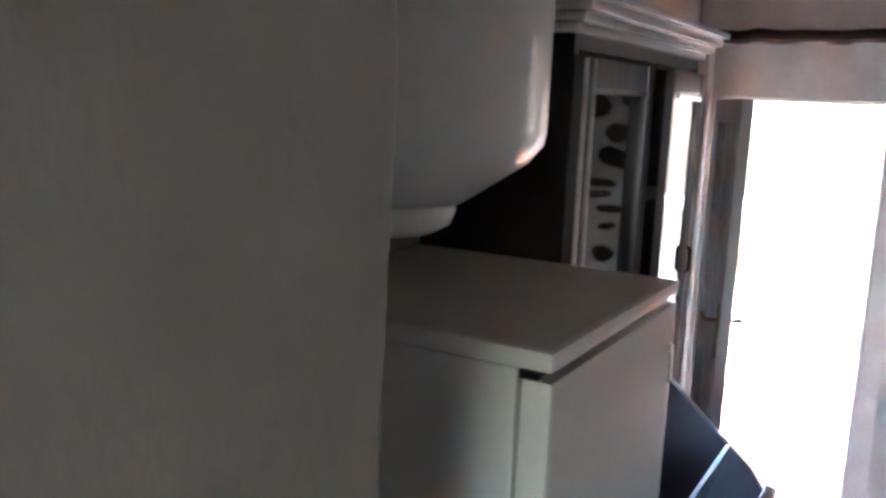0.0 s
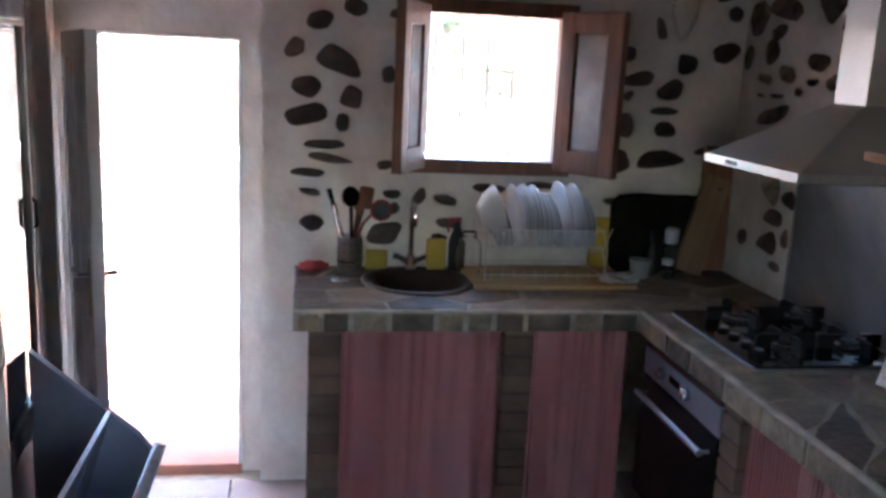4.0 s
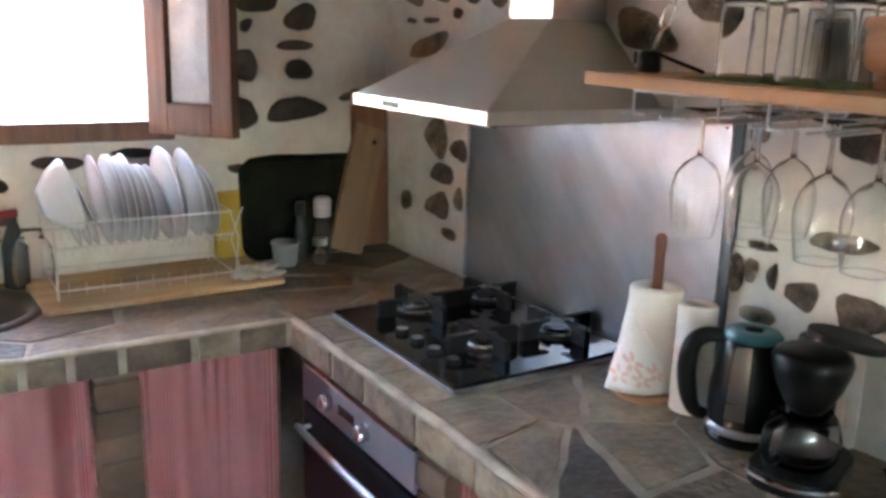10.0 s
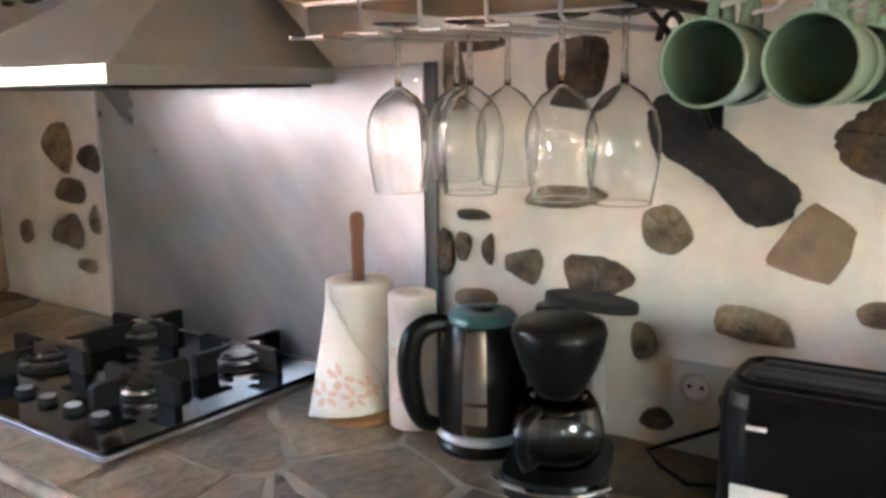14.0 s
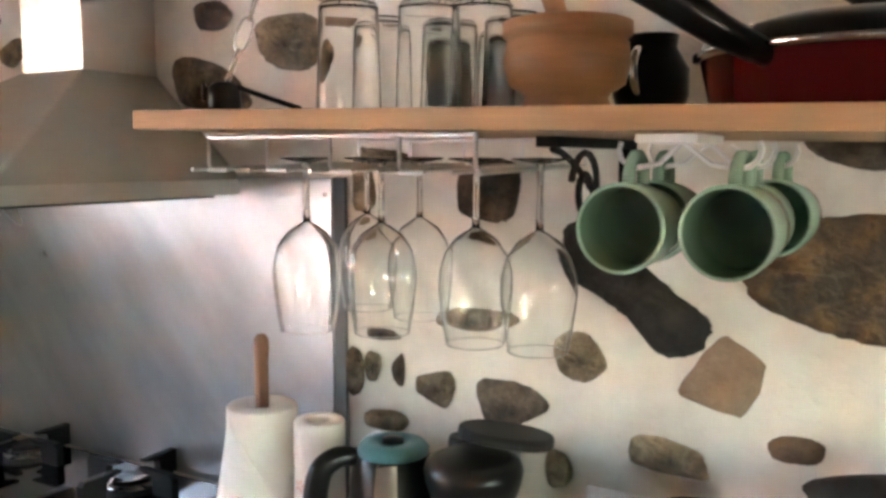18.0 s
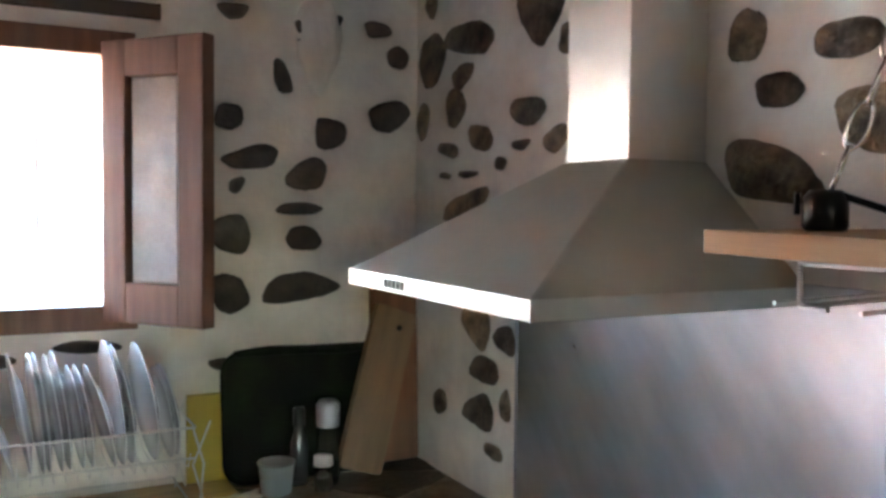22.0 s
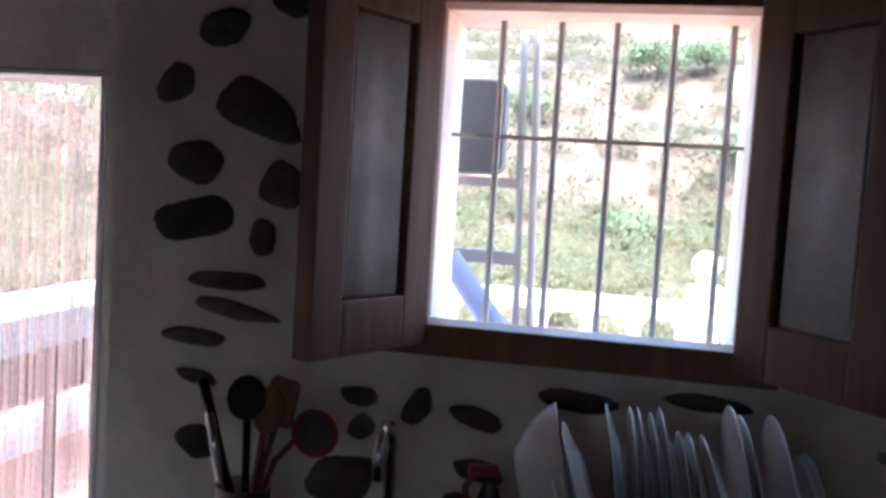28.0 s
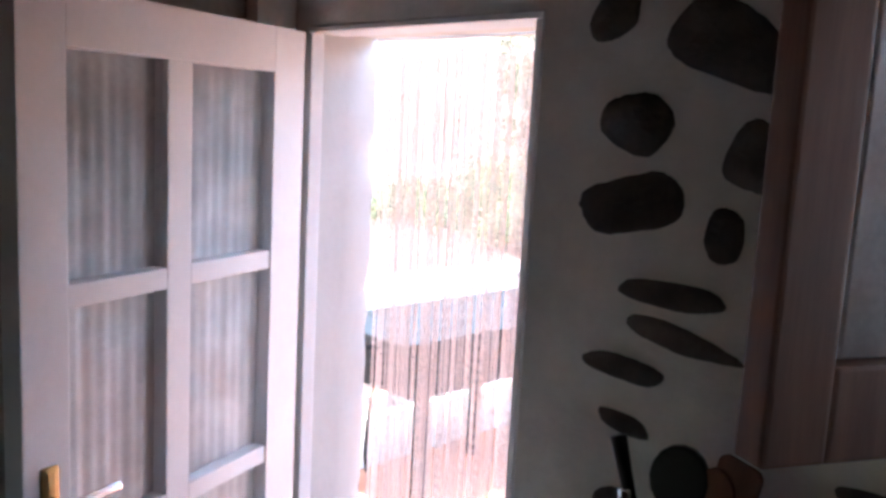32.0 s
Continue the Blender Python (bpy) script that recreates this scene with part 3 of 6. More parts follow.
def set_stones(rows, wall, east, material, seed, angular=1.0):
    for i, (u, z, w, h, a) in enumerate(rows):
        ob = part("stone", fieldstone(w, h, seed + i, angular, TAPERS.get((u, z))), material, wall, smooth=True)
        ob.matrix_basis = pose(0, u, z, 0, 0, -90) @ pose(0, 0, 0, 0, -a, 0) if east else pose(u, 0, z, 0, -a, 0)


for rows, east, material, seed in ((STONES_N1, 0, STONE, 10), (STONES_N2, 0, STONE, 40), (STONES_N3, 0, STONE, 70), (STONES_E1, 1, STONE_BR, 100), (STONES_E2, 1, STONE_BR, 130), (STONES_E3, 1, STONE_BR, 160), (STONES_TAN, 1, STONE_TAN, 190)):
    set_stones(rows, wall_e if east else wall_n, east, material, seed, 0.55 if seed in (10, 40) else 0.8)
big = part("stone", fieldstone(0.352, 0.168, 207, 0.7, None, ((-1, 0.1), (-0.78, 0.45), (-0.35, 1), (0.3, 0.95), (0.88, 0.55), (1, -0.1), (0.75, -0.7), (0.2, -1), (-0.4, -0.85), (-0.88, -0.45))), STONE_RUST, wall_e, "large rust-streaked brown stone", smooth=True)
big.matrix_basis = pose(0, -2.392, 1.462, 0, 0, -90)

low = part("stone", fieldstone(0.262, 0.085, 31, 0.8, 0.1), STONE, wall_e, "long dark stone", smooth=True)
low.matrix_basis = pose(0, -2.42, 1.185, 0, 0, -90) @ pose(0, 0, 0, 0, -6, 0)
tan = part("stone", fieldstone(0.118, 0.112, 12, 1.0, None, ((-1, -0.6), (-0.35, 0.45), (0.09, 1), (1, 0.37), (0.85, -0.4), (0.5, -1))), STONE_TAN, wall_e, "five-sided tan stone", smooth=True)
tan.matrix_basis = pose(0, -2.19, 1.32, 0, 0, -90)
dark = part("stone", fieldstone(0.258, 0.102, 11, 0.7, None, ((-1, 0.15), (-0.8, 0.95), (-0.2, 0.7), (0.5, 0.62), (0.92, 0.6), (1, -0.25), (0.72, -0.95), (0.1, -0.55), (-0.6, -0.75))), BLACKST, wall_e, "long black stone", smooth=True)
dark.matrix_basis = pose(0, -2.06, 1.428, 0, 0, -90) @ pose(0, 0, 0, 0, 33, 0)

# old timbers in the wall over the window and the door
def beam(name, x0, x1, z, r, seed):
    rng = random.Random(seed)
    pts = [(x0 + (x1 - x0) * k / 12, 0.012 + rng.uniform(-0.004, 0.004), z + rng.uniform(-0.006, 0.006)) for k in range(13)]
    ob = part(name, tube(pts, [r * rng.uniform(0.88, 1.08) for _ in pts], 9), BEAMWOOD, wall_n, "dark weathered timber beam")
    return ob


beam("lintel", -2.9, -1.93, 2.148, 0.029, 3)
part("lintel", box(-1.56, -0.695, -0.012, 0.05, 2.133, 2.172, 0.006), BEAMWOOD, wall_n, "dark timber beam")

# ---- window with two open casements ----
win = thing("window_1", "brown wooden window, both casements open inward", "window", (-1.11, 0, 1.74), kind="structure")


def at_win(bm):
    bm.transform(Matrix.Translation((1.11, 0, -1.74)))
    return bm


for nm, b in (("window_sill", (-1.465, -0.755, -0.03, 0.06, 1.385, 1.445)), ("window_frame", (-1.465, -0.755, -0.018, 0.06, 2.035, 2.095)), ("window_frame", (-1.46, -1.39, -0.018, 0.06, 1.445, 2.035)), ("window_frame", (-0.825, -0.76, -0.018, 0.06, 1.445, 2.035))):
    part(nm, at_win(box(*b, 0.006)), WINWOOD, win)
part("sill_board", at_win(box(-1.41, -0.81, 0, 0.325, -0.016, 0, 0.004, pose(0, 0.062, 1.428, -13.5, 0, 0))), LIME, win, "whitewashed outer sill")


def casement(hx, hy, angle, mirror):
    w, h, t = 0.30, 0.657, 0.04
    e = new("casement")
    e.parent = win
    e.matrix_basis = Matrix.Translation((1.11, 0, -1.74)) @ pose(hx, hy, 1.408, 0, 0, angle)
    s = -1 if mirror else 1
    def bb(x0, x1, z0, z1, y0=-t / 2, y1=t / 2, bv=0.005):
        a, b = sorted((s * x0, s * x1))
        return box(a, b, y0, y1, z0, z1, bv)
    st = 0.072
    part("stile", bb(0, st, 0, h), WINWOOD, e)
    part("stile", bb(w - st, w, 0, h), WINWOOD, e)
    part("rail", bb(st, w - st, 0, 0.095), WINWOOD, e)
    part("rail", bb(st, w - st, h - 0.085, h), WINWOOD, e)
    part("pane", bb(st - 0.004, w - st + 0.004, 0.09, h - 0.08, -0.003, 0.003, 0), PANE, e, "clear glass pane")
    part("glazing_bead", bb(st, w - st, 0.095, 0.103, -0.018, -0.004, 0), WHITE, e, "pale glazing bead")
    part("glazing_bead", bb(st, st + 0.008, 0.103, h - 0.085, -0.018, -0.004, 0), WHITE, e)
    # net curtain behind the pane
    bm = bmesh.new()
    n = 26
    vs = []
    for k in range(n + 1):
        x = st + 0.012 + (w - 2 * st - 0.024) * k / n
        y = 0.009 + 0.0012 * math.sin(k * 0.45)
        vs.append((bm.verts.new((s * x, y, 0.1)), bm.verts.new((s * x, y, h - 0.09))))
    for a, b in zip(vs, vs[1:]):
        bm.faces.new((a[0], b[0], b[1], a[1]))
    part("net_curtain", bm, NETPALE, e, "pale net curtain behind the glass", smooth=True).modifiers.new("thick", "SOLIDIFY").thickness = 0.0006
    return e


casement(-1.395, -0.02, -116, False)
casement(-0.82, -0.02, 127.6, True)

grille = thing("window_grille", "black iron bar grille outside the window, greyed for the bloom round it", "grille", (-1.11, 0.26, 1.43))
for x in (-1.312, -1.19, -1.076, -0.96, -0.845):
    part("bar", tube([(x + 1.11, 0, -0.06), (x + 1.11, 0, 0.63)], 0.007, 8), BARS, grille)
part("crossbar", box(-0.31, 0.31, -0.004, 0.004, 0.378, 0.387), BARS, grille)

# ---- doorway ----
dw = thing("door_frame", "white painted wooden door frame", "door frame", (-2.465, 0.1, 0), kind="structure")
for b in ((-0.333, -0.318, -0.004, 0.03, 0.036, 1.885), (0.318, 0.333, -0.004, 0.1, 0.036, 1.885), (-0.333, 0.333, -0.004, 0.1, 1.886, 1.898)):
    part("jamb", box(*b, 0.004), WHITE, dw)
bm = bmesh.new()
rng = random.Random(5)
prev = None
for k in range(61):
    z = 1.9 * k / 60
    x = -2.883 + 0.018 * noise.noise((0, 0, z * 9)) + 0.012 * noise.noise((3, 0, z * 31))
    row = [bm.verts.new((-2.798, 0.13, z)), bm.verts.new((-2.835 + 0.006 * noise.noise((0, 5, z * 8)), 0.24, z)), bm.verts.new((x, TH + 0.012, z)), bm.verts.new((-2.93, TH + 0.012, z))]
    if prev:
        for i in range(3):
            bm.faces.new((prev[i], prev[i + 1], row[i + 1], row[i]))
    prev = row
part("reveal_plaster", bm, LIME, wall_n, "ragged plaster edge of the doorway", smooth=True)
part("doorstep", box(-2.79, -2.13, 0.1, 0.62, -0.02, 0.035, 0.01), TERRA, floor, "worn terracotta doorstep")

DOOR_A = math.degrees(math.atan2(-0.59 - 0.07, -2.56 + 2.80))
door = thing("door_1", "white glazed wooden door standing open", "door", (-2.80, 0.07, 0.03), DOOR_A, kind="structure")
DW, DH, DT = 0.72, 1.855, 0.042
for b, nm in (((0, 0.105, 0, DH), "stile"), ((0.63, DW, 0, DH), "stile"), ((0.105, 0.63, DH - 0.093, DH), "rail"), ((0.105, 0.63, 0, 0.16), "rail")):
    part(nm, box(b[0], b[1], -DT / 2, DT / 2, b[2], b[3], 0.003), WHITE, door)
ZR = [DH - 0.093, 1.367, 0.930, 0.50]
part("muntin", box(0.345, 0.407, -DT / 2 + 0.004, DT / 2 - 0.004, ZR[3], DH - 0.093, 0.004), WHITE, door)
for k in (1, 2, 3):
    for x0, x1 in ((0.105, 0.345), (0.407, 0.63)):
        part("glazing_bar", box(x0, x1, -DT / 2 + 0.004, DT / 2 - 0.004, ZR[k] - 0.02, ZR[k] + 0.02, 0.004), WHITE, door)
for k in range(3):
    for x0, x1 in ((0.105, 0.345), (0.407, 0.63)):
        part("pane", box(x0, x1, -0.003, 0.003, ZR[k + 1] + 0.02, ZR[k] - (0.02 if k else 0)), DOORPANE, door, "clear glass pane")
for x0, x1 in ((0.10, 0.35), (0.40, 0.635)):
    bm = bmesh.new()
    vs = []
    for k in range(61):
        x = x0 + (x1 - x0) * k / 60
        y = -0.0165 + 0.0012 * math.sin(k * 0.83) + 0.002 * math.sin(k * 0.31 + x0 * 9)
        vs.append((bm.verts.new((x, y, ZR[3])), bm.verts.new((x, y, DH - 0.088))))
    for a, b in zip(vs, vs[1:]):
        bm.faces.new((a[0], b[0], b[1], a[1]))
    nc = part("net_curtain", bm, NETPALE, door, "grey net curtain behind the glass", smooth=True)
    nc.modifiers.new("thick", "SOLIDIFY").thickness = 0.0008
part("screw", lathe([(0.0045, 0), (0.004, 0.002), (0, 0.0025)], 10, pose(0.055, -DT / 2, DH - 0.18, 90, 0, 0)), IRON, door)
part("panel", box(0.105, 0.63, -0.012, 0.012, 0.16, ZR[3] - 0.02), WHITE, door)
hd = part("escutcheon", box(DW - 0.066, DW - 0.03, -DT / 2 - 0.006, DT / 2 + 0.006, 0.89, 1.10, 0.012), mat("brass", (0.45, 0.32, 0.14), 0.35, 0.9, 0.08), door, "dull brass lock plate")
for sgn in (1, -1):
    part("door_handle", tube([(DW - 0.048, sgn * 0.026, 1.04), (DW - 0.048, sgn * 0.062, 1.04), (DW - 0.06, sgn * 0.068, 1.04), (DW - 0.15, sgn * 0.066, 1.04)], 0.009, 8), CHROME, door)

# chain curtain in the doorway
cur = thing("chain_curtain", "fly curtain of fine pinkish metal chain strands", "curtain", (-2.465, TH + 0.045, 0))
bm = bmesh.new()
for sgn in (1, -1):
    # two wires that cross at every link
    tube([(sgn * (0.0047 if i % 2 else -0.0042), sgn * 0.0018 * math.cos(i * 1.57), 0.06 + 0.0066 * i) for i in range(277)], 0.0016, 4, bm)
strand = mesh_of("strand", bm, GALV)
rng = random.Random(8)
x = -0.42
while x < 0.335:
    s = new("strand", strand)
    s.parent = cur
    s.matrix_basis = pose(x, rng.uniform(-0.006, 0.006), rng.uniform(-0.033, 0.0), 0, rng.uniform(-0.05, 0.05), rng.uniform(-8, 8))
    x += 0.0094 + rng.uniform(-0.0003, 0.0003) + (0.004 if rng.random() < 0.04 else 0)
part("rail", box(-0.45, 0.36, -0.012, 0.012, 1.9, 1.915, 0.003), LIME, cur)

tie = thing("curtain_tie", "dark metal hook with a hanging cord beside the doorway", "curtain tie", (-2.895, 0.40, 0.76))
part("hook", tube([(-0.03, -0.02, 0.345), (0.005, 0, 0.348), (0.022, 0.004, 0.352)], 0.005, 8), IRON, tie)
part("cord", tube([(0.005, 0, 0.343), (0.008, 0.003, 0.28), (-0.004, 0.004, 0.21), (-0.01, 0, 0.12), (-0.016, 0, 0.04), (-0.006, 0, 0.0)], 0.005, 7), IRON, tie, smooth=True)
for x, y, z, a in ((-2.812, 0.1305, 1.735, 90),):
    part("nail", lathe([(0.004, 0), (0.003, 0.0025), (0, 0.003)], 10, pose(x, y, z, 0, a, 0)), IRON, wall_n)

# ---- masonry counters ----
TOP = 0.98
base = thing("brick_counter", "brown brick piers carrying the worktop", "counter", (0, 0, 0))
PIERS = ((-1.85, -1.735, -0.655, -0.02, 0), (-1.145, -1.035, -0.655, -0.06, 0), (-0.64, -0.02, -1.455, -1.345, 0), (-0.64, -0.02, -2.29, -2.18, 0), (-0.64, -0.02, -3.02, -2.92, 0))
for x0, x1, y0, y1, _ in PIERS:
    part("pier_core", box(x0 + 0.006, x1 - 0.006, y0 + 0.006, y1 - 0.006, 0, 0.9), PIERM, base)
    z = 0.004
    k = 0
    while z < 0.9:
        h = 0.062
        part("brick", box(x0, x1, y0, y0 + 0.23, z, min(z + h, 0.9), 0.004) if x1 - x0 < 0.3 else box(x0, x0 + 0.23, y0, y1, z, min(z + h, 0.9), 0.004), BRICK, base)
        z += h + 0.011
        k += 1
part("backing", box(-1.735, -0.64, -0.05, -0.02, 0, 0.9), PLASTER, base, "plaster at the back of the open cupboard")

SINK, SR = (-1.418, -0.27), 0.215
wt = thing("worktop", "worktop of irregular slate slabs with wide pale joints", "worktop", (0, 0, 0))
bm = bmesh.new()
# north run with a round hole for the sink, then the east run
x0, x1, y0, y1 = -1.905, -0.656, -0.706, -0.004
rim = [bm.verts.new((SINK[0] + (SR - 0.02) * math.cos(2 * math.pi * k / 32), SINK[1] + (SR - 0.02) * math.sin(2 * math.pi * k / 32), TOP - 0.0025)) for k in range(32)]
cor = [bm.verts.new((x, y, TOP - 0.0025)) for x, y in ((x0, y0), (x1, y0), (x1, y1), (x0, y1))]
es = [bm.edges.new((rim[k], rim[(k + 1) % 32])) for k in range(32)] + [bm.edges.new((cor[k], cor[(k + 1) % 4])) for k in range(4)]
bmesh.ops.triangle_fill(bm, use_beauty=True, edges=es)
r = bmesh.ops.extrude_face_region(bm, geom=list(bm.faces))
bmesh.ops.translate(bm, verts=[v for v in r["geom"] if isinstance(v, bmesh.types.BMVert)], vec=(0, 0, -0.068))
bmesh.ops.recalc_face_normals(bm, faces=bm.faces)
add_box(bm, -0.656, -0.004, -3.1, -0.004, TOP - 0.074, TOP - 0.0025)
part("mortar_bed", bm, BEDM, wt)


def clip(poly, px, py, nx, ny):
    out = []
    for (ax, ay), (bx, by) in zip(poly, poly[1:] + poly[:1]):
        da, db = (ax - px) * nx + (ay - py) * ny, (bx - px) * nx + (by - py) * ny
        if da >= 0:
            out.append((ax, ay))
        if da * db < 0:
            t = da / (da - db)
            out.append((ax + t * (bx - ax), ay + t * (by - ay)))
    return out


def paving(rect, size, seed, joint, holes=(), turn=0, long=1.0):
    """Crazy paving of convex slabs, drawn out along a direction by a factor."""
    rng = random.Random(seed)
    x0, x1, y0, y1 = rect
    pts = []
    ca, sa = math.cos(radians(turn)), math.sin(radians(turn))

    def apart(p, q):
        dx, dy = p[0] - q[0], p[1] - q[1]
        return math.hypot((dx * ca + dy * sa) / long, dy * ca - dx * sa)

    for _ in range(900):
        p = (rng.uniform(x0, x1), rng.uniform(y0, y1))
        if all(apart(p, q) > size * rng.uniform(0.6, 1.15) for q in pts) and all(math.dist(p, h[0]) > h[1] + 0.05 for h in holes):
            pts.append(p)
    cells = []
    for p in pts:
        poly = [(x0, y0), (x1, y0), (x1, y1), (x0, y1)]
        for q in pts:
            if q != p:
                u, v = ((p[0] - q[0]) * ca + (p[1] - q[1]) * sa) / long ** 2, (p[1] - q[1]) * ca - (p[0] - q[0]) * sa
                d = math.hypot(u, v)
                nx, ny = (u * ca - v * sa) / d, (u * sa + v * ca) / d
                j = joint * rng.uniform(0.5, 1.3)
                poly = clip(poly, (p[0] + q[0]) / 2 + nx * j, (p[1] + q[1]) / 2 + ny * j, nx, ny)
        for c, rad in holes:
            d = math.dist(p, c)
            nx, ny = (p[0] - c[0]) / d, (p[1] - c[1]) / d
            poly = clip(poly, c[0] + nx * rad, c[1] + ny * rad, nx, ny)
        if len(poly) > 2:
            cells.append(poly)
    return cells


def roughen(poly, seed, amp=0.008):
    rng = random.Random(seed)
    out = []
    for (ax, ay), (bx, by) in zip(poly, poly[1:] + poly[:1]):
        L = math.dist((ax, ay), (bx, by))
        n = max(1, int(L / 0.06))
        for k in range(n):
            t = k / n
            out.append((ax + t * (bx - ax) + rng.uniform(-amp, amp), ay + t * (by - ay) + rng.uniform(-amp, amp)))
    return out


def slabs(rect, size, seed, holes=(), turn=0, long=1.0, joint=0.0095):
    rng = random.Random(seed)
    for i, poly in enumerate(paving(rect, size, seed, joint, holes, turn, long)):
        part("slab", prism(roughen(poly, seed + i), TOP - 0.012, TOP + rng.uniform(-0.0015, 0.002), 0.003), SLATE, wt)


slabs((-1.9, -0.65, -0.672, -0.01), 0.2, 3, [(SINK, SR)], 8, 1.6)
slabs((-0.632, -0.01, -0.705, -0.01), 0.19, 15, (), -20, 1.6)
slabs((-0.628, -0.01, -3.09, -1.345), 0.185, 29, (), 52, 1.6, 0.0075)
# one row of long slabs between the hob and the front edge
y = -0.722
for k, w in enumerate((0.2, 0.235, 0.19)):
    edge = [(-0.626, y - w + 0.008), (-0.553, y - w + 0.008), (-0.553, y - 0.008), (-0.626, y - 0.008)]
    part("slab", prism(roughen(edge, 90 + k, 0.004), TOP - 0.012, TOP + 0.001, 0.003), SLATE, wt)
    y -= w


def ridge(length, seed, m):
    """An uneven bead of mortar smeared along the front edge."""
    bm = bmesh.new()
    prev = None
    for k in range(int(length / 0.015) + 1):
        s = 0.015 * k
        a = 0.015 + 0.007 * noise.noise((s * 9, seed, 0)) + 0.004 * noise.noise((s * 31, seed, 4))
        b = 0.011 + 0.005 * noise.noise((s * 8, seed, 9))
        z = 0.004 + 0.003 * noise.noise((s * 14, seed, 2))
        row = [bm.verts.new((s, y, q)) for y, q in ((-b, -0.02), (-b, z - 0.005), (-b * 0.4, z), (a * 0.5, z), (a, -0.004), (a, -0.012))]
        if prev:
            for i in range(5):
                bm.faces.new((prev[i], row[i], row[i + 1], prev[i + 1]))
        prev = row
    bm.transform(m)
    return part("mortar_ridge", bm, GROUT, wt, "pale bead of mortar along the edge", smooth=True)


ridge(1.25, 3, pose(-1.902, -0.693, TOP))
ridge(2.4, 7, pose(-0.643, -0.695, TOP, 0, 0, -90))
rng = random.Random(31)
x = -1.9
while x < -0.7:
    w = min(rng.uniform(0.09, 0.2), -0.66 - x)
    part("edge_slab", box(x + 0.010, x + w - 0.010, -0.712, -0.69, TOP - 0.07, TOP - 0.006, 0.006), SLATE, wt)
    x += w
y = -0.72
while y > -3.08:
    w = min(rng.uniform(0.15, 0.3), y + 3.1)
    part("edge_slab", box(-0.662, -0.64, y - w + 0.008, y - 0.008, TOP - 0.07, TOP - 0.006, 0.005), SLATE, wt)
    y -= w


def curtain(label, length, z0, z1, folds, seed, at, rz, gather=1.0):
    c = thing("counter_curtain", label, "curtain", at, rz, group="red counter curtains")
    rng = random.Random(seed)
    bm = bmesh.new()
    uv = bm.loops.layers.uv.new("UVMap")
    n, rows = 150, 18
    ph = [rng.uniform(0, 6.28) for _ in range(4)]
    grid, us = [], []
    for j in range(rows + 1):
        v = j / rows
        row = []
        for k in range(n + 1):
            u = k / n
            amp = (0.009 + 0.015 * (1 - v) + 0.005 * v * v) * gather
            # uneven folds: wide and flat in places, gathered in others, drifting as they fall
            s = u + 0.05 * math.sin(5.1 * u + ph[1]) + 0.03 * math.sin(11.3 * u + ph[3]) + 0.012 * (1 - v) * math.sin(9 * u + ph[2])
            keep = 0.55 + 0.45 * math.sin(6.28 * 1.3 * u + ph[3])
            y = amp * (keep * math.sin(folds * 6.28 * s + ph[0]) + 0.28 * v * math.sin(folds * 2.1 * 6.28 * s + ph[2]) + 0.5 * math.sin(folds * 0.37 * 6.28 * u + ph[3]))
            zz = z0 + (z1 - z0) * v + (0.006 * math.sin(folds * 6.28 * u + ph[2]) + 0.02 * (1 - u) * (1 if seed % 2 else -1)) * (1 - v)
            row.append(bm.verts.new((length * u, y, zz)))
        grid.append(row)
    for j in range(rows):
        for k in range(n):
            f = bm.faces.new((grid[j][k], grid[j][k + 1], grid[j + 1][k + 1], grid[j + 1][k]))
            for lp, (a, b) in zip(f.loops, ((k, j), (k + 1, j), (k + 1, j + 1), (k, j + 1))):
                lp[uv].uv = (length * 1.25 * a / n, (z1 - z0) * b / rows)
    ob = part("fabric", bm, CLOTH, c, "red and white checked cotton", smooth=True)
    sol = ob.modifiers.new("thick", "SOLIDIFY")
    sol.thickness = 0.0015
    part("curtain_wire", tube([(-0.005, 0.0, z1 - 0.012), (length + 0.005, 0.0, z1 - 0.012)], 0.003, 6), WIRE, c)
    return c


curtain("faded red gingham curtain under the sink", 0.60, 0.10, 0.895, 6, 4, (-1.737, -0.60, 0), 0, 1.5)
curtain("red gingham curtain beside the oven", 0.385, 0.10, 0.895, 5, 7, (-1.03, -0.60, 0), 0, 1.5)
curtain("gathered red gingham curtain under the slate worktop", 0.73, 0.08, 0.895, 13, 9, (-0.60, -1.46, 0), -90, 1.2)
curtain("gathered red gingham curtain under the slate worktop", 0.63, 0.08, 0.895, 11, 12, (-0.60, -2.295, 0), -90, 1.2)

# sink, tap
sk = thing("sink", "round dark brown composite sink", "sink", (*SINK, TOP))
part("bowl", lathe([(SR + 0.012, 0.001), (SR + 0.012, 0.007), (SR + 0.002, 0.011), (SR - 0.018, 0.008), (SR - 0.03, -0.01), (SR - 0.045, -0.13), (SR - 0.09, -0.155), (0.03, -0.16), (0.0, -0.16), (0, -0.166), (SR - 0.08, -0.163), (SR - 0.03, -0.13), (SR - 0.022, 0.0)], 48), SINKM, sk, smooth=True)
part("drain", lathe([(0, -0.153), (0.034, -0.153), (0.04, -0.158)], 24), CHROME, sk)
tap = thing("tap", "chrome kitchen tap with a high spout", "tap", (-1.425, -0.055, TOP))
part("base", lathe([(0, 0), (0.03, 0), (0.03, 0.008), (0.022, 0.012), (0.018, 0.06), (0, 0.06)], 24), CHROME, tap, smooth=True)
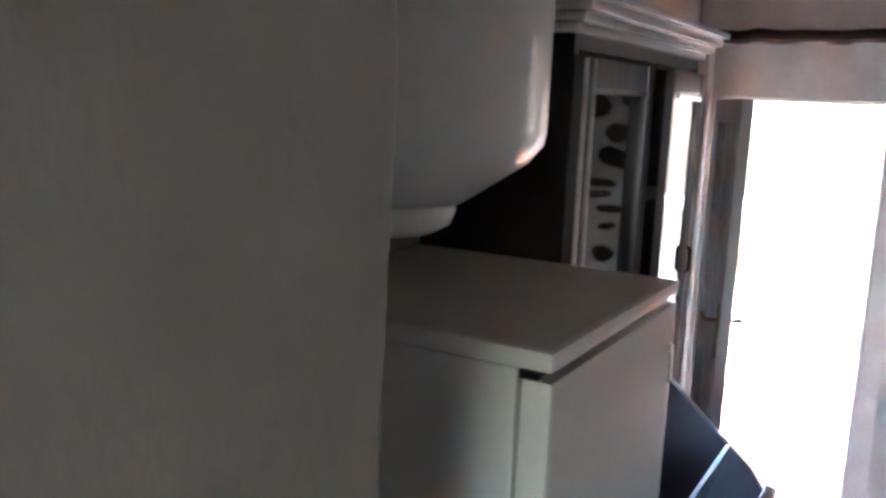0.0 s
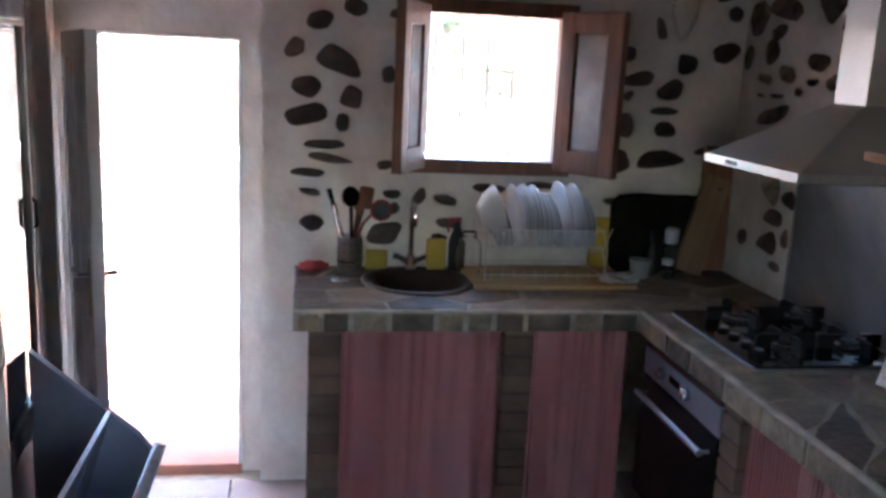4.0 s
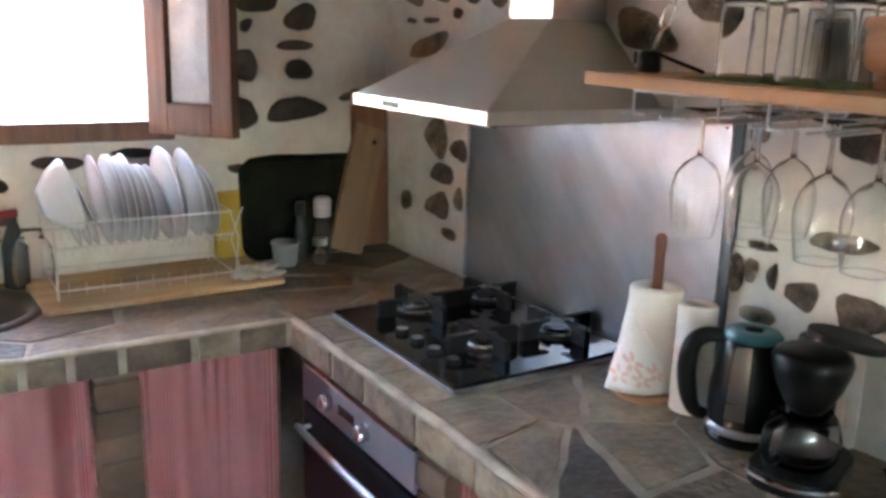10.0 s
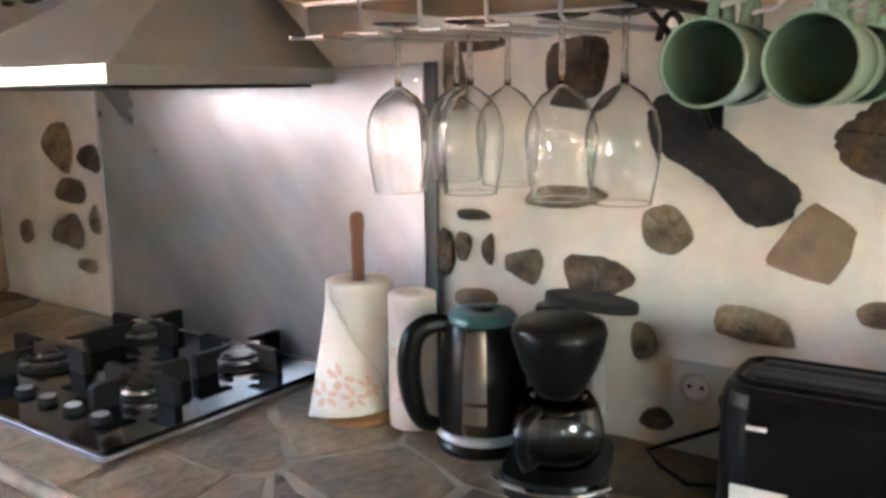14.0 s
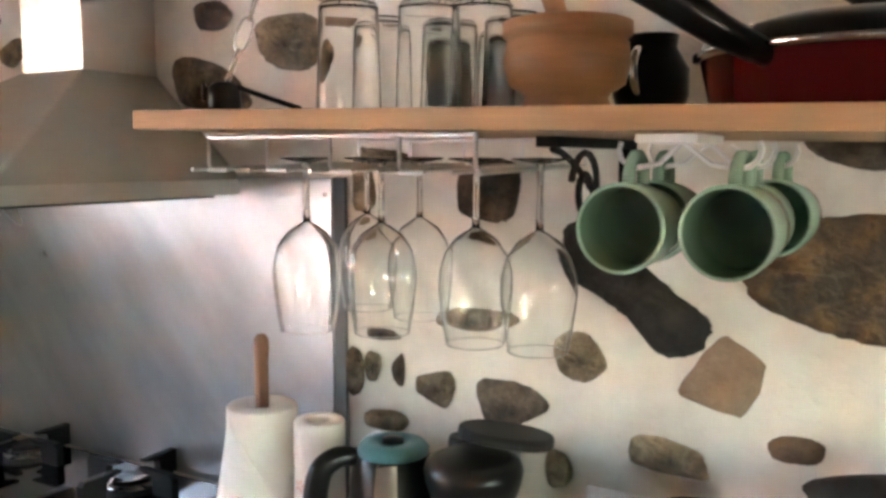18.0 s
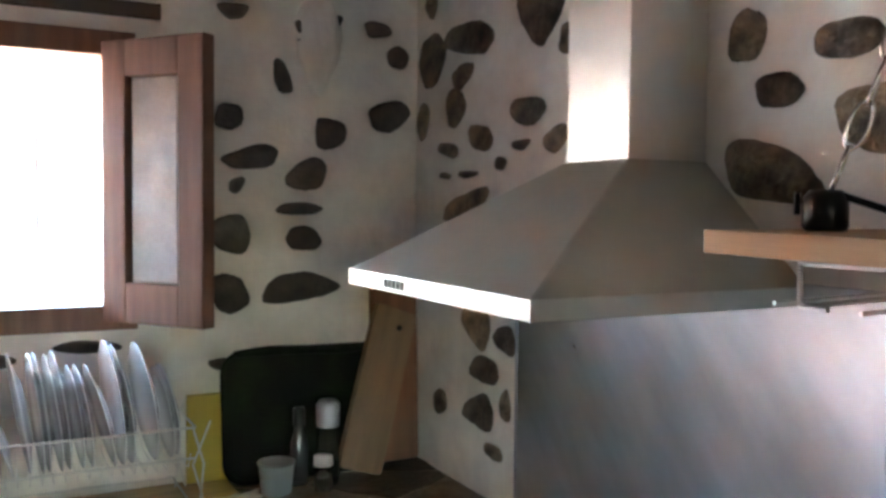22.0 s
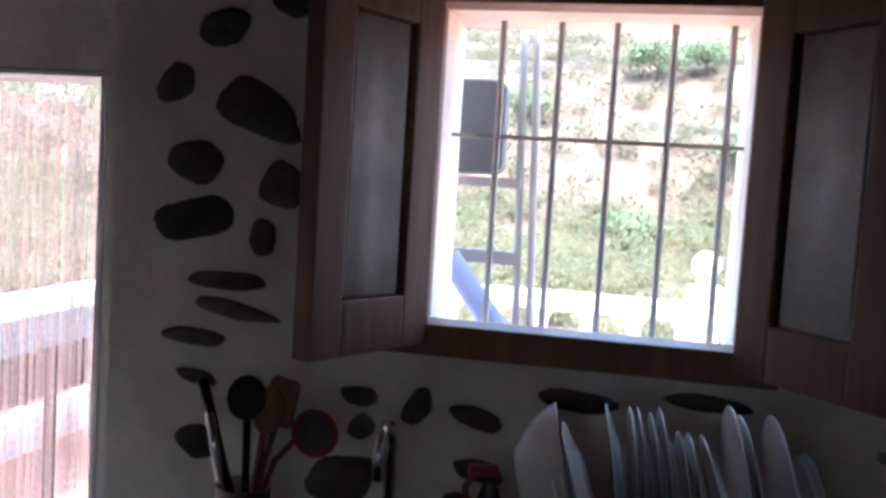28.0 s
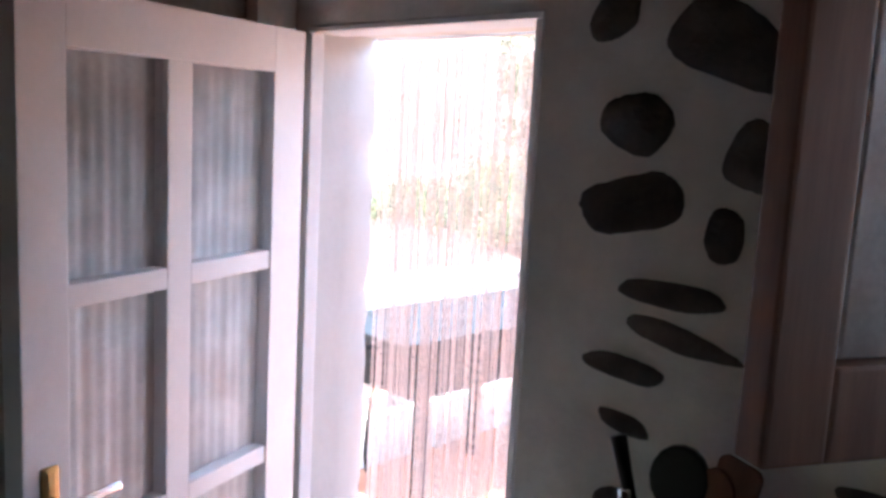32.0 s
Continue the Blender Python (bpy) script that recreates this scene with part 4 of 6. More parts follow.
part("spout", tube([(0, 0, 0.05), (0, 0, 0.24)] + [(0, -0.045 + 0.045 * math.cos(a), 0.24 + 0.045 * math.sin(a)) for a in (0.4, 0.8, 1.2, 1.57, 2.0, 2.4, 2.8, 3.14)] + [(0, -0.09, 0.2)], 0.011, 12), CHROME, tap, smooth=True)
for s in (-1, 1):
    part("lever", tube([(s * 0.018, 0, 0.035), (s * 0.05, -0.012, 0.055), (s * 0.075, -0.018, 0.06)], [0.012, 0.011, 0.013], 10), CHROME, tap, smooth=True)

# oven
ov = thing("oven", "built-in oven with a steel panel and black glass door", "oven", (-0.63, -1.02, 0))
part("body", box(0.02, 0.55, -0.295, 0.295, 0.28, 0.885), IRON, ov)
part("control_panel", box(0, 0.022, -0.298, 0.298, 0.765, 0.872, 0.003), DARKSTEEL, ov, "brushed steel control panel")
dr = part("oven_door", box(0, 0.024, -0.298, 0.298, 0.30, 0.755, 0.004), BLACK, ov, "black glass door")
part("handle", tube([(-0.035, -0.26, 0.70), (-0.035, 0.26, 0.70)], 0.011, 12), DARKSTEEL, dr)
for y in (-0.25, 0.25):
    part("handle_post", tube([(0.004, y, 0.70), (-0.035, y, 0.70)], 0.007, 8), DARKSTEEL, dr)
for y in (-0.07, 0.13):
    part("knob", lathe([(0, 0.026), (0.017, 0.026), (0.021, 0.022), (0.022, 0.0), (0, 0)], 20, pose(0, y, 0.815, 0, -90, 0)), CHROME, ov, smooth=True)
part("panel_trim", box(-0.003, 0.02, -0.298, 0.298, 0.866, 0.876, 0.001), CHROME, ov, "bright trim strip")
part("display", box(-0.002, 0.003, -0.01, 0.075, 0.805, 0.83), HOBGLASS, ov)
part("plinth", box(0.05, 0.5, -0.295, 0.295, 0.0, 0.28), BRICK, ov)

# gas hob
hob = thing("gas_hob", "black glass gas hob with four burners", "hob", (-0.285, -1.02, TOP + 0.003))
part("glass_plate", prism(round_rect(0.51, 0.6, 0.008), 0, 0.012, 0.002), HOBGLASS, hob)
part("trim", prism(round_rect(0.516, 0.606, 0.01), -0.003, 0.003), DARKSTEEL, hob, "thin steel edge")
CAPM = mat("cap_enamel", (0.03, 0.03, 0.03), 0.25, 0, 0.1, 8.0, 60.0, 0.0)
FLAME = mat("burnt_steel", (0.55, 0.54, 0.52), 0.22, 0.95, 0.2, 8.0, 60.0, 0.0)
BURN = ((-0.05, 0.19, 0.062), (0.17, 0.19, 0.042), (0.165, -0.13, 0.048), (-0.06, -0.125, 0.036))
for x, y, r in BURN:
    b = part("burner", lathe([(0, 0.012), (r + 0.012, 0.012), (r + 0.008, 0.015), (r, 0.017), (r, 0.02), (0, 0.02)], 28, pose(x, y, 0)), IRON, hob, "dark burner body", smooth=True)
    part("flame_ring", lathe([(r, 0.018), (r + 0.002, 0.022), (r + 0.001, 0.0245), (r * 0.86, 0.0275), (r * 0.76, 0.0275), (r * 0.72, 0.024)], 32, pose(x, y, 0)), FLAME, b, "bright aluminium flame ring", smooth=True)
    part("cap", lathe([(r * 0.74, 0.022), (r * 0.7, 0.028), (r * 0.66, 0.0305), (r * 0.4, 0.0315), (0, 0.0315)], 32, pose(x, y, 0)), CAPM, b, "dark enamelled burner cap", smooth=True)
    if r > 0.06:
        part("inner_ring", lathe([(r * 0.46, 0.03), (r * 0.45, 0.034), (r * 0.36, 0.0355), (r * 0.3, 0.032)], 28, pose(x, y, 0)), FLAME, b, "bright inner flame ring", smooth=True)
    L = r + 0.052
    for k in range(4):
        m = pose(x, y, 0, 0, 0, 90 * k)
        fin = [(r * 0.6, 0.04), (r + 0.012, 0.034), (r + 0.016, 0.0), (L + 0.014, 0.0), (L + 0.014, 0.038), (L + 0.006, 0.045), (r * 0.6, 0.045)]
        part("pan_support", prism(fin, -0.008, 0.008, 0.0015, m @ pose(0, 0, 0.012, 90, 0, 0)), IRON, hob, "black cast iron pan support")
for y in (0.055, -0.02, -0.1, -0.18):
    kn = part("knob", lathe([(0.0185, 0.012), (0.0175, 0.022), (0.016, 0.024), (0, 0.024)], 22, pose(-0.18, y, 0)), IRON, hob, smooth=True)
    part("knob_cap", lathe([(0.0145, 0.0238), (0.0145, 0.0252), (0.0135, 0.026), (0, 0.026)], 22, pose(-0.18, y, 0)), DARKSTEEL, kn, "grey steel cap")

# steel splashback and hood
sp = thing("splashback", "smeared brushed steel splashback behind the hob", "splashback", (0, -1.056, TOP))
part("steel_sheet", box(-0.016, -0.008, -0.489, 0.489, 0.012, 0.598, 0.001), STEEL, sp)
part("edge_strip", box(-0.012, -0.004, -0.513, -0.489, 0.012, 0.6, 0.001), GREYM, sp, "dark strip beside the steel sheet")
part("edge_strip", box(-0.019, -0.004, 0.489, 0.494, 0.012, 0.598, 0.001), DARKSTEEL, sp)
for y in (-0.475, 0.475):
    for z in (0.04, 0.57):
        part("screw", lathe([(0, 0.002), (0.004, 0.0015), (0.005, 0)], 10, pose(-0.0165, y, z, 0, -90, 0)), CHROME, sp)
hood = thing("cooker_hood", "brushed steel chimney cooker hood", "cooker hood", (0, -1.04, 1.546))
part("lip", box(-0.494, -0.004, -0.297, 0.297, 0, 0.028, 0.001), mat("hood_lip", (0.62, 0.61, 0.58), 0.32, 1.0, 0.03), hood, "bright steel front lip")
bm = bmesh.new()
lo = [bm.verts.new(p) for p in ((-0.49, -0.294, 0.028), (-0.006, -0.294, 0.028), (-0.006, 0.294, 0.028), (-0.49, 0.294, 0.028))]
hi = [bm.verts.new(p) for p in ((-0.172, -0.085, 0.22), (-0.006, -0.085, 0.22), (-0.006, 0.085, 0.22), (-0.172, 0.085, 0.22))]
for k in range(4):
    bm.faces.new((lo[k], lo[(k + 1) % 4], hi[(k + 1) % 4], hi[k]))
bm.faces.new(hi)
bmesh.ops.bevel(bm, geom=list(bm.edges), offset=0.002, segments=2, affect="EDGES")
part("canopy", bm, HOODM, hood)
part("chimney", box(-0.17, -0.005, -0.083, 0.083, 0.216, CEIL - 1.546, 0.002), DUCTM, hood, "polished steel chimney")
part("filter", box(-0.46, -0.04, -0.26, 0.26, -0.006, -0.001), IRON, hood, "dark grease filter")
for k in range(5):
    part("button", box(-0.4965, -0.4935, 0.062 + 0.0165 * k, 0.072 + 0.0165 * k, 0.007, 0.021, 0.001), BLACK, hood, "small dark push button")

# ---- hanging shelf and what it carries ----
ZS = 1.667


def zs(y):
    """Top of the shelf, which dips towards its far end."""
    return ZS + 0.015 * (y + 1.632)


shelf = thing("wall_shelf", "pine wall shelf hung on chains over the worktop", "shelf", (0, 0, 0))
DIP = Matrix.Translation((0, -1.632, ZS)) @ Matrix.Rotation(math.atan(0.015), 4, "X") @ Matrix.Translation((0, 1.632, -ZS))
part("board", box(-0.505, -0.012, -3.0, -1.632, ZS - 0.021, ZS, 0.002, DIP), PINE, shelf, "planed pine board")
for y in (-2.055, -2.75):
    b = part("bracket", box(-0.30, -0.005, y - 0.012, y + 0.012, zs(y) - 0.034, zs(y) - 0.022), IRON, shelf, "black wrought iron scroll bracket")
    part("wall_strap", box(-0.008, -0.003, y - 0.012, y + 0.012, zs(y) - 0.2, zs(y) - 0.022), IRON, b)
    pts = []
    for k in range(40):
        a = k / 39 * 9.2
        r = 0.012 + 0.0042 * a
        pts.append((-0.15 + r * math.cos(a) - 0.02, y, zs(y) - 0.085 + r * math.sin(a)))
    part("scroll", tube(pts, 0.0045, 6), IRON, b)
    part("scroll", tube([(-0.28 + 0.26 * k / 10, y, zs(y) - 0.036 - 0.15 * (k / 10) ** 1.6) for k in range(11)], 0.0045, 6), IRON, b)
fix = part("chain_fixing", lathe([(0, 0), (0.017, 0), (0.02, 0.004), (0.019, 0.03), (0.014, 0.036), (0, 0.037)], 20, pose(-0.412, -1.685, ZS)), BLACK, shelf, "black chain fixing", smooth=True)
part("chain_hook", tube([(-0.425, -1.665, ZS + 0.014), (-0.425, -1.665, ZS + 0.034)], 0.003, 8), CHROME, fix)
part("chain_strap", tube([(-0.41, -1.69, ZS + 0.034), (-0.395, -1.735, ZS + 0.018), (-0.38, -1.775, ZS + 0.004)], 0.0035, 6), BLACK, fix)
p0, p1 = Vector((-0.409, -1.688, ZS + 0.036)), Vector((-0.27, -1.905, 2.42))
n = 19
link = mesh_of("chain_link", tube([(0.0085 * math.cos(a), 0, 0.0225 * math.sin(a)) for a in np.linspace(0, 2 * math.pi, 15)[:-1]], 0.002, 6, closed=True), CHROME, True)
for k in range(n):
    p = p0.lerp(p1, (k + 0.5) / n)
    o = new("chain_link", link)
    o.parent = shelf
    o.matrix_basis = Matrix.Translation(p) @ (p1 - p0).to_track_quat("Z", "Y").to_matrix().to_4x4() @ pose(0, 0, 0, 0, 0, 90 * (k % 2))
part("chain_eye", tube([(-0.27, -1.905, 2.405), (-0.27, -1.905, 2.42)], 0.008, 8), IRON, shelf)
mat_s = thing("shelf_mat", "thin green mat lying under the glasses", "mat", (-0.31, -1.92, zs(-1.92)))
part("sheet", box(-0.14, 0.15, -0.13, 0.125, 0.0002, 0.002, 0, Matrix.Rotation(math.atan(0.015), 4, "X")), mat("green_mat", (0.16, 0.25, 0.06), 0.8, 0, 0.15, 14.0, 120.0, 0.2, 0.001), mat_s)

tum = thing("tumbler", "tall clear drinking glass stood upside down on the shelf", "glass", (-0.40, -1.86, zs(-1.86) + 0.003), group="glasses on the shelf")
part("body", lathe([(0.0365, 0.0), (0.0335, 0.112), (0.030, 0.117), (0.0, 0.118), (0.0, 0.112), (0.028, 0.111), (0.0318, 0.107), (0.0348, 0.0)], 28), THIN, tum, smooth=True)
for x, y in ((-0.37, -1.945), (-0.35, -2.0), (-0.29, -1.83), (-0.27, -1.915), (-0.26, -1.995), (-0.18, -1.86), (-0.18, -1.945)):
    thing_copy(tum, x, y, zs(y) + 0.003)

mo = thing("mortar", "turned olive wood mortar with its pestle", "mortar", (-0.33, -2.09, zs(-2.09)))
part("bowl", lathe([(0, 0), (0.05, 0), (0.052, 0.008), (0.047, 0.018), (0.05, 0.024), (0.066, 0.034), (0.072, 0.058), (0.069, 0.082), (0.0665, 0.086), (0.073, 0.09), (0.073, 0.105), (0.066, 0.108), (0.058, 0.1), (0.055, 0.05), (0.03, 0.03), (0, 0.028)], 36), OLIVEWOOD, mo, smooth=True)
mo.scale = (0.93, 0.93, 0.9)
part("pestle", tube([(0.012, 0.0, 0.05), (-0.005, 0.012, 0.12), (-0.02, 0.022, 0.165), (-0.026, 0.026, 0.19)], [0.017, 0.012, 0.013, 0.008], 12), OLIVEWOOD, mo, smooth=True)

pan = thing("saute_pan", "red enamelled pan with a black handle and lid", "pan", (-0.26, -2.37, zs(-2.37)))
part("body", lathe([(0, 0.0), (0.13, 0.0), (0.145, 0.012), (0.155, 0.055), (0.159, 0.056), (0.157, 0.06), (0.15, 0.058), (0.14, 0.014), (0, 0.008)], 44), RED, pan, smooth=True)
part("rim", lathe([(0.155, 0.054), (0.162, 0.056), (0.162, 0.061), (0.154, 0.061)], 44), CHROME, pan, smooth=True)
part("lid", lathe([(0.157, 0.061), (0.15, 0.075), (0.09, 0.093), (0, 0.098)], 44), BLACK, pan, smooth=True)
part("lid_knob", lathe([(0, 0.125), (0.022, 0.12), (0.024, 0.112), (0.012, 0.104), (0.012, 0.096)], 20), BLACK, pan, smooth=True)
part("handle", tube([(-0.13, 0.07, 0.05), (-0.17, 0.105, 0.068), (-0.205, 0.15, 0.1), (-0.22, 0.18, 0.115)], [0.012, 0.015, 0.017, 0.014], 12), BLACK, pan, smooth=True)
cup = thing("small_jug", "dark glazed jug behind the mortar", "jug", (-0.16, -2.13, zs(-2.13)))
part("body", lathe([(0, 0), (0.035, 0), (0.045, 0.03), (0.045, 0.06), (0.03, 0.085), (0.032, 0.1), (0.028, 0.1), (0.026, 0.085), (0, 0.02)], 24), BLACK, cup, smooth=True)
part("handle", tube(arc((-0.045, 0.0, 0.055), 0.025, 70, 290, 10), 0.005, 8), CHROME, cup, smooth=True)
can = thing("white_canister", "white tin canister with a copper-coloured foot", "canister", (-0.38, -2.50, zs(-2.50)))
part("body", lathe([(0, 0.014), (0.033, 0.014), (0.033, 0.13), (0, 0.13)], 28), WHITE, can, smooth=True)
part("foot", lathe([(0, 0), (0.034, 0), (0.034, 0.014), (0, 0.014)], 28), PEACH, can)

rack = thing("glass_rack", "chrome wire stemware rack screwed under the shelf", "glass rack", (0, 0, ZS - 0.026))
for y in (-1.675, -1.765, -1.855, -1.945, -2.035):
    part("wire", tube([(-0.43, y, 0), (-0.43, y, -0.036), (-0.425, y - 0.003, -0.042), (-0.12, y, -0.036), (-0.12, y, 0)], 0.0026, 6), WIRE, rack)
    part("wire", tube([(-0.43, y + 0.028, -0.042), (-0.12, y + 0.028, -0.036)], 0.0024, 6), WIRE, rack)
for x, z in ((-0.43, -0.003), (-0.12, -0.003)):
    part("cross_wire", tube([(x, -2.036, z), (x, -1.674, z)], 0.0026, 6), WIRE, rack)
for y in (-1.675, -1.765, -1.855, -1.945):
    part("wire_foot", tube([(-0.43, y, -0.042), (-0.43, y - 0.03, -0.042)], 0.0026, 6), WIRE, rack)

wg = thing("wine_glass", "clear stemmed wine glass hanging upside down", "wine glass", (-0.36, -1.766, 1.376), group="hanging wine glasses")
bowl_out = [(0.0335, 0.026), (0.0385, 0.054), (0.0425, 0.088), (0.042, 0.108), (0.036, 0.13), (0.0245, 0.147), (0.0115, 0.156), (0.0045, 0.1598), (0, 0.1599)]
part("bowl", lathe(bowl_out + [(max(0.0, r - 0.0008), z - (0.0004 if r > 0.03 else 0.0025)) for r, z in reversed(bowl_out[:-1])], 36), THIN, wg, smooth=True)
part("stem", lathe([(0, 0.1601), (0.0045, 0.1601), (0.0037, 0.1782), (0.0037, 0.2246), (0.0055, 0.2308), (0, 0.2308)], 16), GLASS, wg, smooth=True)
part("foot", lathe([(0, 0.231), (0.0055, 0.231), (0.0313, 0.2365), (0.0313, 0.2381), (0, 0.2392)], 32), GLASS, wg, smooth=True)
part("rim", tube([(0.0332 * math.cos(a), 0.0332 * math.sin(a), 0.0262) for a in np.linspace(0, 2 * math.pi, 33)[:-1]], 0.0009, 5, closed=True), GLASS, wg, smooth=True)
for x, y in ((-0.33, -1.856), (-0.22, -1.843), (-0.20, -1.745), (-0.33, -1.984), (-0.33, -2.062)):
    thing_copy(wg, x, y, 1.376)

hk = thing("mug_rack", "white plastic-coated wire mug hooks under the shelf", "mug hooks", (0, 0, ZS - 0.031))
part("plate", box(-0.46, -0.36, -2.26, -2.205, -0.008, 0.0, 0.002), WHITE, hk)
MUGS = ((-0.45, -2.19), (-0.345, -2.188), (-0.45, -2.283), (-0.345, -2.278), (-0.24, -2.285))
for x, y in MUGS:
    part("hook", tube([(x + 0.05, -2.232, -0.006), (x + 0.05, (y - 2.232) / 2, -0.026), (x + 0.05, y, -0.03)] + [(x + 0.05, y + (0.018 if y > -2.26 else -0.018) * math.sin(a), -0.03 + 0.016 - 0.016 * math.cos(a)) for a in (0.5, 1.0, 1.6, 2.1)], 0.0028, 6), WHITE, hk)
mug = thing("mug", "green glazed mug hung by its handle", "mug", (-0.45, -2.19, 1.552), group="hanging green mugs")
q = pose(0, 0, 0, 0, 90, 0)
part("body", lathe([(0.040, 0.0), (0.0415, 0.003), (0.0395, 0.05), (0.036, 0.085), (0.03, 0.09), (0, 0.09)], 36, q), GREENC, mug, smooth=True)
part("inside", lathe([(0.0400, 0.0005), (0.0375, 0.003), (0.0355, 0.05), (0.032, 0.08), (0.02, 0.083), (0, 0.083)], 36, q), GREEND, mug, "dark green glazed inside", smooth=True)
part("rim", lathe([(0.0415, 0.0028), (0.0402, -0.001), (0.038, 0.0005), (0.0378, 0.003)], 36, q), GREENC, mug, "pale green rim", smooth=True)
part("handle", tube([(0.025, 0, 0.037)] + [(0.048 - 0.024 * math.cos(a), 0, 0.04 + 0.026 * math.sin(a)) for a in (0.3, 0.8, 1.3, 1.8, 2.3, 2.8)] + [(0.072, 0, 0.036)], 0.006, 8), GREENC, mug, smooth=True)
for x, y in MUGS[1:]:
    thing_copy(mug, x, y, 1.552, 0, 0, (x * 37) % 9 - 4)

# ---- things on the east worktop ----
ph = thing("paper_towel", "printed kitchen roll on a wooden spindle", "kitchen roll", (-0.165, -1.515, TOP + 0.002))
part("base", lathe([(0, 0), (0.072, 0), (0.075, 0.006), (0.07, 0.016), (0, 0.018)], 32), OLIVEWOOD, ph, smooth=True)
part("spindle", lathe([(0.011, 0.016), (0.011, 0.315), (0.0125, 0.325), (0.012, 0.345), (0.006, 0.352), (0, 0.352)], 16), REDWOOD, ph, smooth=True)


def sheet_point(s, v, off=0.0):
    """A point of the loose sheet: s round the roll, v up it, off in front of the paper."""
    a, r = radians(262 - 104 * s), 0.0632 - 0.005 * v + 0.004 * math.sin(3.1 * s) + off
    f = 0.034 * (1 - v) ** 1.3 * s * s
    return (r * math.cos(a) - 0.8 * f, r * math.sin(a) + 0.6 * f, 0.012 + (0.06 + 0.165 * s) * v + 0.012 * (1 - s) * (1 - v))


roll = part("roll", lathe([(0.022, 0.02), (0.060, 0.02), (0.0612, 0.025), (0.056, 0.235), (0.054, 0.238), (0.022, 0.238), (0.020, 0.23), (0.020, 0.025)], 40), PAPER, ph, "quilted white paper", smooth=True)
bm = bmesh.new()
prev = None
for k in range(13):
    v = k / 12
    row = [bm.verts.new(sheet_point(i / 8, v)) for i in range(9)]
    if prev:
        for i in range(8):
            bm.faces.new((prev[i], prev[i + 1], row[i + 1], row[i]))
    prev = row
sheet = part("loose_sheet", bm, PAPER, ph, "loose hanging sheet", smooth=True)
sheet.modifiers.new("thick", "SOLIDIFY").thickness = 0.001


def flower(bm, r, a, z, s):
    for k in range(5):
        t = 2 * math.pi * k / 5
        da, dz = s * math.cos(t) / r, s * math.sin(t)
        vs = []
        for j in range(8):
            w = 2 * math.pi * j / 8
            u, v = 0.7 * s * math.cos(w), 0.38 * s * math.sin(w)
            aa = a + da + (u * math.cos(t) - v * math.sin(t)) / r
            vs.append(bm.verts.new((r * math.cos(aa), r * math.sin(aa), z + dz + u * math.sin(t) + v * math.cos(t))))
        bm.faces.new(vs)
    return bm


for u, v, size in ((0.62, 0.42, 0.014), (0.45, 0.25, 0.011), (0.8, 0.2, 0.013), (0.25, 0.5, 0.012)):
    bm = bmesh.new()
    for k in range(5):
        t = 2 * math.pi * k / 5
        vs = []
        for j in range(8):
            w = 2 * math.pi * j / 8
            p, q = size + 0.7 * size * math.cos(w), 0.38 * size * math.sin(w)
            vs.append(bm.verts.new(sheet_point(u + (p * math.cos(t) - q * math.sin(t)) / 0.115, v + (p * math.sin(t) + q * math.cos(t)) / (0.06 + 0.165 * u), 0.0016)))
        bm.faces.new(vs)
    part("printed_flower", bm, PEACH, roll, "faded peach flower print")
r2 = thing("paper_roll", "slim second roll of printed kitchen paper", "kitchen roll", (-0.15, -1.617, TOP + 0.002))
core = part("roll", lathe([(0.02, 0.0), (0.040, 0.0), (0.041, 0.004), (0.040, 0.222), (0.038, 0.225), (0.02, 0.225), (0.019, 0.22), (0.019, 0.004)], 32), PAPER, r2, smooth=True)
part("core", lathe([(0.019, 0.21), (0, 0.21)], 20), CARD, r2, "brown cardboard core")
for a, z, s in ((3.4, 0.06, 0.008), (3.0, 0.13, 0.007), (3.8, 0.16, 0.007)):
    part("printed_flower", flower(bmesh.new(), 0.0418, a, z, s), PEACH, core, "faded flower print")

def band(prof, a0, a1, n=10):
    """A slice of a turned body between two angles."""
    bm = bmesh.new()
    cols = [[bm.verts.new((r * math.cos(radians(a0 + (a1 - a0) * k / n)), r * math.sin(radians(a0 + (a1 - a0) * k / n)), z)) for r, z in prof] for k in range(n + 1)]
    for p, c in zip(cols, cols[1:]):
        for i in range(len(prof) - 1):
            bm.faces.new((p[i], c[i], c[i + 1], p[i + 1]))
    return bm


def bend(pts, rs, n=5):
    """More points on a smooth curve through the given ones, with their radii."""
    ps = [Vector(p) for p in pts]
    out, rr = [], []
    for i in range(len(ps) - 1):
        a, b, c, d = ps[max(i - 1, 0)], ps[i], ps[i + 1], ps[min(i + 2, len(ps) - 1)]
        for k in range(n):
            t = k / n
            out.append(0.5 * (2 * b + (c - a) * t + (2 * a - 5 * b + 4 * c - d) * t * t + (3 * b - a - 3 * c + d) * t ** 3))
            rr.append(rs[i] + (rs[i + 1] - rs[i]) * t)
    return out + [ps[-1]], rr + [rs[-1]]


ke = thing("electric_kettle", "black electric kettle with steel stripes and a teal lid", "kettle", (-0.155, -1.758, TOP + 0.002))
part("base", lathe([(0, 0), (0.078, 0), (0.08, 0.006), (0.076, 0.02), (0, 0.022)], 36), BLACK, ke, smooth=True)
part("base_ring", lathe([(0.076, 0.02), (0.08, 0.024), (0.078, 0.034), (0.073, 0.036)], 36), DARKSTEEL, ke, smooth=True)
KP = [(0.073, 0.034), (0.076, 0.06), (0.074, 0.11), (0.066, 0.175), (0.058, 0.208), (0.054, 0.212)]
part("body", lathe(KP, 40), BLACK, ke, "glossy black body", smooth=True)
